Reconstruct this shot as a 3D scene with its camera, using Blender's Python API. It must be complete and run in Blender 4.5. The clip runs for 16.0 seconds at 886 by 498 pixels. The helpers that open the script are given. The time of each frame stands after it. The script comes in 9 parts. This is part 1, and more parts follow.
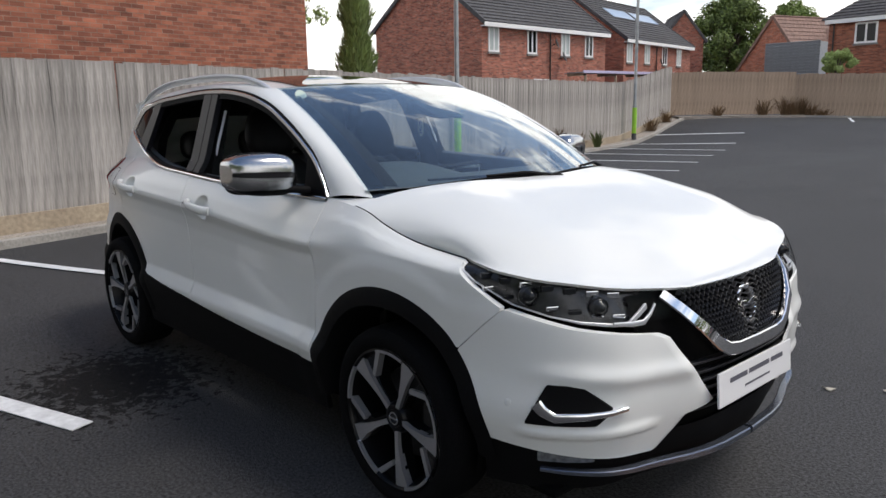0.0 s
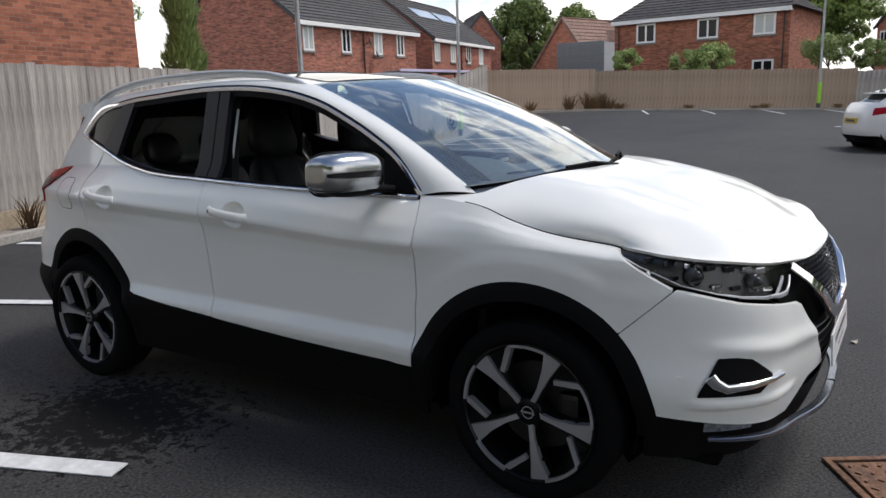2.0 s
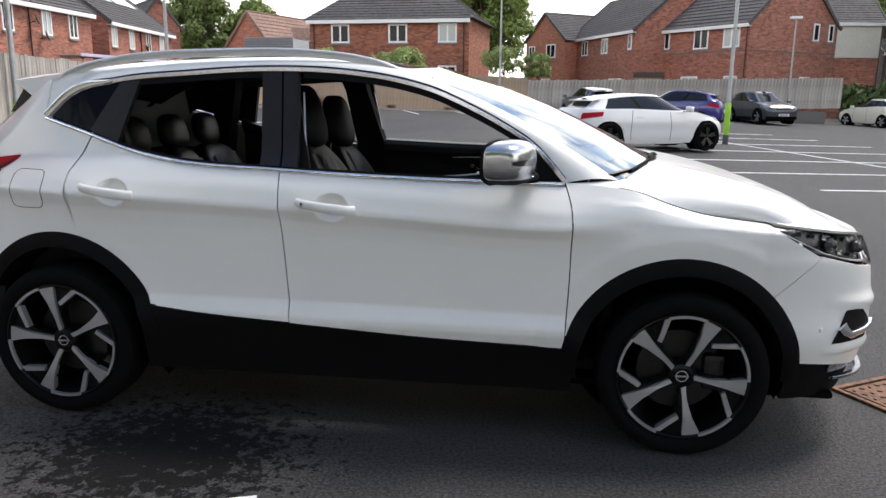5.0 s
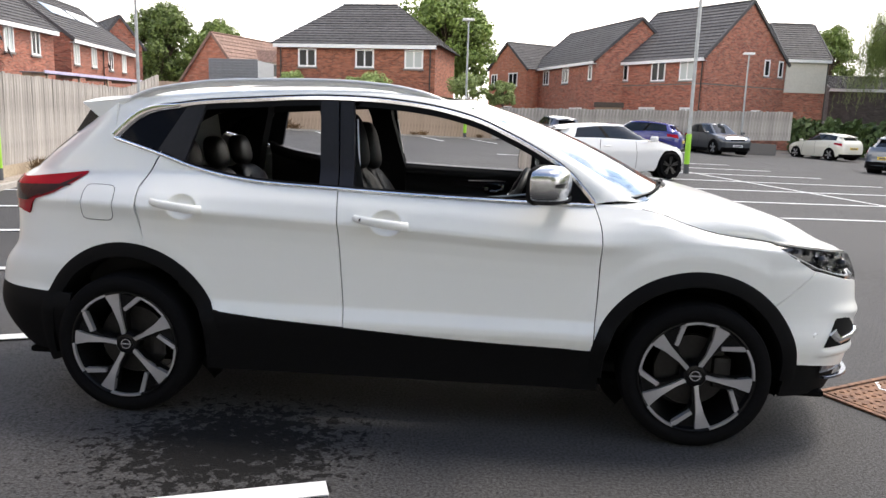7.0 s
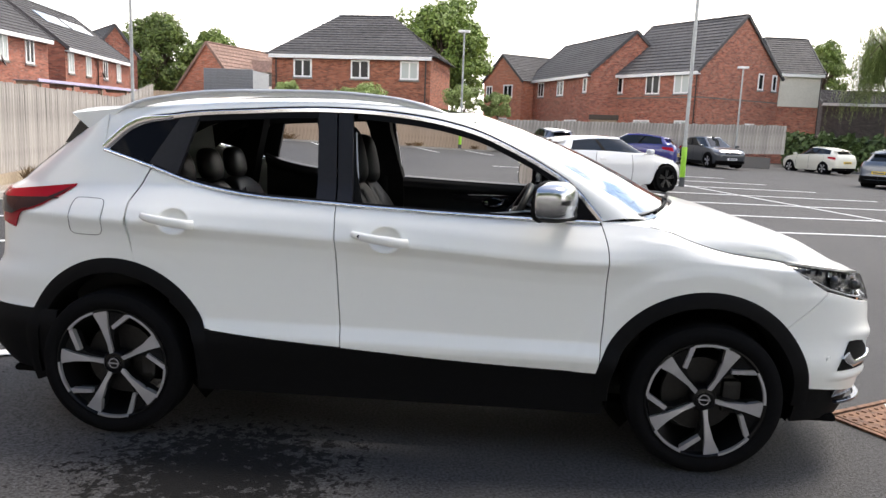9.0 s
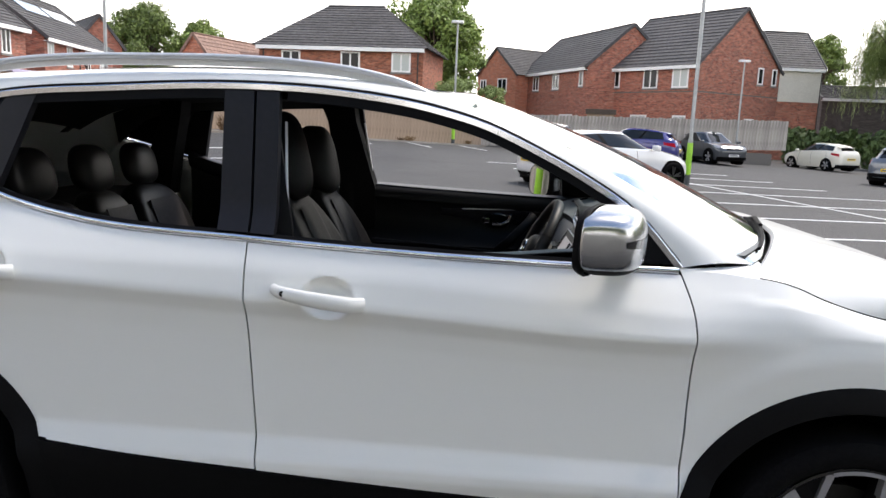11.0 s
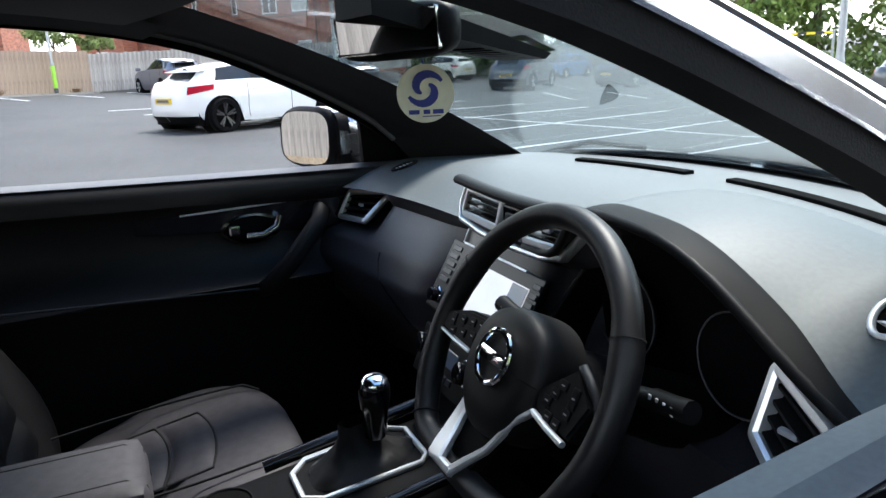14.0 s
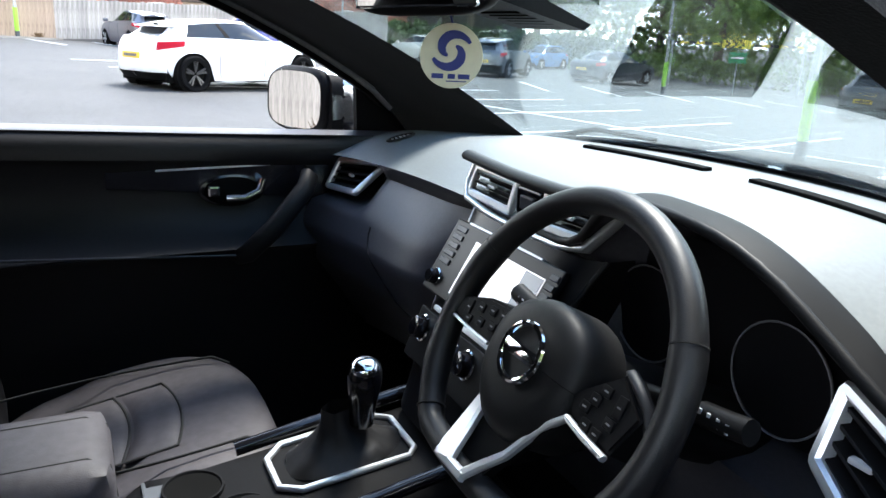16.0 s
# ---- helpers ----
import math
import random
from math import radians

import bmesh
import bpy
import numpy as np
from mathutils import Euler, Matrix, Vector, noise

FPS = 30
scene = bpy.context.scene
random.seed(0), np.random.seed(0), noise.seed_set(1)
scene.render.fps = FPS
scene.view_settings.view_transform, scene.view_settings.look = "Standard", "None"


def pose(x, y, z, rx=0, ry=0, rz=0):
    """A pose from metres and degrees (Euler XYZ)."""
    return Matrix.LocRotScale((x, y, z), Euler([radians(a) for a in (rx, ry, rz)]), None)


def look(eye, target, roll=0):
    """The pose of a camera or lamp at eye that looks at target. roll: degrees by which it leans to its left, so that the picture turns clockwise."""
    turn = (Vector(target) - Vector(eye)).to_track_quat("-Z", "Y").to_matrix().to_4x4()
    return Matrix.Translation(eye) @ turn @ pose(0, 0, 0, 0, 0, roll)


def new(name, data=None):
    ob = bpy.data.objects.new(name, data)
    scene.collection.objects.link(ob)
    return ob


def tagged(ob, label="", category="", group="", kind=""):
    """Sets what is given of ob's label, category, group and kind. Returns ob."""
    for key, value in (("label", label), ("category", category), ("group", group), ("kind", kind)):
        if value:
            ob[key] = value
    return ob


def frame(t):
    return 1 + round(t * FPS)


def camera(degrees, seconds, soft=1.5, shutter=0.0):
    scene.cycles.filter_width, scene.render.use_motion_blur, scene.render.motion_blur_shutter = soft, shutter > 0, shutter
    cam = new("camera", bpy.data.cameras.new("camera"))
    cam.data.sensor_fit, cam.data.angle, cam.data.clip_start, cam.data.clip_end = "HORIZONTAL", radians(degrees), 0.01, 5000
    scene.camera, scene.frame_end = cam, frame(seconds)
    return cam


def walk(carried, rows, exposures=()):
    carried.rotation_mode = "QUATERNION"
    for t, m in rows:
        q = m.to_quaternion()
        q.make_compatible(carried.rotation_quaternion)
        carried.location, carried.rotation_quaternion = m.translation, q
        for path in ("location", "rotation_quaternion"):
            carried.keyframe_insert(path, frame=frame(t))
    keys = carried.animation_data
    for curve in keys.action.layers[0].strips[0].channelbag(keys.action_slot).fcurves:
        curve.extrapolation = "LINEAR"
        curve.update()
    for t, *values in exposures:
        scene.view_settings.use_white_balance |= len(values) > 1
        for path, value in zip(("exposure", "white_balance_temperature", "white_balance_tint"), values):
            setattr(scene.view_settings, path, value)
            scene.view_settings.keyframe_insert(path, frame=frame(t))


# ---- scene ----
cam = camera(61.6, 16.0)

PATH = [
    (0, (3.295, -2.399, 1.43), (1.835, -1.086, 1.047), -1.0),
    (0.5, (3.154, -2.586, 1.431), (1.792, -1.162, 1.088), -1.1),
    (1, (2.886, -2.766, 1.399), (1.615, -1.271, 1.013), -1.3),
    (1.5, (2.656, -2.91, 1.416), (1.514, -1.308, 1.056), -1.1),
    (2, (2.43, -3.1, 1.436), (1.363, -1.455, 1.038), -1.9),
    (2.5, (2.109, -3.207, 1.379), (1.167, -1.482, 1.01), -2.3),
    (3, (1.841, -3.322, 1.401), (1.065, -1.513, 1.045), -0.1),
    (3.5, (1.586, -3.465, 1.439), (0.929, -1.618, 1.039), -0.2),
    (4, (1.28, -3.579, 1.417), (0.768, -1.694, 0.991), -0.3),
    (6.3, (0.451, -3.985, 1.439), (0.319, -2.026, 1.057), 1.4),
    (6.5, (0.448, -4.032, 1.439), (0.306, -2.073, 1.064), 1.7),
    (7, (0.429, -4.139, 1.439), (0.275, -2.176, 1.09), 1.8),
    (7.5, (0.41, -4.206, 1.433), (0.23, -2.244, 1.085), 2.3),
    (8, (0.402, -4.228, 1.432), (0.211, -2.267, 1.087), 2.2),
    (8.5, (0.396, -4.202, 1.436), (0.202, -2.241, 1.095), 2.0),
    (9, (0.388, -4.027, 1.449), (0.249, -2.057, 1.129), 2.2),
    (9.5, (0.352, -3.764, 1.455), (0.28, -1.785, 1.172), 2.3),
    (9.9, (0.355, -3.484, 1.438), (0.25, -1.509, 1.139), 3.0),
    (10, (0.354, -3.426, 1.434), (0.251, -1.448, 1.154), 2.5),
    (10.2, (0.356, -3.303, 1.438), (0.229, -1.328, 1.15), 2.3),
    (12.5, (0.219, -1.668, 1.407), (0.129, 0.294, 1.028), 2.6),
    (13, (0.2, -1.321, 1.403), (0.21, 0.645, 1.034), 0.5),
    (13.5, (0.197, -1.141, 1.393), (0.548, 0.769, 0.916), -0.8),
    (14, (0.077, -1.072, 1.379), (0.851, 0.7, 0.87), -2.6),
    (14.5, (-0.005, -1.055, 1.366), (0.935, 0.627, 0.831), -1.7),
    (15, (-0.047, -1.045, 1.359), (0.953, 0.598, 0.812), -1.0),
    (15.5, (-0.04, -1.03, 1.356), (0.979, 0.598, 0.797), 0.3),
    (16, (0.048, -0.958, 1.35), (0.914, 0.757, 0.795), 2.8),
]
walk(cam, [(t, look(eye, target, roll)) for t, eye, target, roll in PATH], exposures=[(0, 0.42, 6800, 11), (1.5, 0.42, 6800, 11), (3, 0.52, 6800, 11), (4.2, 0.78, 6850, 11), (6.3, 1.45, 7200, 12), (9, 1.45, 7200, 12), (10.2, 1.37, 7100, 12), (12.5, 1.27, 6850, 10), (13.0, 0.82, 6600, 9), (13.5, 1.2, 6450, 8), (14.1, 2.33, 6400, 7), (15, 2.6, 6400, 7), (16, 2.97, 6400, 7)])

# ---- world and light ----
world = bpy.data.worlds.new("overcast_sky")
world.use_nodes = True
scene.world = world
wn, wl = world.node_tree.nodes, world.node_tree.links
wn.clear()
w_out = wn.new("ShaderNodeOutputWorld")
w_bg = wn.new("ShaderNodeBackground")
w_bg.inputs["Strength"].default_value = 0.12
w_sky = wn.new("ShaderNodeTexSky")
w_sky.sky_type = "NISHITA"
w_sky.sun_disc = False
w_sky.sun_elevation = radians(59)
w_sky.sun_rotation = radians(50)
w_sky.dust_density = 0.6
w_co = wn.new("ShaderNodeTexCoord")
w_map = wn.new("ShaderNodeMapping")
w_map.inputs["Scale"].default_value = (1.8, 1.8, 3.4)
w_noise = wn.new("ShaderNodeTexNoise")
w_noise.inputs["Scale"].default_value = 2.6
w_noise.inputs["Detail"].default_value = 9
w_noise.inputs["Distortion"].default_value = 0.6
w_ramp = wn.new("ShaderNodeValToRGB")
w_ramp.color_ramp.elements[0].position = 0.42
w_ramp.color_ramp.elements[1].position = 0.535
w_mix = wn.new("ShaderNodeMix")
w_mix.data_type = "RGBA"
w_mix.inputs[7].default_value = (9.6, 9.7, 9.8, 1)
wl.new(w_co.outputs["Generated"], w_map.inputs["Vector"])
wl.new(w_map.outputs["Vector"], w_noise.inputs["Vector"])
w_sep = wn.new("ShaderNodeSeparateXYZ")
w_low = wn.new("ShaderNodeMath")
w_low.operation = "MULTIPLY_ADD"
w_low.inputs[1].default_value, w_low.inputs[2].default_value = -0.48, 0.175
w_add = wn.new("ShaderNodeMath")
w_add.operation = "ADD"
wl.new(w_co.outputs["Generated"], w_sep.inputs["Vector"])
wl.new(w_sep.outputs["Z"], w_low.inputs[0])
wl.new(w_noise.outputs["Fac"], w_add.inputs[0])
wl.new(w_low.outputs[0], w_add.inputs[1])
wl.new(w_add.outputs[0], w_ramp.inputs["Fac"])
wl.new(w_ramp.outputs["Color"], w_mix.inputs[0])
wl.new(w_sky.outputs["Color"], w_mix.inputs[6])
wl.new(w_mix.outputs[2], w_bg.inputs["Color"])
wl.new(w_bg.outputs["Background"], w_out.inputs["Surface"])

sun = bpy.data.lights.new("sun", "SUN")
sun.energy = 1.8
sun.angle = radians(18)
sun.color = (1.0, 0.96, 0.9)
sun_ob = new("sun", sun)
sun_ob.matrix_world = look((18, 15, 40), (0, 0, 0))


# ---- materials ----
def shade(name, color, rough=0.6, metal=0.0, grain=0.0, grain_size=40.0, blotch=0.0, blotch_size=2.0, bump=0.0, bump_size=60.0,
          coat=0.0, spec=0.5, tone=None, per_piece=0.0, emit=None, local=False, coat_rough=0.03, stretch=(1, 1, 1)):
    """A principled material: fine grain, larger blotches towards tone, relief, and a random shift from piece to piece."""
    m = bpy.data.materials.new(name)
    m.use_nodes = True
    nt = m.node_tree
    p = nt.nodes["Principled BSDF"]
    p.inputs["Base Color"].default_value = (*color, 1)
    p.inputs["Roughness"].default_value = rough
    p.inputs["Metallic"].default_value = metal
    p.inputs["Specular IOR Level"].default_value = spec
    p.inputs["Coat Weight"].default_value = coat
    p.inputs["Coat Roughness"].default_value = coat_rough
    if emit:
        p.inputs["Emission Color"].default_value = (*emit[:3], 1)
        p.inputs["Emission Strength"].default_value = emit[3]
    co = nt.nodes.new("ShaderNodeTexCoord")
    mp = nt.nodes.new("ShaderNodeMapping")
    mp.inputs["Scale"].default_value = stretch
    nt.links.new(co.outputs["Object"], mp.inputs["Vector"])

    def noise_tex(size, detail=4):
        n = nt.nodes.new("ShaderNodeTexNoise")
        n.inputs["Scale"].default_value = size
        n.inputs["Detail"].default_value = detail
        nt.links.new(mp.outputs["Vector"], n.inputs["Vector"])
        return n.outputs["Fac"]

    def mix(fac, a, b):
        x = nt.nodes.new("ShaderNodeMix")
        x.data_type = "RGBA"
        nt.links.new(fac, x.inputs[0])
        for i, v in ((6, a), (7, b)):
            if isinstance(v, tuple):
                x.inputs[i].default_value = (*v, 1)
            else:
                nt.links.new(v, x.inputs[i])
        return x.outputs[2]

    def span(fac, lo, hi, a=0.3, b=0.7):
        r = nt.nodes.new("ShaderNodeMapRange")
        r.inputs["From Min"].default_value, r.inputs["From Max"].default_value = a, b
        r.inputs["To Min"].default_value, r.inputs["To Max"].default_value = lo, hi
        nt.links.new(fac, r.inputs["Value"])
        return r.outputs["Result"]

    out = None
    if blotch:
        t = tone or tuple(c * 0.55 for c in color)
        out = mix(span(noise_tex(blotch_size, 5), 0, blotch, 0.4, 0.65), color, t)
    if grain:
        n = noise_tex(grain_size, 6)
        h = nt.nodes.new("ShaderNodeHueSaturation")
        nt.links.new(span(n, 1 - grain, 1 + grain), h.inputs["Value"])
        if out is None:
            h.inputs["Color"].default_value = (*color, 1)
        else:
            nt.links.new(out, h.inputs["Color"])
        out = h.outputs["Color"]
    if per_piece:
        info = nt.nodes.new("ShaderNodeObjectInfo")
        geo = nt.nodes.new("ShaderNodeNewGeometry")
        add = nt.nodes.new("ShaderNodeMath")
        add.operation = "ADD"
        nt.links.new(info.outputs["Random"], add.inputs[0])
        nt.links.new(geo.outputs["Random Per Island"], add.inputs[1])
        h = nt.nodes.new("ShaderNodeHueSaturation")
        r = nt.nodes.new("ShaderNodeMapRange")
        r.inputs["From Max"].default_value = 2.0
        r.inputs["To Min"].default_value, r.inputs["To Max"].default_value = 1 - per_piece, 1 + per_piece
        nt.links.new(add.outputs[0], r.inputs["Value"])
        nt.links.new(r.outputs["Result"], h.inputs["Value"])
        if out is None:
            h.inputs["Color"].default_value = (*color, 1)
        else:
            nt.links.new(out, h.inputs["Color"])
        out = h.outputs["Color"]
    if out is not None:
        nt.links.new(out, p.inputs["Base Color"])
    if bump:
        b = nt.nodes.new("ShaderNodeBump")
        b.inputs["Strength"].default_value = bump
        b.inputs["Distance"].default_value = 0.01
        nt.links.new(noise_tex(bump_size, 6), b.inputs["Height"])
        nt.links.new(b.outputs["Normal"], p.inputs["Normal"])
    return m


def pane_glass(name, tint, gloss=1.0, ior=1.5, rough=0.0, power=4.5):
    """A clear or tinted pane: seen through, with a mirror-like gloss at flat angles."""
    m = bpy.data.materials.new(name)
    m.use_nodes = True
    nt = m.node_tree
    nt.nodes.clear()
    out = nt.nodes.new("ShaderNodeOutputMaterial")
    tr = nt.nodes.new("ShaderNodeBsdfTransparent")
    tr.inputs["Color"].default_value = (*tint, 1)
    gl = nt.nodes.new("ShaderNodeBsdfGlossy")
    gl.inputs["Roughness"].default_value = rough
    gl.inputs["Color"].default_value = (gloss, gloss, gloss, 1)
    lw = nt.nodes.new("ShaderNodeLayerWeight")
    lw.inputs["Blend"].default_value = 0.5
    pw = nt.nodes.new("ShaderNodeMath")
    pw.operation = "POWER"
    pw.inputs[1].default_value = power
    fr = nt.nodes.new("ShaderNodeMath")
    fr.operation = "MULTIPLY_ADD"
    f0 = ((ior - 1) / (ior + 1)) ** 2 * 1.7
    fr.inputs[1].default_value, fr.inputs[2].default_value = 1 - f0, f0
    nt.links.new(lw.outputs["Facing"], pw.inputs[0])
    nt.links.new(pw.outputs[0], fr.inputs[0])
    mx = nt.nodes.new("ShaderNodeMixShader")
    nt.links.new(fr.outputs[0], mx.inputs["Fac"])
    nt.links.new(tr.outputs["BSDF"], mx.inputs[1])
    nt.links.new(gl.outputs["BSDF"], mx.inputs[2])
    nt.links.new(mx.outputs["Shader"], out.inputs["Surface"])
    return m


def brick_material(name, color, mortar, scale=1.0, dark=0.6):
    """Brick courses with recessed mortar, in metres along the wall (U) and up it (V)."""
    m = bpy.data.materials.new(name)
    m.use_nodes = True
    nt = m.node_tree
    p = nt.nodes["Principled BSDF"]
    p.inputs["Roughness"].default_value = 0.88
    co = nt.nodes.new("ShaderNodeTexCoord")
    bk = nt.nodes.new("ShaderNodeTexBrick")
    bk.inputs["Scale"].default_value = 1.0
    bk.inputs["Brick Width"].default_value = 0.225 * scale
    bk.inputs["Row Height"].default_value = 0.075 * scale
    bk.inputs["Mortar Size"].default_value = 0.006 * scale
    bk.inputs["Mortar Smooth"].default_value = 0.3
    bk.inputs["Bias"].default_value = -0.1
    bk.inputs["Color1"].default_value = (*color, 1)
    bk.inputs["Color2"].default_value = (color[0] * dark, color[1] * dark, color[2] * dark * 1.1, 1)
    bk.inputs["Mortar"].default_value = (*mortar, 1)
    nt.links.new(co.outputs["UV"], bk.inputs["Vector"])
    n = nt.nodes.new("ShaderNodeTexNoise")
    n.inputs["Scale"].default_value = 1.0
    n.inputs["Detail"].default_value = 8
    n.inputs["Roughness"].default_value = 0.7
    st = nt.nodes.new("ShaderNodeMapping")
    st.inputs["Scale"].default_value = (1.6, 7.0, 1.0)
    nt.links.new(co.outputs["UV"], st.inputs["Vector"])
    nt.links.new(st.outputs["Vector"], n.inputs["Vector"])
    r = nt.nodes.new("ShaderNodeMapRange")
    r.inputs["From Min"].default_value, r.inputs["From Max"].default_value = 0.3, 0.7
    r.inputs["To Min"].default_value, r.inputs["To Max"].default_value = 0.5, 1.35
    nt.links.new(n.outputs["Fac"], r.inputs["Value"])
    h = nt.nodes.new("ShaderNodeHueSaturation")
    nt.links.new(r.outputs["Result"], h.inputs["Value"])
    nt.links.new(bk.outputs["Color"], h.inputs["Color"])
    nt.links.new(h.outputs["Color"], p.inputs["Base Color"])
    b = nt.nodes.new("ShaderNodeBump")
    b.inputs["Strength"].default_value = 0.5
    b.inputs["Distance"].default_value = 0.008
    b.invert = True
    nt.links.new(bk.outputs["Fac"], b.inputs["Height"])
    nt.links.new(b.outputs["Normal"], p.inputs["Normal"])
    return m


ASPHALT = shade("asphalt", (0.043, 0.043, 0.0445), 0.72, spec=0.35, grain=0.9, grain_size=75, blotch=0.6, blotch_size=0.45, tone=(0.028, 0.028, 0.029), bump=0.8, bump_size=120)


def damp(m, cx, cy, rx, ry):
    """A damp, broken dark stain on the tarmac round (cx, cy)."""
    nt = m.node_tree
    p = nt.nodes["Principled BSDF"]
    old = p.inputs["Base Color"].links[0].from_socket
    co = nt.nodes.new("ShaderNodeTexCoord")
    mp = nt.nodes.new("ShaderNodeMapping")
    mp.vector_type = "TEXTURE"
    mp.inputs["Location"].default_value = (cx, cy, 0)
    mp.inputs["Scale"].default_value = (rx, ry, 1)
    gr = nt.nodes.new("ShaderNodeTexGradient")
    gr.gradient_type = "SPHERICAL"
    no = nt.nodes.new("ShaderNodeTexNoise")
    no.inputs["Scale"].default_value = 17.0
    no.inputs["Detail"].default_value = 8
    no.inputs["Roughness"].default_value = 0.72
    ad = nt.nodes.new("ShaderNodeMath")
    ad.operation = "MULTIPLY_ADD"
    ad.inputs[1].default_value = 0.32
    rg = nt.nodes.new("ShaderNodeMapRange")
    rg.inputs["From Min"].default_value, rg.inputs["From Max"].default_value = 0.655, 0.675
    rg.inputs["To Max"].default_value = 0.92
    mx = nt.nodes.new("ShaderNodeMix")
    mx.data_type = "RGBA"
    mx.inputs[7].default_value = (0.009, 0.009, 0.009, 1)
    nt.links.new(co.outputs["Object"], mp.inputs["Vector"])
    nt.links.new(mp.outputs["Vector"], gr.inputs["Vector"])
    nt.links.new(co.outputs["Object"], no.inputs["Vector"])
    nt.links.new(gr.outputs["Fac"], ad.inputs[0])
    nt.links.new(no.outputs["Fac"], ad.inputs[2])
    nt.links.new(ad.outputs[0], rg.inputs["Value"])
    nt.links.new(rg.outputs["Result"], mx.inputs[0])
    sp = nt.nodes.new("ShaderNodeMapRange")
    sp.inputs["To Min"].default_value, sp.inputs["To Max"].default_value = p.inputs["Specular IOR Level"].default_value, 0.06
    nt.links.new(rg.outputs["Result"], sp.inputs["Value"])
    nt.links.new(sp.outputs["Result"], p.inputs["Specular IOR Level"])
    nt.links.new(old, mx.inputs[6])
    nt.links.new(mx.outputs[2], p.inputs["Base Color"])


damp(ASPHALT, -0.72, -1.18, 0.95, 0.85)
LINE_PAINT = shade("white_road_paint", (0.72, 0.73, 0.74), 0.7, grain=0.12, grain_size=30, blotch=0.4, blotch_size=6, tone=(0.4, 0.4, 0.4), bump=0.4, bump_size=120)
KERB = shade("concrete_kerb", (0.36, 0.34, 0.31), 0.9, grain=0.2, grain_size=30, blotch=0.6, blotch_size=1.5, tone=(0.24, 0.22, 0.19), bump=0.6)
GRAVEL = shade("gravel_strip", (0.33, 0.29, 0.25), 0.95, grain=0.5, grain_size=45, blotch=0.6, blotch_size=1.2, bump=1.0, bump_size=50)
FENCE_GREY = shade("weathered_grey_timber", (0.37, 0.345, 0.32), 0.85, grain=0.35, grain_size=7, blotch=0.75, blotch_size=0.9, tone=(0.18, 0.163, 0.148), bump=0.7, bump_size=30, per_piece=0.30, stretch=(6, 6, 0.5))
FENCE_BROWN = shade("weathered_brown_timber", (0.36, 0.27, 0.20), 0.85, grain=0.25, grain_size=6, blotch=0.5, blotch_size=0.8, tone=(0.23, 0.165, 0.12), bump=0.5, bump_size=30, per_piece=0.09, stretch=(6, 6, 0.5))
BRICK_RED = brick_material("red_brick", (0.47, 0.155, 0.10), (0.42, 0.32, 0.26), dark=0.38)
BRICK_ORANGE = brick_material("orange_brick", (0.55, 0.19, 0.11), (0.46, 0.34, 0.27), dark=0.72)
BRICK_BROWN = brick_material("brown_brick", (0.42, 0.145, 0.085), (0.30, 0.20, 0.15), dark=0.42)
BRICK_DARK = brick_material("dark_brick", (0.10, 0.085, 0.08), (0.16, 0.15, 0.14))
ROOF_TILE = shade("grey_roof_tiles", (0.075, 0.073, 0.076), 0.8, grain=0.3, grain_size=5, blotch=0.4, blotch_size=0.6, per_piece=0.15)
ROOF_BROWN = shade("brown_roof_tiles", (0.24, 0.15, 0.12), 0.85, grain=0.3, grain_size=5, blotch=0.4, blotch_size=0.6, per_piece=0.15)
UPVC = shade("white_upvc", (0.80, 0.80, 0.80), 0.35, grain=0.04, grain_size=20)
WIN_DARK = shade("dark_window_glass", (0.012, 0.013, 0.015), 0.05, spec=0.2)
CURTAIN = shade("pale_blind", (0.42, 0.47, 0.46), 0.3, spec=1.0)
RENDER_CREAM = shade("cream_render", (0.62, 0.60, 0.54), 0.85, grain=0.06, grain_size=10, blotch=0.2, blotch_size=1.0, tone=(0.5, 0.48, 0.43))
PIPE_BLACK = shade("black_drainpipe", (0.02, 0.02, 0.02), 0.4)
POST_GREY = shade("galvanised_steel", (0.36, 0.38, 0.39), 0.45, metal=0.7, grain=0.12, grain_size=12, blotch=0.3, blotch_size=3)
POST_GREEN = shade("lime_green_band", (0.30, 0.62, 0.05), 0.5, grain=0.1, grain_size=10)
BARK = shade("bark", (0.12, 0.09, 0.07), 0.95, grain=0.4, grain_size=15, bump=1.0, bump_size=20)
LEAF = shade("green_leaves", (0.165, 0.235, 0.05), 0.55, per_piece=0.55, blotch=0.6, blotch_size=0.45, tone=(0.07, 0.115, 0.025))
LEAF_DARK = shade("dark_hedge_leaves", (0.05, 0.085, 0.022), 0.6, per_piece=0.5)
LEAF_LIGHT = shade("light_green_leaves", (0.26, 0.34, 0.11), 0.6, per_piece=0.45)
WEED = shade("dry_weeds", (0.16, 0.10, 0.05), 0.9, per_piece=0.5)
RUST = shade("rusty_iron", (0.21, 0.11, 0.065), 0.8, metal=0.25, grain=0.4, grain_size=35, blotch=0.7, blotch_size=7, tone=(0.13, 0.075, 0.055), bump=0.6, bump_size=80)


# ---- building helpers ----
def mesh_from(bm, name, material, smooth=None):
    me = bpy.data.meshes.new(name)
    bmesh.ops.recalc_face_normals(bm, faces=bm.faces)
    bm.to_mesh(me)
    bm.free()
    mats = material if isinstance(material, (list, tuple)) else [material]
    for m in mats:
        me.materials.append(m)
    if smooth is not None:
        me.polygons.foreach_set("use_smooth", [True] * len(me.polygons))
        me.set_sharp_from_angle(angle=radians(smooth))
    return me


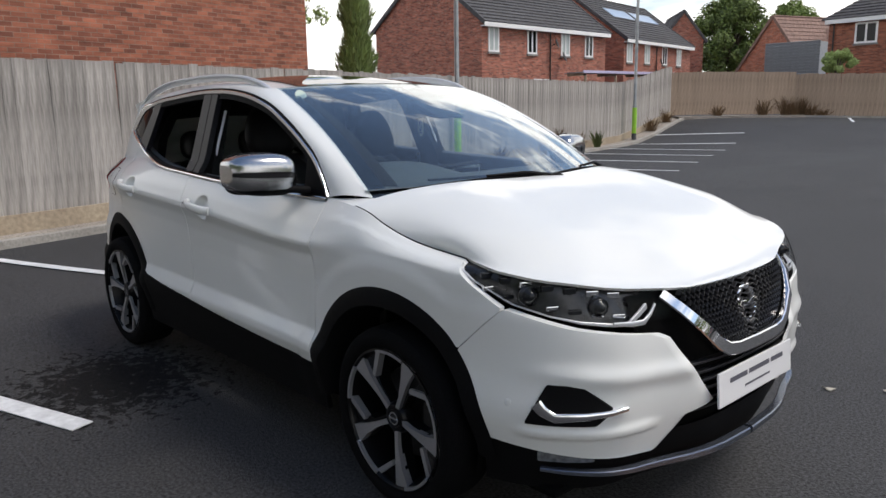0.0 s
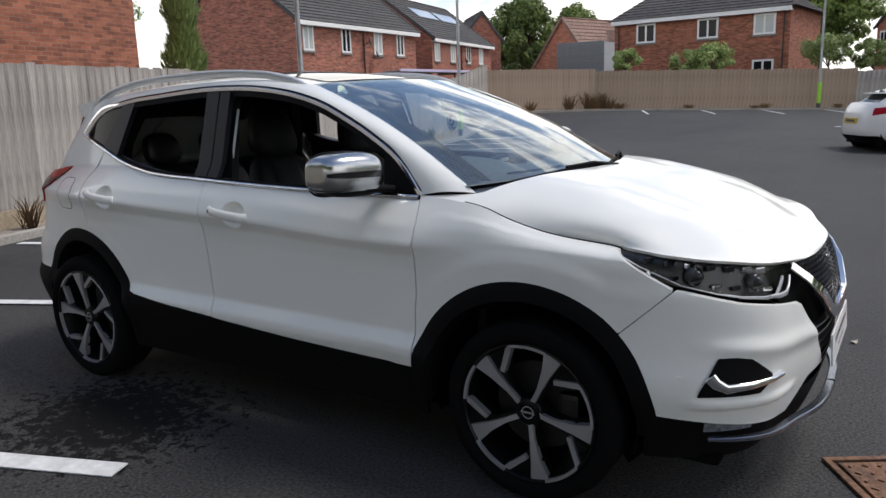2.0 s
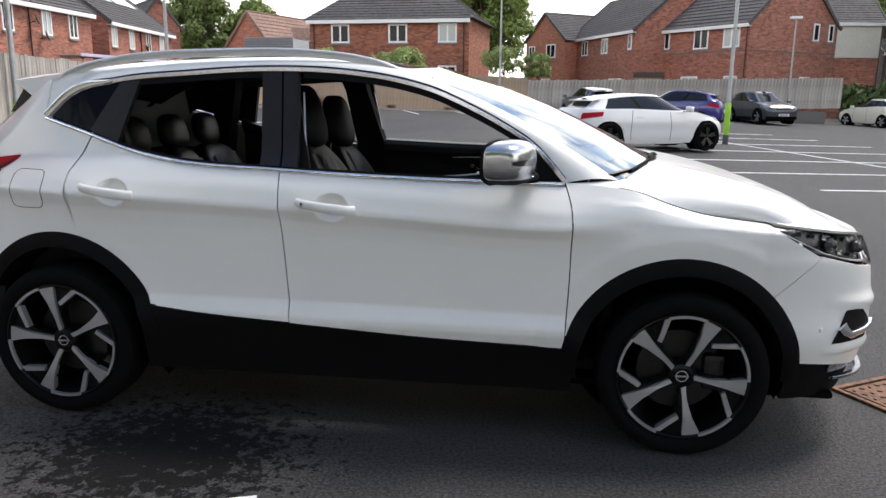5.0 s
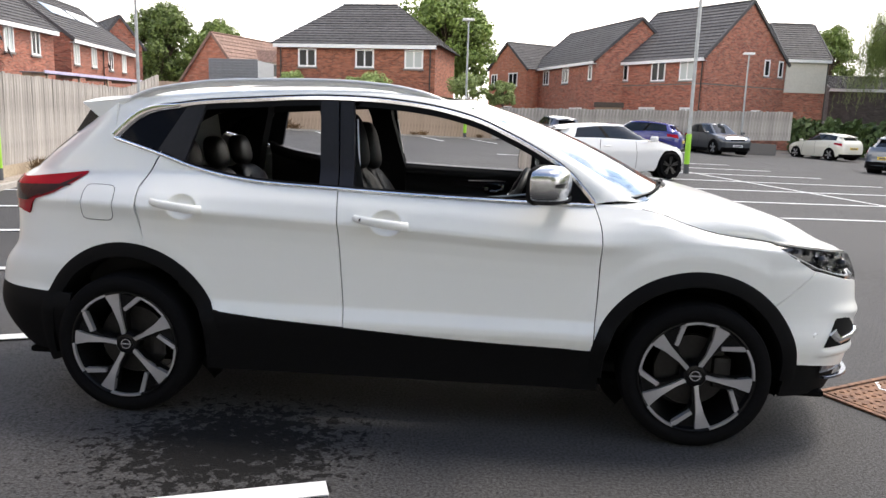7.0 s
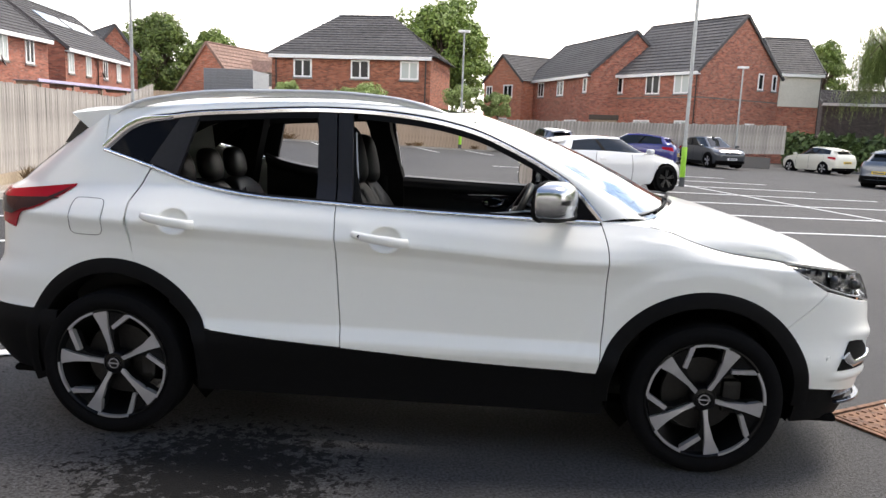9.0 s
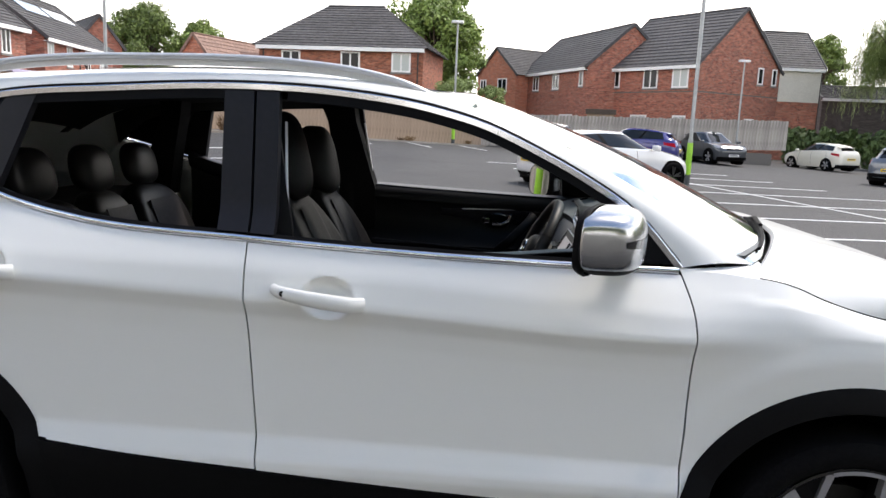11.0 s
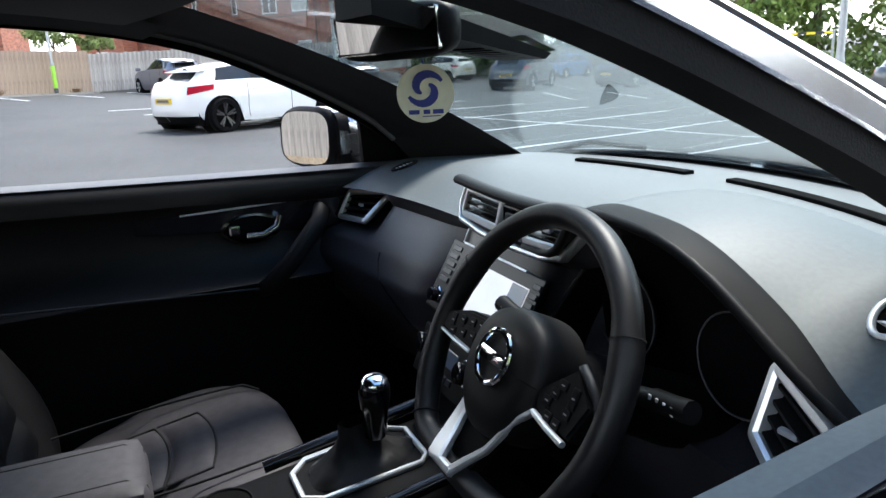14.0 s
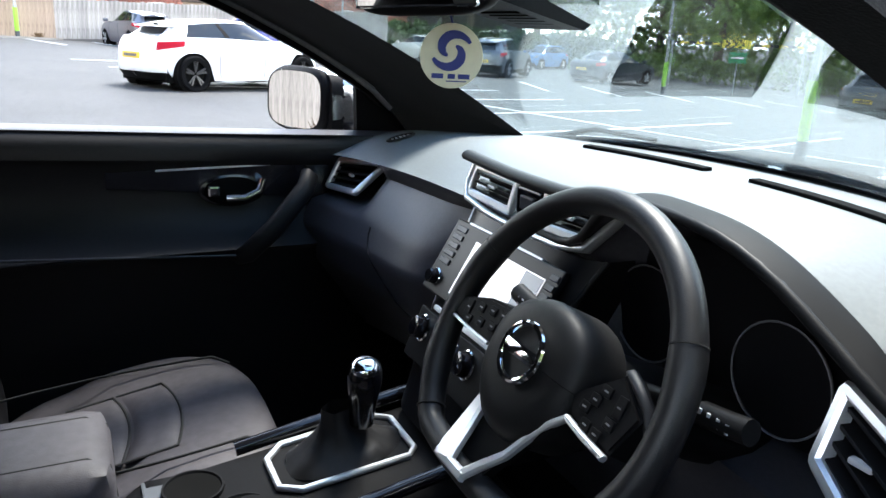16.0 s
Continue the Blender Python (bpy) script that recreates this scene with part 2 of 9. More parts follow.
def part(name, bm, material, parent, label="", smooth=None):
    """Links a bmesh as one mesh object under a thing or a part."""
    ob = new(name, mesh_from(bm, name, material, smooth))
    ob.parent = parent
    if label:
        ob["label"] = label
    return ob


def thing(name, label, category, m=None, group="", kind=""):
    ob = new(name)
    ob.empty_display_size = 0.2
    if m is not None:
        ob.matrix_world = m
    return tagged(ob, label, category, group, kind)


def solid(name, bm, material, label, category="", kind="", group="", m=None, smooth=None):
    ob = new(name, mesh_from(bm, name, material, smooth))
    if m is not None:
        ob.matrix_world = m
    return tagged(ob, label, category, group, kind)


def box(bm, x0, x1, y0, y1, z0, z1, bevel=0.0, m=None):
    """Adds a box, with bevelled edges, to a bmesh."""
    r = bmesh.ops.create_cube(bm, size=1.0)
    vs = r["verts"]
    for v in vs:
        v.co = Vector(((x0 + x1) / 2 + v.co.x * (x1 - x0), (y0 + y1) / 2 + v.co.y * (y1 - y0), (z0 + z1) / 2 + v.co.z * (z1 - z0)))
    if bevel:
        es = list({e for v in vs for e in v.link_edges})
        r = bmesh.ops.bevel(bm, geom=es, offset=bevel, segments=2, profile=0.6, affect="EDGES")
        vs = list({v for f in r["faces"] for v in f.verts} | {v for v in vs if v.is_valid})
    if m is not None:
        bmesh.ops.transform(bm, matrix=m, verts=vs)
    return vs


def boxed(*a, **k):
    bm = bmesh.new()
    box(bm, *a, **k)
    return bm


def prism(bm, outline, depth, m=None, taper=1.0):
    """Extrudes a closed 2D outline (x, z) along y by depth."""
    n = len(outline)
    a = [bm.verts.new((x, 0, z)) for x, z in outline]
    cx, cz = sum(p[0] for p in outline) / n, sum(p[1] for p in outline) / n
    b = [bm.verts.new((cx + (x - cx) * taper, depth, cz + (z - cz) * taper)) for x, z in outline]
    bm.faces.new(a)
    bm.faces.new(b[::-1])
    for i in range(n):
        bm.faces.new((a[i], b[i], b[(i + 1) % n], a[(i + 1) % n]))
    if m is not None:
        bmesh.ops.transform(bm, matrix=m, verts=a + b)
    return a + b


def grid(bm, fn, nu, nv, thick=0.0, close_u=False):
    """A sheet of nu x nv quads through fn(u, v), u and v from 0 to 1; thick gives it a back."""
    vs = [[bm.verts.new(fn(i / nu, j / nv)) for j in range(nv + 1)] for i in range(nu if close_u else nu + 1)]
    fs = []
    for i in range(nu):
        p, q = vs[i], vs[(i + 1) % len(vs)]
        for j in range(nv):
            try:
                fs.append(bm.faces.new((p[j], q[j], q[j + 1], p[j + 1])))
            except ValueError:
                pass
    if thick:
        bmesh.ops.recalc_face_normals(bm, faces=fs)
        bmesh.ops.solidify(bm, geom=fs, thickness=thick)
    return vs


def sheet(fn, nu, nv, thick=0.0):
    bm = bmesh.new()
    grid(bm, fn, nu, nv, thick)
    return bm


def sweep(bm, pts, ring, up=(0, 0, 1), cap=True):
    """Sweeps a closed section ring [(a, b), ...] or ring(t) along points: a lies sideways, b along up."""
    pts = [Vector(p) for p in pts]
    rows = []
    for i, p in enumerate(pts):
        d = (pts[min(i + 1, len(pts) - 1)] - pts[max(i - 1, 0)]).normalized()
        s = d.cross(Vector(up)).normalized()
        w = s.cross(d).normalized()
        sec = ring(i / (len(pts) - 1)) if callable(ring) else ring
        rows.append([bm.verts.new(p + s * a + w * b) for a, b in sec])
    n = len(rows[0])
    for r, q in zip(rows, rows[1:]):
        for k in range(n):
            bm.faces.new((r[k], r[(k + 1) % n], q[(k + 1) % n], q[k]))
    if cap:
        bm.faces.new(rows[0])
        bm.faces.new(rows[-1][::-1])
    return rows


def oval(a, b, n=10):
    return [(a * math.cos(2 * math.pi * i / n), b * math.sin(2 * math.pi * i / n)) for i in range(n)]


def strip(a, b, r=0.3):
    """A flat section, a wide and b thick, with blunted corners."""
    c = min(a, b) * r
    return [(-a, -b + c), (-a + c, -b), (a - c, -b), (a, -b + c), (a, b - c), (a - c, b), (-a + c, b), (-a, b - c)]


def lathe(bm, profile, n=32, m=None, cap=True):
    """Turns a profile [(radius, height), ...] round z."""
    rows = [[bm.verts.new((r * math.cos(2 * math.pi * i / n), r * math.sin(2 * math.pi * i / n), h)) for i in range(n)] for r, h in profile]
    for a, b in zip(rows, rows[1:]):
        for i in range(n):
            bm.faces.new((a[i], a[(i + 1) % n], b[(i + 1) % n], b[i]))
    vs = [v for r in rows for v in r]
    for r, flip in ((rows[0], True), (rows[-1], False)):
        if cap and abs(profile[0 if flip else -1][0]) > 1e-5:
            bm.faces.new(r[::-1] if flip else r)
    bmesh.ops.remove_doubles(bm, verts=vs, dist=1e-5)
    if m is not None:
        bmesh.ops.transform(bm, matrix=m, verts=[v for v in vs if v.is_valid])
    return [v for v in vs if v.is_valid]


def lerp(a, b, t):
    return a + (b - a) * t


def mix3(a, b, t):
    return tuple(lerp(p, q, t) for p, q in zip(a, b))


# ---- ground ----
def ground_z(x, y):
    """The car park falls gently to one side away from the car."""
    q = min(1, max(0, (math.hypot(x, y) - 4) / 10))
    k = q * q * (3 - 2 * q)
    far = min(1.0, 60 / max(60, math.hypot(x, y)))
    z = k * far * (-0.033 * x + 0.010 * y)
    # level along the western fence
    a, b = min(1, max(0, (-x - 1) / 4)), min(1, max(0, (27 - y) / 8))
    west = a * a * (3 - 2 * a) * b * b * (3 - 2 * b)
    return z * (1 - west) - 0.06 * west


def ground_fn(u, v):
    def ease(t):
        s = 2 * t - 1
        return 25 * s + 1475 * s ** 7
    x, y = ease(u), ease(v) + 10
    return (x, y, ground_z(x, y))


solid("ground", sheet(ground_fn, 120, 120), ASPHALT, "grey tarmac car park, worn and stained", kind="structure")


def road_line(ax, ay, bx, by, width=0.1):
    """A painted line, 4 mm proud of the tarmac."""
    d = Vector((bx - ax, by - ay)).normalized()
    s = Vector((-d.y, d.x)) * width / 2
    n = max(2, int(math.hypot(bx - ax, by - ay) / 0.6))

    def fn(u, v):
        x, y = lerp(ax, bx, u) + s.x * (2 * v - 1), lerp(ay, by, u) + s.y * (2 * v - 1)
        return (x, y, ground_z(x, y) + 0.009)
    return solid("bay_line", sheet(fn, n, 1, 0.005), LINE_PAINT, "worn white painted parking bay line on tarmac", "road marking", group="bay lines")


# ---- fences ----
def fence_run(name, label, a, b, height, material, base=0.0, board=0.15, base_fn=None, lean=4.0):
    """Upright overlapping boards with a gravel board below and posts behind, from a to b."""
    root = thing(name, label, "fence", kind="structure")
    length = math.hypot(b[0] - a[0], b[1] - a[1])
    n = int(length / board)
    turn = math.atan2(b[1] - a[1], b[0] - a[0])
    shapes = []
    for k in range(5):
        w, h = board * random.uniform(1.0, 1.12), height * random.uniform(0.985, 1.01)
        shapes.append(mesh_from(boxed(-w / 2, w / 2, -0.011, 0.011, 0, h, 0.003), "board", material))
    for i in range(n):
        t = (i + 0.5) / n
        x, y = lerp(a[0], b[0], t), lerp(a[1], b[1], t)
        o = new("board", shapes[random.randrange(5)])
        o.parent = root
        z = (base_fn(t) if base_fn else ground_z(x, y)) + base
        o.matrix_basis = Matrix.Translation((x, y, z + random.uniform(-0.008, 0.008))) @ pose(0, 0, 0, random.uniform(-0.5, 0.5), random.uniform(-0.3, 0.3), 0) @ Matrix.Rotation(turn + radians(lean if i % 2 else -lean), 4, "Z")
    return root


FA, FB, FC, FD, FE = (-3.45, -12.6), (-13.85, 26.0), (-10.6, 30.4), (-0.3, 35.4), (16.6, 40.2)
fence_run("fence_west", "tall weathered grey closeboard timber fence along the car park", FA, FB, 1.86, FENCE_GREY, 0.26)
fence_run("fence_corner", "brown weathered closeboard timber fence panel run", FB, FC, 1.75, FENCE_BROWN, 0.1, lean=1.2)
fence_run("fence_north", "brown weathered closeboard timber fence behind the parking bays", FC, FD, 1.72, FENCE_BROWN, 0.06, board=0.17, lean=1.2)
fence_run("fence_east", "pale grey timber fence on a raised bank below the houses", FD, FE, 1.62, FENCE_GREY, 0.0, board=0.19, lean=1.5, base_fn=lambda t: lerp(0.40, 0.72, t))


def strip_wall(name, a, b, z0, z1, thick, material, label, category="", side=1):
    d = Vector((b[0] - a[0], b[1] - a[1])).normalized()
    s = Vector((d.y, -d.x)) * side

    bm = bmesh.new()
    n = max(2, int(math.hypot(b[0] - a[0], b[1] - a[1]) / 2))

    def fn4(u, v):
        x, y = lerp(a[0], b[0], u), lerp(a[1], b[1], u)
        g = ground_z(x, y)
        off = (0, 0, thick, thick)[round(v * 3)]
        return (x + s.x * off, y + s.y * off, g + (z0, z1, z1, z0)[round(v * 3)])
    grid(bm, fn4, n, 3)
    return solid(name, bm, material, label, category, kind="structure")


GRAVEL_BOARD = shade("concrete_gravel_board", (0.40, 0.33, 0.24), 0.9, grain=0.2, grain_size=20, blotch=0.7, blotch_size=1.3, tone=(0.27, 0.21, 0.15), bump=0.5)
strip_wall("gravel_board", FA, FB, -0.05, 0.27, 0.05, GRAVEL_BOARD, "stained concrete gravel board under the fence")
strip_wall("verge", (FA[0] + 0.07, FA[1]), (FB[0] + 0.07, FB[1]), -0.05, 0.05, 0.55, GRAVEL, "strip of stones and dirt along the fence foot")
strip_wall("kerb", (FA[0] + 0.62, FA[1]), (FB[0] + 0.62, FB[1]), -0.05, 0.09, 0.14, KERB, "weathered concrete kerb edging the car park")
strip_wall("verge", FB, FC, -0.05, 0.07, 0.9, GRAVEL, "strip of dirt and weeds along the fence foot")
strip_wall("kerb", (FC[0], FC[1] - 0.6), (FD[0], FD[1] - 0.6), -0.05, 0.08, 0.15, KERB, "concrete kerb in front of the brown fence")
strip_wall("verge", FC, FD, -0.05, 0.06, 0.62, GRAVEL, "strip of dirt along the brown fence")
strip_wall("low_wall", FD, (15.8, 39.95), -0.1, 0.62, 0.25, BRICK_DARK, "low dark brick retaining wall under the fence", side=-1)


# ---- houses ----
def uv_walls(ob, m):
    """Lays U along the wall and V up it, in metres."""
    me = ob.data
    layer = me.uv_layers.new(name="wall")
    for poly in me.polygons:
        n = poly.normal
        t = Vector((-n.y, n.x, 0))
        if t.length < 0.1:
            t = Vector((1, 0, 0))
        t.normalize()
        for li in poly.loop_indices:
            co = me.vertices[me.loops[li].vertex_index].co
            layer.data[li].uv = (co.dot(t), co.z)


def window_part(parent, w, h, m, glass, bars=2, name="window"):
    """A white casement window with its frame, panes and sill, on the wall plane y = 0 of m."""
    fr = bmesh.new()
    f = 0.10
    box(fr, -w / 2, w / 2, -0.05, 0.03, 0, f, 0.006)
    box(fr, -w / 2, w / 2, -0.05, 0.03, h - f, h, 0.006)
    for i in range(bars + 1):
        x = lerp(-w / 2 + f / 2, w / 2 - f / 2, i / bars)
        box(fr, x - f / 2, x + f / 2, -0.048, 0.03, f * 0.9, h - f * 0.9, 0.006)
    win = part(name, fr, UPVC, parent)
    win.matrix_local = m
    for i in range(bars):
        a, b = lerp(-w / 2 + f / 2, w / 2 - f / 2, i / bars) + f / 2, lerp(-w / 2 + f / 2, w / 2 - f / 2, (i + 1) / bars) - f / 2
        part("pane", boxed(a, b, -0.02, 0.0, f, h - f), glass if i % 2 == 0 or glass is CURTAIN else WIN_DARK, win)
    part("sill", boxed(-w / 2 - 0.05, w / 2 + 0.05, -0.09, 0.03, -0.10, 0.0, 0.01), SILL_GREY, win)
    return win


SILL_GREY = shade("stone_sill", (0.22, 0.21, 0.20), 0.8, grain=0.1, grain_size=20)


def tiled_slope(courses, a, b, c, d, rows=16):
    """A roof slope from eave a-b up to ridge d-c, in overlapping courses."""
    a, b, c, d = map(Vector, (a, b, c, d))
    n = (b - a).cross(d - a).normalized()
    for i in range(rows):
        t0, t1 = i / rows, min(1.0, (i + 1.12) / rows)
        p, q = a.lerp(d, t0) + n * 0.05, b.lerp(c, t0) + n * 0.05
        r, s = b.lerp(c, t1) + n * 0.008, a.lerp(d, t1) + n * 0.008
        lo, hi = a.lerp(d, t0), b.lerp(c, t0)
        bm = bmesh.new()
        steps = max(1, int((q - p).length / 0.33)) if rows < 18 else 1
        up = [bm.verts.new(p.lerp(q, k / steps) + n * (0.012 if k % 2 else 0.0)) for k in range(steps + 1)]
        back = [bm.verts.new(s.lerp(r, k / steps)) for k in range(steps + 1)]
        under = [bm.verts.new(lo.lerp(hi, k / steps)) for k in range(steps + 1)]
        for k in range(steps):
            if (r - s).length > 0.01 or k == 0:
                bm.faces.new((up[k], up[k + 1], back[k + 1], back[k]))
            bm.faces.new((under[k], under[k + 1], up[k + 1], up[k]))
        courses.append(bm)


def house(name, label, a, b, depth, base, eave, rise, brick, roof="along", windows=(), roof_mat=None, side_windows=(), over=0.3, pipes=(), fascia=True, rows=16):
    """A house whose front runs from a to b in plan, with its back depth metres behind. windows: (share along, height of its foot, width, height, glass)."""
    roof_mat = roof_mat or ROOF_TILE
    L = math.hypot(b[0] - a[0], b[1] - a[1])
    root = thing(name, label, "house", Matrix.Translation((a[0], a[1], base)) @ Matrix.Rotation(math.atan2(b[1] - a[1], b[0] - a[0]), 4, "Z"))
    e = eave - base
    bm = bmesh.new()
    c = [bm.verts.new(p) for p in ((0, 0, -1.5), (L, 0, -1.5), (L, depth, -1.5), (0, depth, -1.5), (0, 0, e), (L, 0, e), (L, depth, e), (0, depth, e))]
    if roof == "along":
        r0, r1 = bm.verts.new((0, depth / 2, e + rise)), bm.verts.new((L, depth / 2, e + rise))
        bm.faces.new((c[0], c[1], c[5], c[4]))
        bm.faces.new((c[2], c[3], c[7], c[6]))
        bm.faces.new((c[1], c[2], c[6], r1, c[5]))
        bm.faces.new((c[3], c[0], c[4], r0, c[7]))
    elif roof == "across":
        r0, r1 = bm.verts.new((L / 2, 0, e + rise)), bm.verts.new((L / 2, depth, e + rise))
        bm.faces.new((c[0], c[1], c[5], r0, c[4]))
        bm.faces.new((c[2], c[3], c[7], r1, c[6]))
        bm.faces.new((c[1], c[2], c[6], c[5]))
        bm.faces.new((c[3], c[0], c[4], c[7]))
    else:
        for f in ((0, 1, 5, 4), (1, 2, 6, 5), (2, 3, 7, 6), (3, 0, 4, 7)):
            bm.faces.new([c[i] for i in f])
    w = part("wall", bm, brick, root)
    uv_walls(w, None)
    rb, courses = bmesh.new(), []
    o = over
    k = rise / (depth / 2)
    if roof == "along":
        zf = e - o * k
        tiled_slope(courses, (-0.12, -o, zf), (L + 0.12, -o, zf), (L + 0.12, depth / 2, e + rise), (-0.12, depth / 2, e + rise), rows)
        tiled_slope(courses, (L + 0.12, depth + o, zf), (-0.12, depth + o, zf), (-0.12, depth / 2, e + rise), (L + 0.12, depth / 2, e + rise), rows)
        for x in (-0.12, L + 0.12):
            for y0, y1 in ((-o, depth / 2), (depth + o, depth / 2)):
                sweep(rb, [(x, y0, zf - 0.03), (x, y1, e + rise - 0.03)], strip(0.05, 0.11))
    elif roof == "across":
        kk = rise / (L / 2)
        zf = e - o * kk
        tiled_slope(courses, (L + o, -0.12, zf), (L + o, depth + 0.12, zf), (L / 2, depth + 0.12, e + rise), (L / 2, -0.12, e + rise), rows)
        tiled_slope(courses, (-o, depth + 0.12, zf), (-o, -0.12, zf), (L / 2, -0.12, e + rise), (L / 2, depth + 0.12, e + rise), rows)
        for x0 in (-o, L + o):
            sweep(rb, [(x0, -0.12, zf - 0.03), (L / 2, -0.12, e + rise - 0.03)], strip(0.05, 0.11))
    else:
        h0, h1 = depth / 2 * 0.95, L - depth / 2 * 0.95
        zf = e - 0.1
        q = [(-o, -o, zf), (L + o, -o, zf), (L + o, depth + o, zf), (-o, depth + o, zf)]
        p0, p1 = (h0, depth / 2, e + rise), (h1, depth / 2, e + rise)
        tiled_slope(courses, q[0], q[1], p1, p0, rows)
        tiled_slope(courses, q[2], q[3], p0, p1, rows)
        tiled_slope(courses, q[1], q[2], p1, p1, rows)
        tiled_slope(courses, q[3], q[0], p0, p0, rows)
    ends = ((0, depth / 2), (L, depth / 2)) if roof == "along" else ((L / 2, 0), (L / 2, depth)) if roof == "across" else ((h0, depth / 2), (h1, depth / 2))
    sweep(rb, [(*ends[0], e + rise + 0.02), (*ends[1], e + rise + 0.02)], oval(0.12, 0.07, 8))
    cover = part("roof", rb, roof_mat, root)
    for bm in courses:
        part("tile_course", bm, roof_mat, cover)
    if fascia and roof != "across":
        part("fascia", boxed(-0.1, L + 0.1, -o - 0.02, -o + 0.05, zf - 0.22, zf + 0.0, 0.01), UPVC, root)
        part("soffit", boxed(-0.1, L + 0.1, -o + 0.05, 0.0, zf - 0.2, zf - 0.16), UPVC, root)
    for s, z, ww, hh, gl in windows:
        window_part(root, ww, hh, pose(s * L, 0, z - base), gl, 1 if ww < 0.8 else 2)
    for s, z, ww, hh, gl in side_windows:
        window_part(root, ww, hh, pose(L, s * depth, z - base, 0, 0, 90), gl, 1 if ww < 0.8 else 2)
    for s in pipes:
        bm = bmesh.new()
        sweep(bm, [(s * L, -0.07, -0.5), (s * L, -0.07, e - 0.35), (s * L, -0.25, e - 0.1)], oval(0.04, 0.04, 6), up=(1, 0, 0))
        part("drainpipe", bm, PIPE_BLACK, root)
    return root


W1, W2 = (1.15, 1.05), (0.62, 1.05)
house("detached_house", "two-storey red brick house with hipped grey tiled roof", (-13.6, 41.2), (-3.85, 40.22), 6.6, 0.3, 5.6, 2.62, BRICK_BROWN, "hip",
      [(0.20, 4.18, 1.15, 1.08, WIN_DARK), (0.565, 4.18, 1.15, 1.08, WIN_DARK), (0.87, 4.18, 1.12, 1.08, CURTAIN), (0.87, 1.9, 1.1, 1.0, WIN_DARK)], pipes=(0.03, 0.97))
gable = house("gable_house", "red brick house with a large gable end and grey tiles", (8.4, 54.2), (13.3, 47.4), 8.5, 0.5, 6.1, 3.75, BRICK_RED, "along",
      [(0.14, 4.5, 0.55, 1.2, WIN_DARK), (0.52, 4.4, 1.3, 1.35, WIN_DARK), (0.83, 4.4, 1.35, 1.35, CURTAIN), (0.42, 1.3, 1.5, 1.3, CURTAIN), (0.85, 1.3, 1.1, 1.3, CURTAIN)],
      side_windows=((0.75, 4.95, 0.6, 1.15, WIN_DARK), (0.93, 4.95, 0.52, 1.15, WIN_DARK), (0.66, 1.2, 1.0, 1.4, CURTAIN)), pipes=(0.98,))
gl_len = math.hypot(4.9, 6.8)
part("string_course", boxed(-0.02, gl_len + 0.03, -0.03, 0.02, 3.62, 3.70), BRICK_DARK, gable, "dark brick band between the storeys")
part("string_course", boxed(gl_len - 0.02, gl_len + 0.03, 0.0, 8.5, 3.62, 3.70), BRICK_DARK, gable, "dark brick band between the storeys")
house("brick_house", "red brick house with grey tiled gable roof", (2.6, 64.0), (6.8, 52.6), 7.0, 0.5, 6.1, 3.0, BRICK_RED, "along",
      [(0.25, 4.4, 1.2, 1.2, WIN_DARK), (0.57, 4.4, 1.2, 1.2, WIN_DARK), (0.93, 4.5, 0.6, 1.1, WIN_DARK), (0.75, 1.2, 2.2, 1.3, CURTAIN)], pipes=(0.02,))
house("brick_house", "orange brick house with its gable end towards the car park", (-1.35, 66.5), (2.0, 62.0), 9.0, 0.5, 5.95, 2.2, BRICK_ORANGE, "across",
      [(0.16, 4.3, 0.9, 1.15, WIN_DARK), (0.66, 4.35, 1.3, 1.15, WIN_DARK), (0.55, 1.4, 1.2, 1.2, WIN_DARK)])
t1 = house("terrace_house", "red brick terrace house with grey tiled roof", (-24.0, 25.0), (-24.8, 36.5), 8.0, 0.6, 5.65, 3.0, BRICK_RED, "along",
      [(0.08, 4.0, 0.85, 1.3, CURTAIN), (0.36, 4.0, 0.85, 1.3, WIN_DARK), (0.63, 4.0, 0.85, 1.3, CURTAIN), (0.84, 4.0, 0.85, 1.3, WIN_DARK), (0.2, 1.4, 0.8, 1.2, UPVC), (0.44, 1.4, 1.5, 1.3, CURTAIN), (0.7, 1.4, 1.2, 1.2, WIN_DARK)], pipes=(0.5,))
t2 = house("terrace_house", "red brick terrace house set back, with grey tiled roof", (-26.2, 40.5), (-28.3, 52.5), 8.0, 0.8, 5.65, 3.0, BRICK_RED, "along",
      [(q, 3.95, 0.9, 1.3, WIN_DARK if k == 2 else CURTAIN) for k, q in enumerate((0.07, 0.31, 0.57, 0.80))], pipes=(0.44,))
house("cross_house", "red brick house behind the terrace with a gable end", (-33.6, 57.0), (-31.0, 59.3), 8.0, 0.8, 6.7, 2.3, BRICK_RED, "across")
# lean-to canopy behind the fence
cn = thing("canopy", "timber lean-to canopy with a pale lilac edge behind the fence", "canopy")
part("roof_sheet", boxed(-21.6, -20.4, 28.6, 39.4, 2.86, 2.90, 0.01), shade("grey_canopy_felt", (0.25, 0.25, 0.28), 0.7, grain=0.1, grain_size=8), cn)
part("edge_trim", boxed(-20.42, -20.36, 28.6, 39.4, 2.84, 2.98, 0.01), shade("pale_lilac_trim", (0.52, 0.48, 0.66), 0.4, grain=0.05, grain_size=9), cn, "pale lilac edge trim")
for k in range(5):
    part("post", boxed(-20.5, -20.4, 28.8 + k * 2.6, 28.9 + k * 2.6, -0.4, 2.86, 0.01), FENCE_BROWN, cn)
    part("rafter", boxed(-21.6, -20.4, 28.8 + k * 2.6, 28.88 + k * 2.6, 2.72, 2.86, 0.01), FENCE_BROWN, cn)
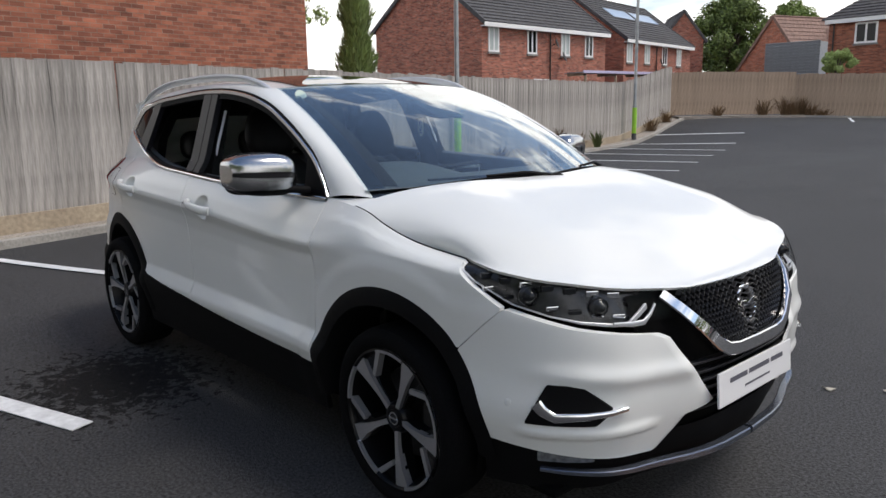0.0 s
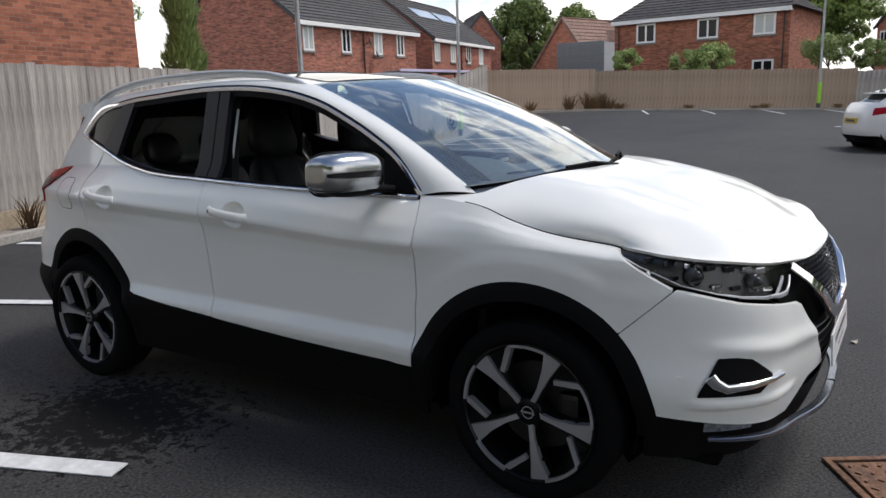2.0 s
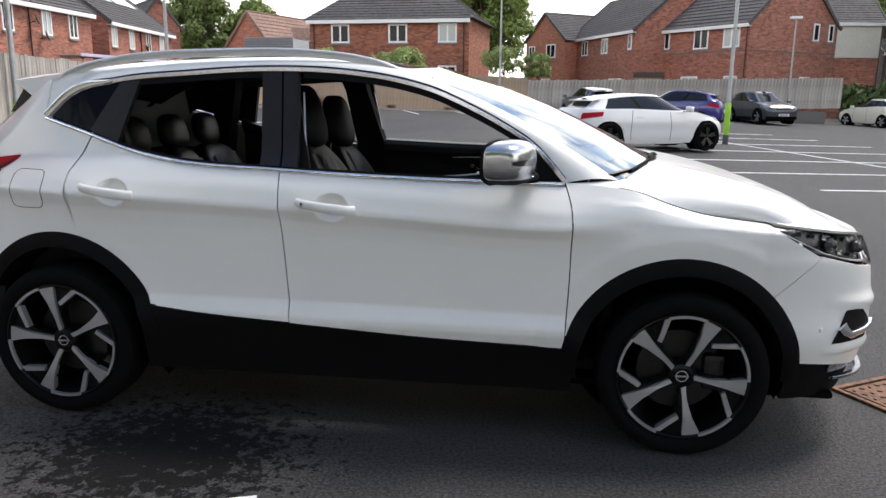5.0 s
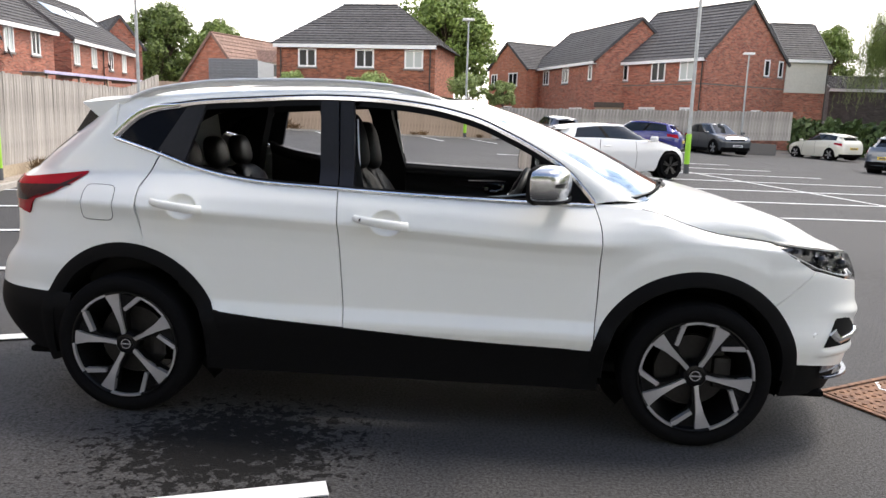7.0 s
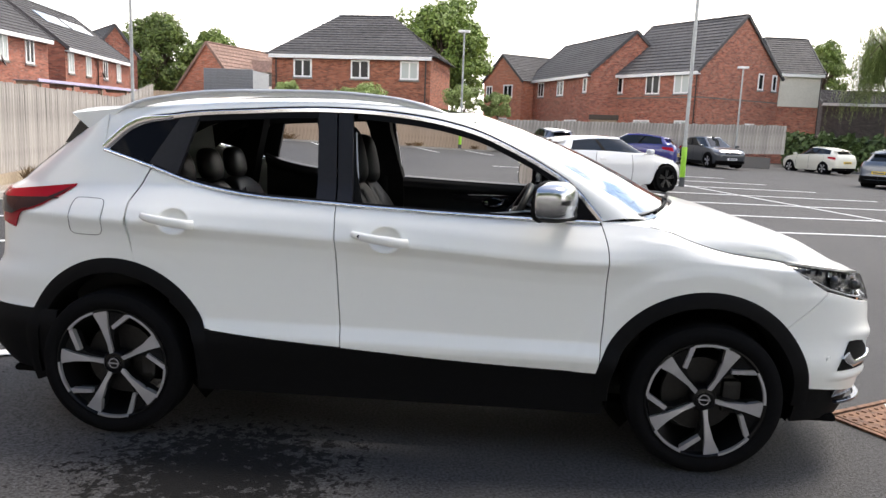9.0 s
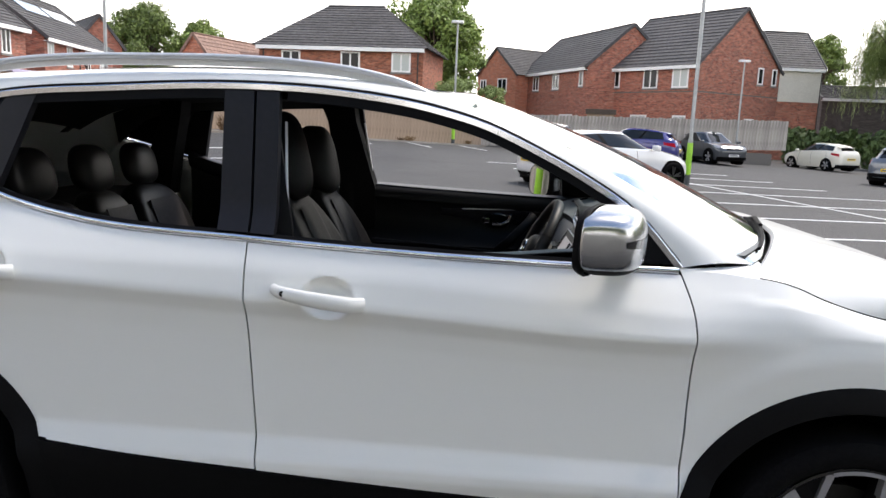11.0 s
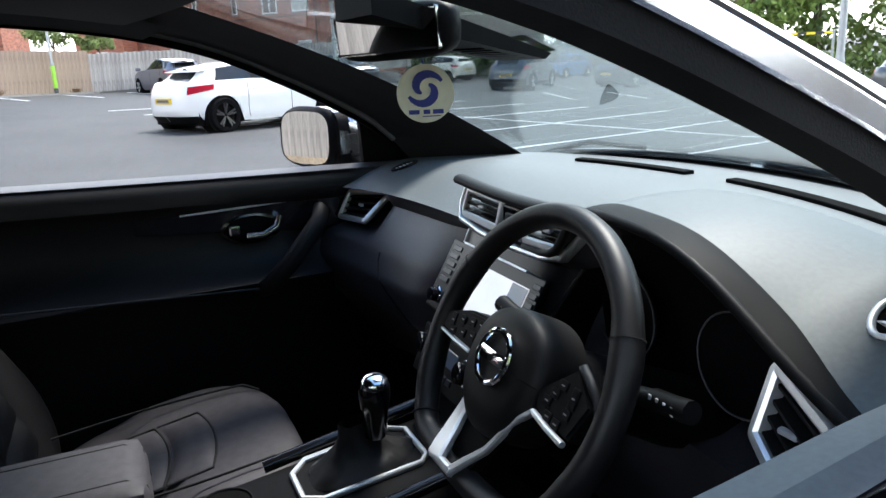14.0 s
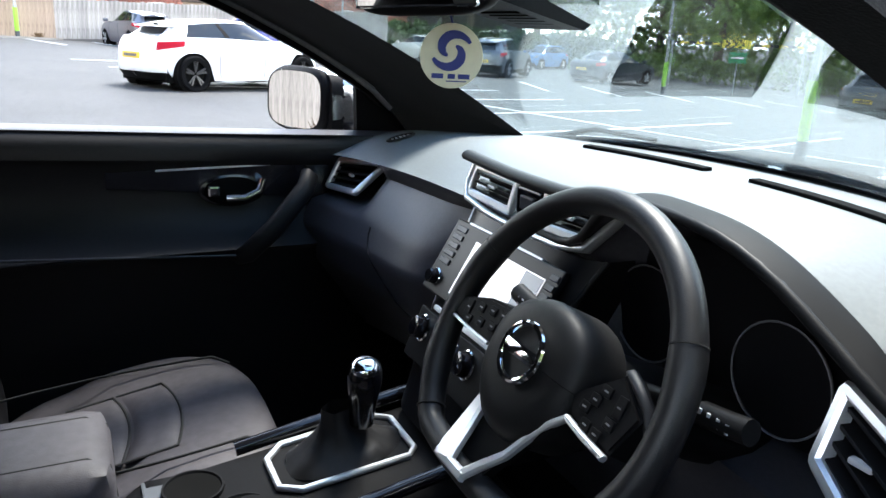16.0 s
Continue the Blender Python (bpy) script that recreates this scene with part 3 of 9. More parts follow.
sd = thing("garden_shed", "brown timber garden shed behind the grey fence", "shed", Matrix.Translation((6.65, 42.9, 0.3)) @ Matrix.Rotation(radians(-8), 4, "Z"))
part("wall", boxed(-0.78, 0.78, -0.6, 0.6, -0.6, 2.05, 0.01), FENCE_BROWN, sd)
part("roof", boxed(-0.88, 0.88, -0.72, 0.72, 2.05, 2.34, 0.02), shade("dark_shed_felt", (0.07, 0.055, 0.045), 0.9, grain=0.2, grain_size=10), sd)
SOLAR = shade("pale_solar_glass", (0.45, 0.52, 0.60), 0.05, spec=1.0)
for x0, x1 in ((2.4, 6.0), (6.6, 10.4)):
    part("solar_panel", boxed(x0, x1, -0.55, 0.55, 0.06, 0.10, 0.01, pose(0, 2.4, 6.65, 36.9, 0, 0)), SOLAR, t2)
for root, x, z in ((t1, 6.6, 3.3), (t1, 5.9, 4.0), (t2, 5.4, 3.3)):
    bm = bmesh.new()
    lathe(bm, [(0.0, 0.0), (0.15, 0.02), (0.28, 0.08), (0.28, 0.09), (0.14, 0.035), (0.0, 0.015)], 20, pose(x, -0.35, z, 70, 0, 25))
    sweep(bm, [(x, 0.0, z - 0.1), (x, -0.33, z)], oval(0.02, 0.02, 6))
    part("satellite_dish", bm, PIPE_BLACK, root, "dark satellite dish", smooth=40)
house("end_house", "blank red brick gable wall behind the fence", (-9.05, -1.6), (-11.0, 6.6), 9.0, 0.2, 8.6, 2.5, BRICK_BROWN, "along")
fh = house("far_house", "orange brick house with brown tiled roof and a white dormer", (-20.3, 56.0), (-17.6, 65.2), 7.6, 1.0, 3.1, 4.6, BRICK_ORANGE, "along", roof_mat=ROOF_BROWN, fascia=False)
dm = part("dormer", boxed(4.2, 5.6, 0.9, 3.2, 3.2, 4.7), RENDER_CREAM, fh, "white dormer window")
bm = bmesh.new()
prism(bm, [(4.0, 4.65), (5.8, 4.65), (4.9, 5.7)], 2.6, Matrix.Translation((0, 0.7, 0)))
part("dormer_roof", bm, ROOF_BROWN, dm)
part("pane", boxed(4.5, 5.3, 0.86, 0.9, 3.5, 4.5), WIN_DARK, dm)


# ---- trees ----
def tree(name, label, x, y, z, height, crown, trunk, leaf, seed, clumps=34, leaves=110, size=0.32, squash=0.8, droop=0.0):
    rnd = random.Random(seed)
    root = thing(name, label, "tree", Matrix.Translation((x, y, z)))
    bm = bmesh.new()
    top = height - crown * squash
    sweep(bm, [(0, 0, -0.5), (0.05, 0, top * 0.5), (0, 0.08, top), (0.1, 0, top + crown * 0.5)], lambda t: oval(lerp(trunk, trunk * 0.3, t), lerp(trunk, trunk * 0.3, t), 8), up=(1, 0, 0))
    centres = []
    for i in range(clumps):
        th, r = rnd.uniform(0, 2 * math.pi), crown * rnd.uniform(0.15, 1.0) ** 0.6
        ph = rnd.uniform(-0.9, 1.3)
        p = Vector((r * math.cos(th) * math.cos(ph), r * math.sin(th) * math.cos(ph), top + crown * squash * math.sin(ph) * rnd.uniform(0.6, 1.0)))
        centres.append(p)
        if i % 3 == 0:
            sweep(bm, [(0, 0, top * 0.7), tuple(p * 0.5 + Vector((0, 0, top * 0.45))), tuple(p)], lambda t: oval(trunk * lerp(0.4, 0.08, t), trunk * lerp(0.4, 0.08, t), 5), up=(0.3, 1, 0))
    part("trunk", bm, BARK, root, smooth=60)
    verts, faces = [], []
    for p in centres:
        cr = crown * rnd.uniform(0.15, 0.30)
        for k in range(leaves):
            d = Vector((rnd.gauss(0, 1), rnd.gauss(0, 1), rnd.gauss(0, 0.8))).normalized() * cr * rnd.uniform(0.55, 1.0)
            c = p + d
            if droop:
                c.z -= droop * rnd.random() ** 2 * crown
            n = (d.normalized() + Vector((rnd.uniform(-1, 1), rnd.uniform(-1, 1), rnd.uniform(-0.3, 1)))).normalized()
            a = n.orthogonal().normalized()
            a = (Matrix.Rotation(rnd.uniform(0, 6.28), 3, n) @ a)
            b = n.cross(a)
            s = size * rnd.uniform(0.5, 1.1)
            i0 = len(verts)
            verts += [c - a * s * 0.6, c + b * s * 0.35 + n * s * 0.1, c + a * s * 0.6, c - b * s * 0.35 + n * s * 0.1]
            faces.append((i0, i0 + 1, i0 + 2, i0 + 3))
    me = bpy.data.meshes.new("crown")
    me.from_pydata(verts, [], faces)
    me.materials.append(leaf)
    o = new("crown", me)
    o.parent = root
    return root


tree("broadleaf_tree", "large round broadleaf tree in full green leaf", -4.6, 58.0, 0.5, 11.4, 3.9, 0.4, LEAF, 3, 130, 240, 0.30, 1.15)
tree("broadleaf_tree", "tall dark green broadleaf trees behind the houses", -36.0, 74.0, 1.0, 10.9, 4.3, 0.5, LEAF, 4, 150, 190, 0.34, 1.1)
tree("broadleaf_tree", "small round broadleaf tree behind the roofs", -31.0, 76.0, 1.0, 9.8, 3.0, 0.4, LEAF, 14, 80, 200, 0.34, 1.1)


def willow(label, x, y, z, height, spread, leaf, seed, strands):
    """A weeping tree: arching limbs from which long leafy strands hang."""
    rnd = random.Random(seed)
    root = thing("willow_tree", label, "tree", Matrix.Translation((x, y, z)))
    bm = bmesh.new()
    sweep(bm, [(0, 0, -0.5), (0.1, 0.05, height * 0.25), (0, 0, height * 0.6)], lambda t: oval(lerp(0.32, 0.14, t), lerp(0.32, 0.14, t), 9), up=(1, 0, 0))
    verts, faces = [], []
    for i in range(26):
        th, rr, top = 2.4 * i + rnd.uniform(-0.3, 0.3), spread * rnd.uniform(0.35, 1.0), height * rnd.uniform(0.72, 1.0)
        tip = Vector((rr * math.cos(th), rr * math.sin(th), top - 0.25 * rr))
        arc = [Vector((0, 0, height * 0.45)), Vector((tip.x * 0.35, tip.y * 0.35, top * 0.92)), Vector((tip.x * 0.7, tip.y * 0.7, top)), tip]
        sweep(bm, [tuple(q) for q in arc], lambda t: oval(lerp(0.08, 0.015, t), lerp(0.08, 0.015, t), 5), up=(0.3, 1, 0.1))
        for k in range(strands):
            f = rnd.uniform(0.8, 3.0)
            m = min(int(f), 2)
            p = arc[m].lerp(arc[m + 1], f - m) + Vector((rnd.gauss(0, 0.35), rnd.gauss(0, 0.35), rnd.gauss(0, 0.2)))
            drop = rnd.uniform(0.5, 1.0) * (1.0 + 0.5 * p.z * (p.xy.length / spread))
            lean = Vector((rnd.gauss(0, 0.06), rnd.gauss(0, 0.06), 0))
            n = int(drop / 0.085)
            for q in range(n):
                c = p + lean * q * 0.1 + Vector((rnd.gauss(0, 0.05), rnd.gauss(0, 0.05), -0.085 * q))
                a = Vector((rnd.uniform(-0.7, 0.7), rnd.uniform(-0.7, 0.7), -1)).normalized()
                b = a.orthogonal().normalized()
                w = rnd.uniform(0.07, 0.13)
                i0 = len(verts)
                verts += [c - a * w, c + b * w * 0.28, c + a * w, c - b * w * 0.28]
                faces.append((i0, i0 + 1, i0 + 2, i0 + 3))
    part("trunk", bm, BARK, root, smooth=60)
    me = bpy.data.meshes.new("crown")
    me.from_pydata(verts, [], faces)
    me.materials.append(leaf)
    o = new("crown", me)
    o.parent = root


willow("pale green weeping willow with hanging branches", 25.4, 46.9, -0.2, 9.4, 3.0, LEAF_LIGHT, 5, 70)
tree("broadleaf_tree", "green tree behind the white-fronted house", 27.8, 64.0, -0.2, 10.3, 2.3, 0.3, LEAF, 6, 60, 130, 0.26, 1.3)
def conifer(name, label, x, y, z, height, radius, leaf, seed, n):
    """A narrow cone of upright sprays round a thin stem."""
    rnd = random.Random(seed)
    root = thing(name, label, "tree", Matrix.Translation((x, y, z)))
    bm = bmesh.new()
    sweep(bm, [(0, 0, -0.3), (0, 0, height * 0.5), (0.02, 0, height * 0.95)], lambda t: oval(lerp(0.08, 0.01, t), lerp(0.08, 0.01, t), 6), up=(1, 0, 0))
    part("trunk", bm, BARK, root)
    verts, faces = [], []
    for _ in range(n):
        h = height * rnd.random() ** 1.2
        r = radius * (1 - h / height) ** 0.6 * (0.7 + 0.3 * noise.noise((h * 2.3, seed, 0.5))) * rnd.uniform(0.6, 1.05)
        a = rnd.uniform(0, 6.283)
        c = Vector((r * math.cos(a), r * math.sin(a), h))
        up = Vector((0.5 * math.cos(a) + rnd.uniform(-0.4, 0.4), 0.5 * math.sin(a) + rnd.uniform(-0.4, 0.4), 1.0)).normalized()
        side = up.cross(Vector((math.cos(a + rnd.uniform(-1, 1)), math.sin(a), 0.1))).normalized()
        k = rnd.uniform(0.08, 0.17)
        i0 = len(verts)
        verts += [c - side * k * 0.22, c + side * k * 0.22, c + up * k + side * k * 0.10, c + up * k * 1.5, c + up * k - side * k * 0.10]
        faces.append((i0, i0 + 1, i0 + 2, i0 + 3, i0 + 4))
    me = bpy.data.meshes.new("crown")
    me.from_pydata(verts, [], faces)
    me.materials.append(leaf)
    o = new("crown", me)
    o.parent = root
    return root


conifer("conifer", "narrow bright green garden conifer behind the fence", -13.2, 9.5, 0.0, 5.3, 0.95, LEAF_LIGHT, 7, 9000)
tree("birch_tree", "thin pale green birch behind the fence", -17.6, 10.4, 0.0, 7.5, 1.1, 0.09, LEAF_LIGHT, 8, 26, 70, 0.12, 2.0)
for sx, sy, sh, sr, sd in ((-6.9, 36.6, 3.1, 1.3, 21), (-8.0, 37.0, 2.9, 1.1, 22), (-1.6, 36.4, 3.3, 1.1, 23), (0.2, 37.0, 2.9, 0.9, 24), (-11.4, 36.8, 3.2, 0.8, 25)):
    tree("shrub", "leafy green shrub growing over the fence", sx, sy, 0.5, sh, sr, 0.05, LEAF_LIGHT, sd, 34, 150, 0.12, 0.7)


# ---- lamp posts ----
def lamp_post(x, y, height, label, head=True, green=True):
    root = thing("lamp_post", label, "lamp post", Matrix.Translation((x, y, ground_z(x, y))), group="car park lamp posts")
    bm = bmesh.new()
    lathe(bm, [(0.07, -0.1), (0.07, 1.25), (0.066, 1.28), (0.055, 1.34), (0.052, height * 0.6), (0.04, height)], 14)
    part("pole", bm, POST_GREY, root, smooth=40)
    if green:
        bm = bmesh.new()
        lathe(bm, [(0.076, 0.28), (0.08, 0.29), (0.08, 1.16), (0.076, 1.18)], 16)
        part("band", bm, POST_GREEN, root, "lime green reflective band", smooth=40)
        bm = bmesh.new()
        lathe(bm, [(0.084, -0.05), (0.084, 0.27), (0.08, 0.28)], 16)
        part("collar", bm, shade("dark_collar", (0.05, 0.055, 0.06), 0.6), root, smooth=40)
    if head:
        bm = bmesh.new()
        box(bm, -0.3, 0.28, -0.13, 0.13, height, height + 0.12, 0.03)
        part("lantern", bm, UPVC, root, "pale street lamp head")
    return root


lamp_post(-9.2, 9.35, 6.6, "slim grey lamp post with a lime green band by the fence")
lamp_post(-12.0, 20.6, 6.6, "slim grey lamp post with a lime green band by the fence")
lamp_post(-1.65, 34.2, 5.8, "grey lamp post with a lime green band by the brown fence")
lamp_post(5.9, 18.9, 9.0, "tall grey lamp post with a lime green band between the bays")
lamp_post(13.6, 39.3, 5.4, "slim grey street lamp in front of the brick house", green=False)
lamp_post(20.6, 21.6, 8.0, "grey lamp post with a lime green band across the car park")
lamp_post(10.0, 6.8, 8.0, "tall grey lamp post with a lime green band and dark foot")

# ---- the white crossover: shape ----
def spl(*pts):
    """A smooth monotone-ish curve through (x, y) pairs."""
    xs = np.array(pts[0::2], float)
    ys = np.array(pts[1::2], float)
    h = np.diff(xs)
    d = np.diff(ys) / h
    m = np.concatenate(([d[0]], (d[:-1] * h[1:] + d[1:] * h[:-1]) / (h[:-1] + h[1:]), [d[-1]]))
    def f(x):
        x = min(max(x, xs[0]), xs[-1])
        i = min(int(np.searchsorted(xs, x, "right")) - 1, len(h) - 1)
        t = (x - xs[i]) / h[i]
        return float((1 + 2 * t) * (1 - t) ** 2 * ys[i] + t * (1 - t) ** 2 * h[i] * m[i] + t * t * (3 - 2 * t) * ys[i + 1] + t * t * (t - 1) * h[i] * m[i + 1])
    return f

z_belt = spl(-1.43, 1.30, -1.17, 1.23, -0.98, 1.172, -0.8, 1.14, -0.32, 1.11, 0.2, 1.09, 0.84, 1.075)
z_win = spl(-1.43, 1.30, -1.32, 1.40, -1.09, 1.458, -0.76, 1.49, -0.36, 1.510, -0.09, 1.50, 0.18, 1.461, 0.31, 1.425, 0.44, 1.369, 0.58, 1.298, 0.73, 1.199, 0.84, 1.078)
z_shut = spl(-2.2, 1.12, 0.6, 1.12, 0.84, 1.08, 1.0, 1.07, 1.13, 1.05, 1.22, 1.015, 1.32, 0.985, 1.65, 0.935, 1.85, 0.90, 2.2, 0.85)
SIDE_Q = (-0.6, -0.25, 0.0, 0.05, 0.15, 0.30, 0.48, 0.62, 0.72, 0.80, 0.87, 0.93, 1.0)
SIDE_Y = (0.84, 0.875, 0.916, 0.915, 0.884, 0.885, 0.885, 0.888, 0.896, 0.915, 0.884, 0.841, 0.786)
WING_Y = (0.84, 0.875, 0.912, 0.908, 0.895, 0.890, 0.893, 0.900, 0.903, 0.897, 0.881, 0.855, 0.814)
z_crease = spl(-1.6, 1.0, -1.0, 0.985, 0.0, 0.945, 0.85, 0.91, 1.2, 0.93, 2.0, 0.87)


def side(q, wing=0.0):
    """Half width over the share of height: a crisp shoulder on the doors, softer on the wing."""
    k = sum(float(np.interp(q + d, SIDE_Q, SIDE_Y)) for d in (-0.012, -0.006, 0.0, 0.006, 0.012)) / 5
    if wing <= 0:
        return k
    w = sum(float(np.interp(q + d, SIDE_Q, WING_Y)) for d in (-0.10, -0.05, 0.0, 0.05)) / 4 if q < 0.93 else float(np.interp(q, SIDE_Q, WING_Y))
    return k + (w - k) * wing


def smooth01(t):
    t = min(max(t, 0.0), 1.0)
    return t * t * (3 - 2 * t)


def body_y(x, z):
    """Half width of the body side at x and z."""
    zt = z_shut(x)
    q = (z - 0.48) / (zt - 0.48)
    qc = (z_crease(x) - 0.48) / (zt - 0.48)
    q = min(q, 1.0)
    q = q * 0.80 / qc if q < qc else 0.80 + (q - qc) * 0.20 / (1 - qc)
    y = side(q, smooth01((x - 0.80) / 0.35))
    if z > zt:
        y -= lerp(0.34, 0.245, smooth01((x + 0.3) / 0.65)) * (z - zt)
    if x > 1.0:
        y *= 1 - 0.05 * ((x - 1.0) / 0.65) ** 2
    if x < -1.0:
        k = 0.06 + 0.06 * min(max((z - 0.7) / 0.4, 0), 1)
        y *= 1 - k * ((-x - 1.0) / 0.62) ** 2
    # the flare that runs round each wheel arch
    for cx, cz, r, grow, lift in ((1.305, 0.345, 0.463, 0.125, 0.008), (-1.31, 0.36, 0.458, 0.09, 0.002)):
        y += lift * smooth01((r + grow - math.hypot(x - cx, z - cz)) / 0.06)
    return y


def surf_y(x, z):
    """Half width, carried round the front corner."""
    return body_y(x, z) if x <= NX else -nose(u_at(x, z), z)[1]

x_nose = spl(0.10, 2.03, 0.23, 2.125, 0.34, 2.17, 0.45, 2.195, 0.66, 2.20, 0.80, 2.17, 0.88, 2.125, 0.95, 2.06)
x_tail = spl(0.2, -1.87, 0.28, -2.05, 0.37, -2.14, 0.54, -2.165, 0.60, -2.16, 0.66, -2.14, 0.75, -2.075, 0.93, -2.07, 1.0, -2.07, 1.075, -2.095, 1.10, -2.07, 1.13, -2.01, 1.20, -1.915, 1.32, -1.74, 1.395, -1.615, 1.47, -1.55)
NX = 1.60

def nose(u, z):
    """The front of the car: u = 0 in the middle, 1 at the side."""
    a = x_nose(z) - NX
    th = u * math.pi / 2
    return (NX + a * max(math.cos(th), 0) ** 0.93 - 0.03 * math.exp(-((u - 0.24) / 0.13) ** 2), -body_y(NX, z) * math.sin(th) ** 0.64, z)

hood_mid = spl(0.9, 1.165, 1.06, 1.15, 1.22, 1.14, 1.42, 1.105, 1.62, 1.055, 1.84, 0.985, 1.98, 0.93, 2.08, 0.875, 2.16, 0.82)


def u_at(x, z):
    """The u of nose() at which it reaches x."""
    a = x_nose(z) - NX
    c = min(max((x - NX) / a, 0.0), 1.0)
    return math.acos(c ** (1 / 0.93)) / (math.pi / 2)


def x_quarter(z):
    """Where the body side begins to turn round the rear corner."""
    return float(np.interp(z, (1.10, 1.29), (-1.62, -1.43)))


def tail(u, z):
    """The rear of the car: u = 0 in the middle, 1 at the side."""
    x0, th = x_quarter(z), u * math.pi / 2
    x = x0 + (x_tail(z) - x0) * max(math.cos(th), 0) ** 0.6
    w = body_y(x0, z)
    slope = (w - body_y(x0 - 0.02, z)) / 0.02 * 0.85
    return (x, -(w - slope * (x0 - x)) * math.sin(th) ** 0.45, z)


def u_arch(z):
    """How far round the rear corner reaches before it meets the wheel arch."""
    h = 0.458 ** 2 - (z - 0.36) ** 2
    x = -1.31 - math.sqrt(max(h, 0.0))
    x0 = x_quarter(z)
    if h <= 0 or x >= x0:
        return 1.0
    return math.acos(min(1.0, (x - x0) / (x_tail(z) - x0)) ** (1 / 0.6)) / (math.pi / 2)


WHEELS = ((1.323, 1.305, 0.345, 0.463), (-1.323, -1.31, 0.36, 0.458))


def arch(x, front=True):
    _, cx, cz, r = WHEELS[0 if front else 1]
    return cz + math.sqrt(max(r * r - (x - cx) ** 2, 0.0))


z_sill = spl(-0.9, 0.53, -0.69, 0.51, -0.27, 0.482, 0.23, 0.452, 0.86, 0.432)
gap_a = spl(0.40, 0.852, 0.8, 0.866, 0.99, 0.862, 1.10, 0.828)
gap_b = spl(0.40, -0.262, 1.12, -0.312)

PAINT = shade("pearl_white_paint", (0.75, 0.76, 0.74), 0.32, coat=0.6, coat_rough=0.03, grain=0.015, grain_size=900, spec=0.35)
CLAD = shade("black_textured_plastic", (0.004, 0.004, 0.0045), 0.65, grain=0.2, grain_size=200, bump=0.15, bump_size=500, spec=0.09)
GLOSS_BLACK = shade("gloss_black_trim", (0.008, 0.008, 0.009), 0.08, coat=0.5)
PILLAR_BLACK = shade("satin_black_film", (0.012, 0.012, 0.015), 0.42, grain=0.1, grain_size=60, spec=0.2)
TRIM_CHROME = shade("brushed_window_chrome", (0.80, 0.81, 0.83), 0.14, metal=1.0)
CHROME = shade("chrome", (0.82, 0.83, 0.85), 0.07, metal=1.0)
SATIN = shade("satin_silver", (0.62, 0.63, 0.65), 0.38, metal=0.45, grain=0.04, grain_size=80)
SILVER_PAINT = shade("silver_mirror_cap", (0.46, 0.47, 0.48), 0.22, metal=1.0)
RUBBER = shade("tyre_rubber", (0.0045, 0.0045, 0.005), 0.85, spec=0.06, grain=0.25, grain_size=120, bump=0.2, bump_size=200)
ALLOY = shade("machined_alloy", (0.46, 0.46, 0.48), 0.3, metal=0.7, grain=0.05, grain_size=200)
ALLOY_BLACK = shade("gloss_black_alloy", (0.004, 0.004, 0.0045), 0.3, spec=0.16)
BRAKE = shade("brake_iron", (0.012, 0.011, 0.011), 0.5, metal=0.3, grain=0.3, grain_size=50)
LIP = shade("grey_bumper_lip", (0.16, 0.18, 0.22), 0.2, metal=0.8)
GAP = shade("dark_body_cavity", (0.004, 0.004, 0.004), 0.9, spec=0.04)
GLASS = pane_glass("windscreen_glass", (0.82, 0.89, 0.90), 1.0, 1.5, power=3.6)
PRIVACY = pane_glass("privacy_glass", (0.10, 0.105, 0.11), 1.0, 1.5)
ROOF_GLASS = shade("dark_roof_glass", (0.006, 0.007, 0.009), 0.03, spec=0.8)
LENS = pane_glass("clear_lamp_lens", (0.93, 0.94, 0.95), 0.16, 1.25)
FOG = shade("clear_fog_lamp", (0.20, 0.21, 0.22), 0.12, metal=0.4, grain=0.4, grain_size=60)
LAMP_DARK = shade("dark_lamp_bowl", (0.030, 0.031, 0.034), 0.22, spec=0.6, metal=0.3, grain=0.6, grain_size=25)
GRILLE = shade("dark_grille_plastic", (0.02, 0.02, 0.022), 0.28, spec=0.4)
LAMP_BALL = shade("dark_projector_glass", (0.012, 0.013, 0.015), 0.12, spec=0.35)
QUARTER = shade("black_quarter_glass", (0.004, 0.004, 0.005), 0.03, spec=0.06)
LAMP_RED = shade("red_lamp_lens", (0.33, 0.004, 0.016), 0.2, spec=0.12)
LAMP_SMOKE = shade("smoked_lamp_lens", (0.025, 0.016, 0.018), 0.15, spec=0.15)
MIRROR = shade("mirror_silver", (0.46, 0.455, 0.46), 0.01, metal=1.0)
PLATE_WHITE = shade("white_plate", (0.75, 0.75, 0.76), 0.25)
INK = shade("grey_ink", (0.10, 0.10, 0.12), 0.5)

car = thing("crossover_car", "pearl white family crossover car with open side windows, parked on tarmac", "car")


def flip(fn, s):
    """Right-hand shapes have y < 0; s = 1 gives the left-hand twin."""
    def f(u, v):
        x, y, z = fn(u, v)
        return (x, -y if s > 0 else y, z)
    return f


def columns(x0, x1, zb, zt, off=0.0):
    def fn(u, v):
        x = lerp(x0, x1, u)
        z = lerp(zb(x), zt(x), v)
        return (x, -surf_y(x, z) - off, z)
    return fn


def slanted(xl, xr, zb, zt, off=0.0):
    def fn(u, v):
        x, z = 0.5 * (xl(0.8) + xr(0.8)), 0.8
        for _ in range(6):
            x = lerp(xl(z), xr(z), u)
            z = lerp(zb(x), zt(x), v)
        return (x, -surf_y(x, z) - off, z)
    return fn


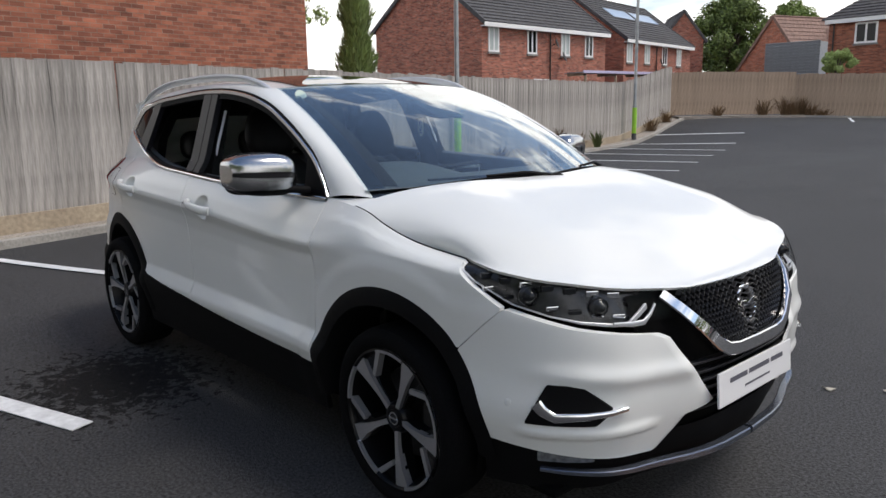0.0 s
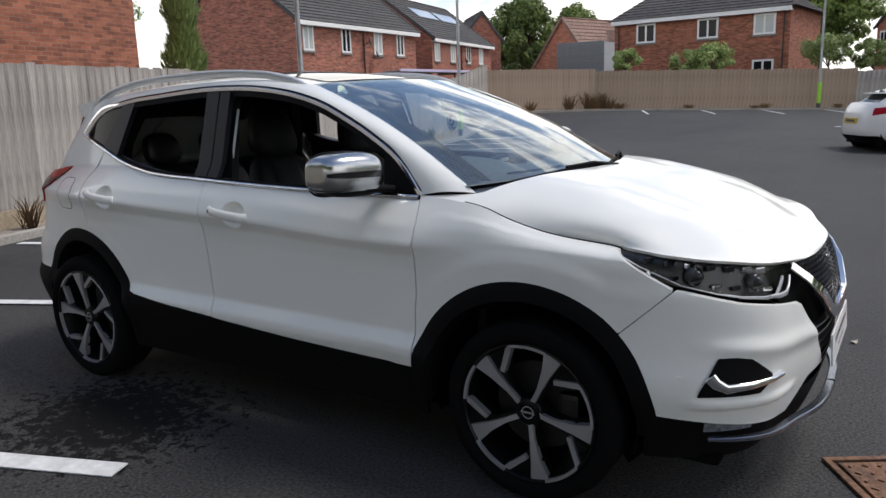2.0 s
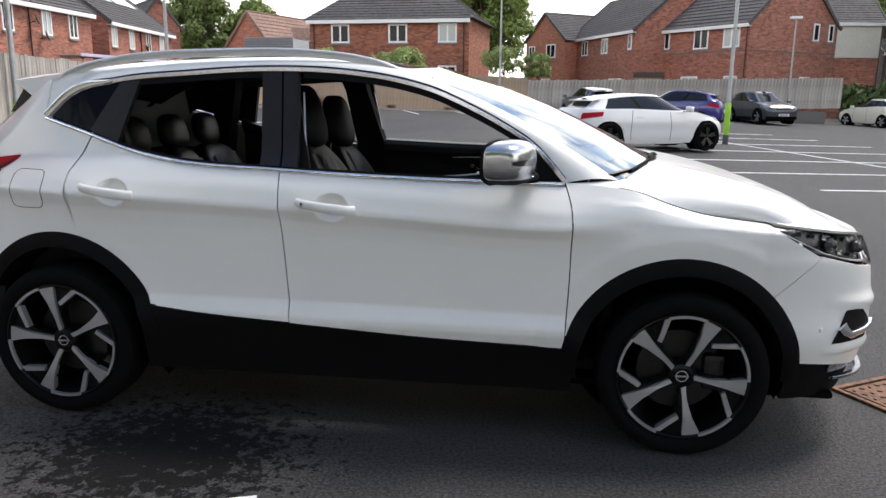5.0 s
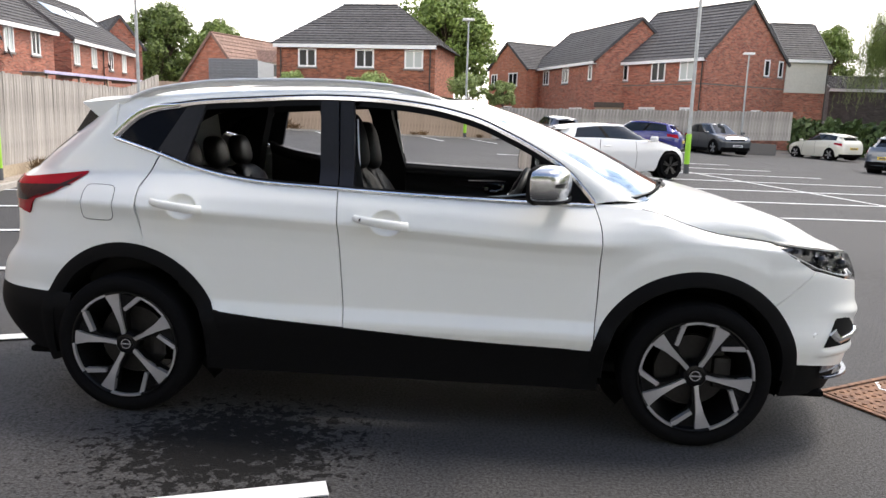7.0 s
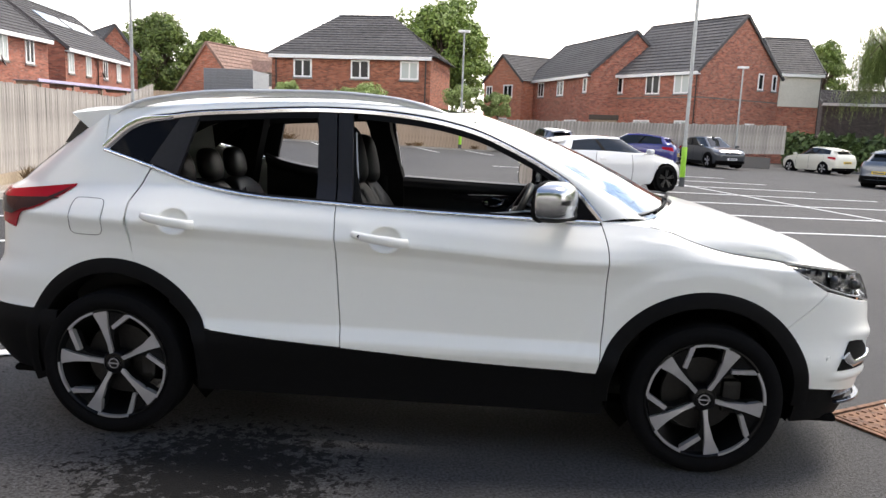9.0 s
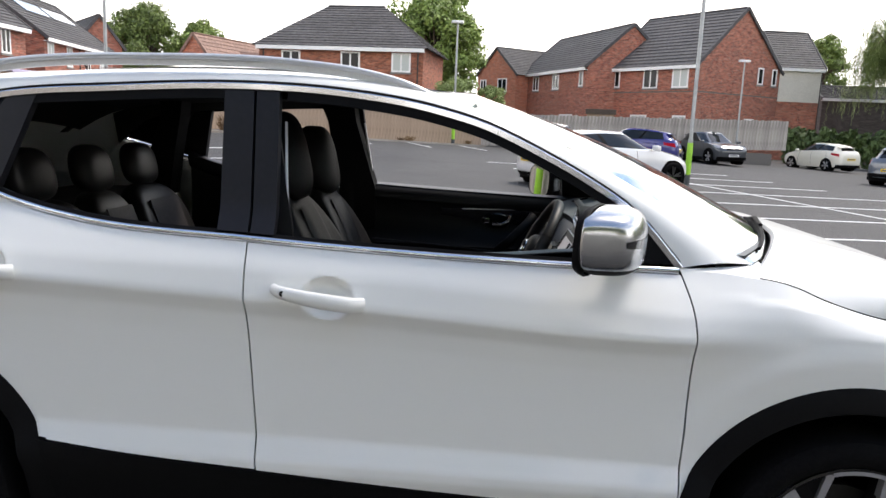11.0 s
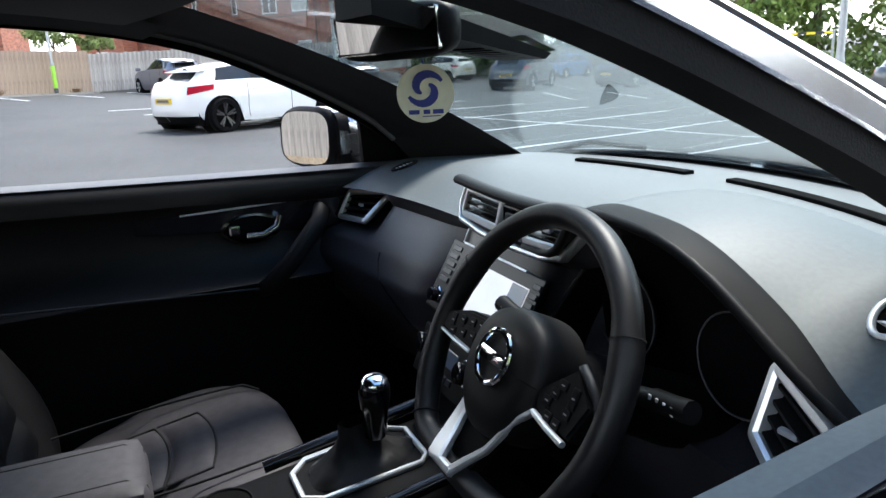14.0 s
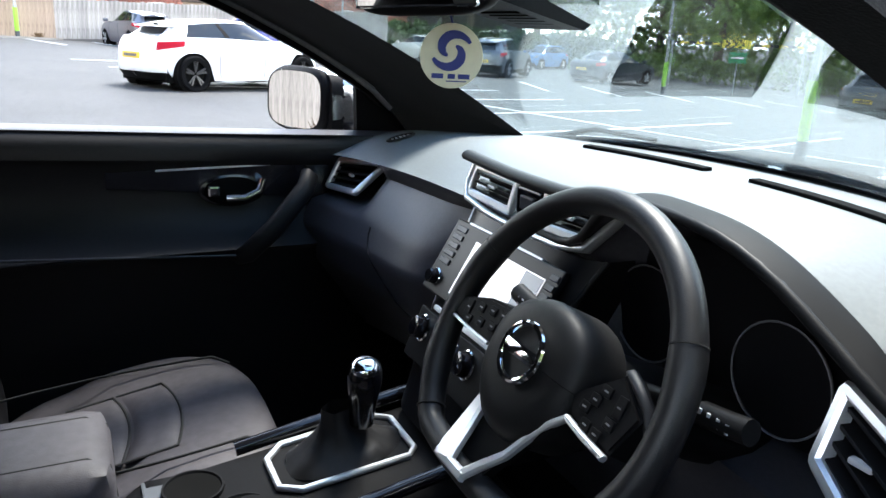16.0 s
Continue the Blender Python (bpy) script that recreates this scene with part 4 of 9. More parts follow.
def panel(name, fn, nu, nv, material, s, parent=None, label="", thick=0.022):
    """A body panel: a curved sheet with a turned-in edge."""
    bm = bmesh.new()
    grid(bm, flip(fn, s), nu, nv)
    bmesh.ops.recalc_face_normals(bm, faces=bm.faces)
    edge = [e for e in bm.edges if e.is_boundary]
    r = bmesh.ops.extrude_edge_only(bm, edges=edge)
    vs = [g for g in r["geom"] if isinstance(g, bmesh.types.BMVert)]
    c = sum((v.co for v in bm.verts), Vector()) / len(bm.verts)
    for v in vs:
        d = Vector((0.15 * (c.x - v.co.x), (-v.co.y) , 0.1 * (c.z - v.co.z)))
        v.co += d.normalized() * thick
    return part(name, bm, material, parent or car, label, smooth=35)


# ---- the white crossover: body ----
zb_reardoor = lambda x: (lerp(1.02, 0.82, min(1, (x + 1.243) / 0.03)) if x < -1.213 else max(arch(x, False), z_sill(max(x, -0.9)) - (0.0 if x > -0.9 else 1.0)) + 0.004) if x < -0.86 else z_sill(x)
zt_reardoor = lambda x: min(z_belt(x), lerp(1.09, 1.235, (x + 1.243) / 0.065)) - 0.014 if x < -1.178 else z_belt(x) - 0.014
zb_fender = lambda x: max(arch(x), 0.432) if x < 1.64 else lerp(arch(1.64), 0.818, (x - 1.64) / 0.165)
x_seam = lambda z: 1.64 + 0.165 * (z - arch(1.64)) / (0.818 - arch(1.64)) + 0.004
zt_fender = lambda x: z_shut(x) - 0.003 if x < 1.62 else lerp(z_shut(1.62) - 0.003, 0.824, ((x - 1.62) / 0.185) ** 0.9)
zb_quarter = lambda x: arch(x, False) if x > -1.66 else 0.60
zt_quarter = lambda x: z_belt(x) - 0.012 if x > -1.43 else lerp(1.293, 1.103, (-1.43 - x) / 0.19)

SCOOPS = ((-0.083, 0.966), (-1.023, 1.002))


def dished(fn):
    """Sinks the round hollows behind the door handles into a panel."""
    def f(u, v):
        x, y, z = fn(u, v)
        for cx, cz in SCOOPS:
            r = math.hypot((x - cx) / 0.072, (z - cz) / 0.058)
            if r < 1:
                y += 0.034 * (1 - r ** 4) ** 1.4
        return (x, y, z)
    return f


def rear_door_fn(u, v):
    x0 = lerp(-1.243, -0.318, u)
    z = lerp(zb_reardoor(x0), zt_reardoor(x0), v)
    x = x0 + (gap_b(z) - 0.0045 + 0.318) * u ** 6
    return (x, -body_y(x, z), z)


DOORS = {}
for s in (-1, 1):
    d = panel("front_door", dished(slanted(gap_b, gap_a, z_sill, lambda x: z_belt(x) - 0.014)), 220 if s < 0 else 80, 140 if s < 0 else 50, PAINT, s)
    DOORS["front", s] = d
    DOORS["rear", s] = panel("rear_door", dished(rear_door_fn), 180 if s < 0 else 70, 110 if s < 0 else 44, PAINT, s)
    panel("front_wing", slanted(lambda z: gap_a(z) + 0.0045, lambda z: 1.803, zb_fender, zt_fender), 72, 36, PAINT, s)
    panel("rear_quarter", columns(-1.625, -1.25, zb_quarter, zt_quarter), 34, 40, PAINT, s)
    panel("quarter_corner", columns(-1.252, -1.178, lambda x: lerp(1.09, 1.235, (x + 1.243) / 0.065) + 0.004, lambda x: max(z_belt(x) - 0.012, lerp(1.09, 1.235, (x + 1.243) / 0.065) + 0.006)), 8, 6, PAINT, s, thick=0.008)
    panel("rear_quarter_lip", columns(-1.262, -1.215, lambda x: arch(x, False), lambda x: lerp(0.98, 0.83, min(1, max(0, (x + 1.25) / 0.035)))), 6, 6, PAINT, s)
    panel("sill_cladding", columns(-0.93, 0.89, lambda x: 0.235, lambda x: max(z_sill(max(-0.9, min(x, 0.86))) - 0.004, 0.3), 0.004), 40, 8, CLAD, s)

    # wheel arch trims with a rolled inner edge
    for k, (wx, cx, cz, r) in enumerate(WHEELS):
        a0, a1 = (-4, 186) if k == 0 else (-8, 200)

        def trim(u, v, cx=cx, cz=cz, r=r, k=k, a0=a0, a1=a1):
            th = radians(lerp(a0, a1, u))
            rr = (r + 0.004, r - 0.02, r - 0.062, r - 0.066, r - 0.07)[round(v * 4)]
            x, z = cx + rr * math.cos(th), cz + rr * math.sin(th)
            xo, zo = cx + r * math.cos(th), cz + r * math.sin(th)
            if xo > NX:
                y = -nose(u_at(xo, zo), max(zo, 0.12))[1]
            elif xo < -1.62:
                y = body_y(-1.62, zo) - 0.85 * (body_y(-1.62, zo) - body_y(-1.64, zo)) / 0.02 * (-1.62 - xo)
            else:
                y = body_y(xo, max(zo, 0.25))
            y += (0.001, 0.012, 0.012, 0.004, -0.20)[round(v * 4)]
            return (x, -y, z)
        part("arch_trim", sheet(flip(trim, s), 48, 4), CLAD, car, smooth=40)
        # dark inner wing
        part("wheel_housing", sheet(flip(lambda u, v, cx=cx, cz=cz: (cx + 0.40 * math.cos(radians(lerp(-15, 195, u))), -lerp(0.83, 0.02, v), cz + 0.40 * math.sin(radians(lerp(-15, 195, u)))), s), 24, 2), GAP, car)
        part("inner_wing", sheet(flip(lambda u, v, cx=cx, cz=cz: (cx + 0.41 * v * math.cos(radians(lerp(-50, 230, u))), -0.50, cz + 0.41 * v * math.sin(radians(lerp(-50, 230, u)))), s), 24, 2), GAP, car)
    # the bumper corner round the front arch
    def bump(u, v):
        uu, z = 0.5, 0.55
        for _ in range(40):
            ul = float(np.interp(z, (0.335, 0.40, 0.45, 0.468, 0.58, 0.715), (0.25, 0.20, 0.165, 0.090, 0.150, 0.230)))
            ur = u_at(WHEELS[0][1] + math.sqrt(max(WHEELS[0][3] ** 2 - (z - WHEELS[0][2]) ** 2, 0.0)), z) if z < arch(1.64) else u_at(x_seam(z), z)
            uu = 0.5 * uu + 0.5 * lerp(ul, ur, u)
            zb = float(np.interp(uu, (0.25, 0.5, 0.715, 0.86), (0.340, 0.362, 0.388, 0.402)))
            zt = float(np.interp(uu, (0.230, 0.265, 0.55, 0.755, 0.795, 0.95), (0.715, 0.734, 0.774, 0.820, 0.822, 0.822)))
            z = 0.5 * z + 0.5 * lerp(zb, zt, v)
        x, y, z = nose(uu, z)
        # the swage above the fog lamp
        crease = 0.016 * math.exp(-((z - 0.60 - 0.05 * uu) / 0.03) ** 2) * min(1, max(0, (0.75 - uu) * 4))
        # and the ledge below it
        crease += 0.013 * smooth01((z - 0.425) / 0.012) * smooth01((0.478 - z) / 0.03) * smooth01((uu - 0.22) / 0.08) * smooth01((0.76 - uu) / 0.08)
        return (x + crease * 0.7, y - crease * 0.5, z)
    panel("bumper_corner", bump, 60, 60, PAINT, s, thick=0.03)

    for uu, zz in ((0.76, 0.535), (0.40, 0.60)):
        x, y, z = nose(uu, zz)
        bm = bmesh.new()
        lathe(bm, [(0.0, 0.003), (0.0085, 0.003), (0.0095, 0.001), (0.0115, 0.002), (0.0125, -0.002)], 18, look((x - 0.001, y * -s, z), (x - 1.0 if uu < 0.6 else x - 0.5, (y + (0.35 if uu < 0.6 else 1.0)) * -s, z)))
        part("parking_sensor", bm, PAINT, car, smooth=40)
    # headlamp: black housing, lamps, chrome light blade, clear cover
    hl_t = lambda u: float(np.interp(u, (0.180, 0.25, 0.5, 0.73, 0.985), (0.785, 0.858, 0.896, 0.919, 0.938)))
    hl_b = lambda u: float(np.interp(u, (0.180, 0.265, 0.55, 0.755, 0.985), (0.772, 0.742, 0.782, 0.829, 0.933)))

    def lamp_fn(u, v, inset=0.0, u0=0.183, u1=0.983):
        uu = lerp(u0, u1, u)
        x, y, z = nose(uu, lerp(hl_b(uu) + 0.004, hl_t(uu) - 0.004, v))
        return (x - inset * 0.8, y + inset * 0.6, z)
    hl = panel("headlamp", lambda u, v: lamp_fn(u, v, 0.05), 30, 6, LAMP_DARK, s, label="dark headlamp with projector lenses and light blade")
    part("cover", sheet(flip(lambda u, v: lamp_fn(u, v, -0.001), s), 36, 8), LENS, hl, smooth=60).visible_shadow = False
    for uu, rr in ((0.43, 0.022), (0.66, 0.024)):
        x, y, z = nose(uu, lerp(hl_b(uu), hl_t(uu), 0.5))
        bm = bmesh.new()
        lathe(bm, [(rr * 1.3, -0.02), (rr * 1.3, 0.0), (rr * 1.1, 0.003), (rr, 0.004), (rr * 0.8, 0.014), (rr * 0.4, 0.022), (0, 0.025)], 18, look((x - 0.028, (y + 0.02) * -s, z), (x - 1.5, (y + 0.55) * -s, z)))
        pj = part("projector", bm, LAMP_BALL, hl, smooth=50)
        bm = bmesh.new()
        lathe(bm, [(rr * 1.12, 0.0), (rr * 1.2, 0.006), (rr * 1.32, 0.004), (rr * 1.38, -0.01)], 20, look((x - 0.028, (y + 0.02) * -s, z), (x - 1.5, (y + 0.55) * -s, z)), cap=False)
        part("ring", bm, LAMP_DARK, pj, smooth=50)
    for k in range(7):
        uu = lerp(0.36, 0.80, k / 6)
        for f, h in ((0.80, 0.010), (0.30, 0.007)):
            x, y, z = nose(uu, lerp(hl_b(uu), hl_t(uu), f))
            part("reflector", boxed(-0.012, 0.004, -0.020, 0.020, -h, h, 0.003, Matrix.Translation((x - 0.040, (y + 0.022) * -s, z)) @ Matrix.Rotation(radians((-50 + 40 * uu) * -s), 4, "Z")), CHROME if k < 2 or (k + round(f * 10)) % 3 == 0 else LAMP_BALL, hl)
    blade = []
    for uu, f in ((0.93, 0.5), (0.86, 0.30), (0.72, 0.13), (0.6, 0.10), (0.5, 0.09), (0.40, 0.10), (0.335, 0.14), (0.29, 0.38), (0.255, 0.58)):
        x, y, z = nose(uu, lerp(hl_b(uu), hl_t(uu), f))
        blade.append((x - 0.026, (y + 0.012) * (1 if s < 0 else -1), z))
    bm = bmesh.new()
    sweep(bm, blade, lambda t: strip(0.004, 0.0014 if t < 0.5 else lerp(0.004, 0.010, (t - 0.5) * 2)))
    part("light_blade", bm, SATIN, hl, smooth=40)
    drl = []
    for uu, f in ((0.40, 0.16), (0.33, 0.17), (0.285, 0.22), (0.255, 0.40), (0.232, 0.74)):
        x, y, z = nose(uu, lerp(hl_b(uu), hl_t(uu), f))
        drl.append((x - 0.012, (y + 0.006) * (1 if s < 0 else -1), z))
    bm = bmesh.new()
    sweep(bm, drl, lambda t: strip(0.004, 0.003 + 0.006 * math.sin(math.pi * min(1, t + 0.1)), 0.6))
    part("running_light", bm, SATIN, hl, "pale boomerang-shaped running light", smooth=50)

    # fog lamp recess with its chrome blade, lower lamp
    def fog_fn(u, v):
        uu = lerp(0.425, 0.70, u)
        zt = float(np.interp(uu, (0.425, 0.53, 0.64, 0.70), (0.535, 0.605, 0.605, 0.487)))
        zb = float(np.interp(uu, (0.425, 0.47, 0.70), (0.515, 0.478, 0.478)))
        x, y, z = nose(uu, lerp(zb, zt, v))
        return (x + 0.003, y - 0.004, z)
    fg = panel("fog_recess", fog_fn, 44, 6, CLAD, s, thick=0.01)
    pts = []
    for uu, zz in ((0.665, 0.548), (0.64, 0.525), (0.60, 0.507), (0.5, 0.513), (0.42, 0.52), (0.365, 0.527)):
        x, y, z = nose(uu, zz)
        pts.append((x + 0.003, (y - 0.006) * (1 if s < 0 else -1), z))
    bm = bmesh.new()
    sweep(bm, pts, lambda t: strip(0.010, lerp(0.021, 0.006, t)))
    part("chrome_blade", bm, CHROME, fg, smooth=50)

    # black lower bumper and lip
    def low_fn(u, v):
        uu = lerp(0.0, 0.86, u)
        z = lerp(0.235, 0.405 if uu > 0.28 else 0.40, v)
        x, y, z = nose(uu, z)
        return (x - 0.012, y + 0.006, z)
    panel("lower_bumper", low_fn, 30, 5, CLAD, s)

    def fl_fn(u, v):
        uu = lerp(0.47, 0.66, u)
        x, y, z = nose(uu, lerp(0.345, 0.385, v))
        return (x - 0.004, y - 0.002, z)
    panel("fog_lamp", fl_fn, 8, 3, FOG, s, label="small chrome-lined fog lamp", thick=0.01)
    bm = bmesh.new()
    pts = []
    for i in range(15):
        uu = lerp(0.66, 0.0, i / 14)
        x, y, z = nose(uu, lerp(0.325, 0.30, i / 14))
        pts.append((x + lerp(0.014, 0.042, i / 14), (y - 0.008) * (1 if s < 0 else -1), z))
    sweep(bm, pts, lambda t: strip(lerp(0.010, 0.016, t), lerp(0.006, 0.013, t)))
    part("bumper_lip", bm, LIP, car, "silver strip along the lower bumper lip", smooth=40)

    # grille shoulder: chrome V
    pts = [(0.195, 0.838), (0.165, 0.792), (0.125, 0.730), (0.085, 0.668), (0.060, 0.642), (0.035, 0.633), (0.0, 0.631)]
    bm = bmesh.new()
    line = []
    for uu, zz in pts:
        x, y, z = nose(uu, zz)
        line.append((x + (-0.022 if zz > 0.83 else -0.004 if zz > 0.76 else 0.008), y * (1 if s < 0 else -1), z))
    sweep(bm, line, lambda t: strip(lerp(0.018, 0.024, t), 0.012), up=(1, 0, 0))
    part("chrome_v", bm, CHROME, car, "chrome V-shaped grille bar", smooth=40)

    # tail
    panel("rear_bumper", lambda u, v: (lambda z: tail(u * u_arch(z), z))(lerp(lerp(0.585, 0.56, u), 0.905, v)), 36, 16, PAINT, s)
    def corner(u, v):
        z = 1.2
        for _ in range(8):
            x = tail(u, z)[0]
            z = 0.5 * z + 0.5 * lerp(0.898, float(np.interp(x, (-1.56, -1.535, -1.43), (1.388, 1.392, 1.459))), v)
        return tail(u, z)
    panel("tailgate_side", corner, 40, 44, PAINT, s)
    panel("rear_bumper_cladding", lambda u, v: tail(lerp(0.0, 1.06, u), lerp(0.26, lerp(0.582, 0.557, u), v)), 30, 12, CLAD, s)
    panel("rear_bumper_cladding", columns(-1.80, -1.60, lambda x: 0.30, lambda x: 0.557, 0.0), 8, 8, CLAD, s)

    def lamp_skin(out, low, high, u0, x1):
        """A sheet over the rear corner from u0 on the tail to x1 on the side, between two heights over x."""
        def fn(u, v):
            z = 1.05
            for _ in range(3):
                q = tail(lerp(u0, 1.0, u / 0.8), z) if u < 0.8 else (lerp(-1.62, x1, (u - 0.8) / 0.2), 0, z)
                z = lerp(float(np.interp(q[0], *low)), float(np.interp(q[0], *high)), v)
            y = q[1] if u < 0.8 else -body_y(q[0], z)
            return (q[0] - 0.5 * out, y - out, z)
        return fn
    lamp_low = ((-1.93, -1.84, -1.83, -1.80, -1.70, -1.60, -1.545), (0.938, 0.922, 0.965, 0.997, 1.030, 1.088, 1.128))
    lamp_top = ((-1.93, -1.545), (1.088, 1.135))
    tl = panel("tail_lamp", lamp_skin(0.007, lamp_low, lamp_top, 0.25, -1.55), 60, 12, LAMP_RED, s, thick=0.012, label="red tail lamp with a smoked clear band")
    part("smoked_band", sheet(flip(lamp_skin(0.010, ((-1.95, -1.86, -1.66), (0.985, 0.985, 1.066)), ((-1.93, -1.66), (1.055, 1.072)), 0.3, -1.61), s), 40, 4), LAMP_SMOKE, tl, smooth=60)
    part("dark_edge", sheet(flip(lamp_skin(0.0095, ((-1.80, -1.70, -1.60, -1.56), (1.003, 1.036, 1.093, 1.126)), ((-1.80, -1.70, -1.60, -1.56), (1.003, 1.060, 1.106, 1.128)), 0.72, -1.57), s), 30, 3), LAMP_SMOKE, tl, smooth=60)
    # fuel flap on the right only
    if s < 0:
        def flap_fn(u, v):
            a, b = 2 * u - 1, 2 * v - 1
            k = 1 / max(1e-6, (abs(a) ** 6 + abs(b) ** 6) ** (1 / 6)) * max(abs(a), abs(b)) if max(abs(a), abs(b)) > 1e-6 else 1
            x, z = -1.447 + 0.083 * a * k, 1.0 + 0.078 * b * k
            return (x, -body_y(x, z) - 0.0015, z)
        panel("fuel_flap", flap_fn, 12, 12, PAINT, s, thick=0.004)
        bm = bmesh.new()
        ring = []
        for i in range(41):
            th = 2 * math.pi * i / 40
            a, b = math.cos(th), math.sin(th)
            k = 1 / (abs(a) ** 6 + abs(b) ** 6) ** (1 / 6)
            x, z = -1.447 + 0.0855 * a * k, 1.0 + 0.0805 * b * k
            ring.append((x, -body_y(x, z) - 0.0005, z))
        sweep(bm, ring, oval(0.0013, 0.0013, 5), up=(0, 1, 0))
        part("fuel_flap_gap", bm, GAP, car)

# the grille: black opening, mesh of small bars, badge
part("grille_backing", sheet(lambda u, v: (lambda q: (q[0] - 0.035, q[1] if u > 0.5 else -q[1], q[2]))(nose(abs(2 * u - 1) * 0.30, lerp(0.34, 0.845, v))), 30, 12), GAP, car)
for row in range(12):
    z = 0.655 + row * 0.0165
    bm = bmesh.new()
    half = lerp(0.050, 0.155, row / 11)
    pts = []
    n = 44
    for i in range(n + 1):
        uu = lerp(-half, half, i / n)
        x, y, zz = nose(abs(uu), z + (0.006 if i % 2 else -0.006))
        pts.append((x - 0.012, y if uu > 0 else -y, zz))
    sweep(bm, pts, strip(0.008, 0.0026), up=(0, 0, 1))
    part("grille_bar", bm, GRILLE, car, smooth=40)
for row in range(6):
    bm = bmesh.new()
    z = 0.45 + row * 0.032
    half = float(np.interp(z, (0.45, 0.468, 0.58, 0.61), (0.15, 0.085, 0.140, 0.155)))
    sweep(bm, [(lambda q: (q[0] - 0.022, q[1] if i > 10 else -q[1], q[2]))(nose(abs(lerp(-half, half, i / 20)), z)) for i in range(21)], strip(0.012, 0.004))
    part("grille_bar", bm, GRILLE, car, smooth=40)
bm = bmesh.new()
for r0, pr in ((0.058, 0.0095),):
    rows = [[bm.verts.new(((0.5 * pr * math.sin(b)), (r0 + pr * math.cos(b)) * math.cos(a), (r0 + pr * math.cos(b)) * math.sin(a))) for b in [2 * math.pi * j / 8 for j in range(8)]] for a in [2 * math.pi * i / 36 for i in range(36)]]
    for i in range(36):
        for j in range(8):
            bm.faces.new((rows[i][j], rows[(i + 1) % 36][j], rows[(i + 1) % 36][(j + 1) % 8], rows[i][(j + 1) % 8]))
box(bm, -0.004, 0.005, -0.073, 0.073, -0.011, 0.011, 0.003)
bmesh.ops.transform(bm, matrix=pose(2.168, 0, 0.752, 0, -14, 0), verts=bm.verts)
part("badge", bm, CHROME, car, "round chrome badge with a crossbar", smooth=40)
plate = part("plate", boxed(-0.004, 0.004, -0.262, 0.262, -0.058, 0.058, 0.003, pose(2.216, 0, 0.515, 0, -4, 0)), PLATE_WHITE, car, "white show plate with grey print")
for y0, y1, z0, z1 in ((-0.19, -0.075, 0.012, 0.028), (-0.06, 0.085, 0.012, 0.028), (0.10, 0.19, 0.012, 0.028), (-0.09, 0.09, -0.025, -0.018)):
    part("print_bar", boxed(0.0045, 0.0055, y0, y1, z0, z1, 0, pose(2.216, 0, 0.515, 0, -4, 0)), INK, plate)

# bonnet
def bonnet(u, v):
    b = 2 * v - 1
    ab = abs(b)
    rx, ry = 1.035 + 0.245 * (1 - b * b), 0.785
    uu = float(np.interp(ab, (0, 0.53, 1.0), (0.0, 0.235, 0.985)))
    fx, fy, fz = nose(uu, float(np.interp(uu, (0.0, 0.13, 0.27), (0.846, 0.849, 0.866))) if uu < 0.27 else hl_t(uu) + 0.004)
    x, y = lerp(rx, fx - 0.004, u), lerp(ry * ab, -fy, u)
    # carry the side edge along the wing
    ex, ey, _ = nose(0.985, hl_t(0.985))
    ex = lerp(1.035, ex - 0.004, u)
    y *= lerp((surf_y(ex, z_shut(ex)) - 0.004) / lerp(ry, -ey, u), 1.0, max(0.0, (u - 0.75) / 0.25) ** 2)
    zs, zc = z_shut(x) - 0.002, hood_mid(x)
    z = zs + (zc - zs) * (1 - ab ** 4.6)
    # meet the lamp tops and the grille's upper edge
    k = max(0.0, (u - 0.62) / 0.38) ** 2
    z = lerp(z, fz + 0.002, k)
    z += 0.012 * math.exp(-((ab - 0.62) / 0.10) ** 2) * (1 - u) ** 0.5 * min(1, u * 4)
    return (x, -y if b < 0 else y, z)
bm = bmesh.new()
grid(bm, bonnet, 44, 48)
edge = [e for e in bm.edges if e.is_boundary]
r = bmesh.ops.extrude_edge_only(bm, edges=edge)
for g in r["geom"]:
    if isinstance(g, bmesh.types.BMVert):
        g.co += Vector((-0.008, 0.006 if g.co.y < 0 else -0.006, -0.010))
part("bonnet", bm, PAINT, car, smooth=35)
for s in (-1, 1):
    bm = bmesh.new()
    sweep(bm, [(x, s * (surf_y(x, z_shut(x)) - 0.002), z_shut(x) - 0.0015) for x in [lerp(1.045, 1.63, i / 40) for i in range(41)]], oval(0.0022, 0.0022, 6))
    part("shut_line", bm, GAP, car)
part("engine_bay", sheet(lambda u, v: (lambda q: (q[0] * 0.985, q[1] * 0.97, q[2] - 0.03))(bonnet(u, v)), 20, 20), GAP, car)

# scuttle, windscreen, roof
def screen(u, v, off=0.0):
    b = 2 * v - 1
    lo = (1.045 + 0.24 * (1 - b * b), 0.735 * b, 1.088 + 0.026 * (1 - b * b))
    hi = (0.165 + 0.11 * (1 - b * b), 0.60 * b, 1.515 + 0.018 * (1 - b * b))
    p = mix3(lo, hi, u)
    k = 0.034 * math.sin(math.pi * u)
    return (p[0] + 0.45 * k + 0.43 * off, p[1], p[2] + 0.9 * k + 0.9 * off)
ws = part("windscreen", sheet(screen, 24, 30, 0.004), GLASS, car, "clear windscreen reflecting cloudy sky", smooth=60)
ws.visible_shadow = False
for v0, v1 in ((0.0, 0.046), (0.954, 1.0)):
    part("screen_border", sheet(lambda u, v, v0=v0, v1=v1: screen(u, lerp(v0, v1, v), -0.006), 24, 2), GLOSS_BLACK, ws)
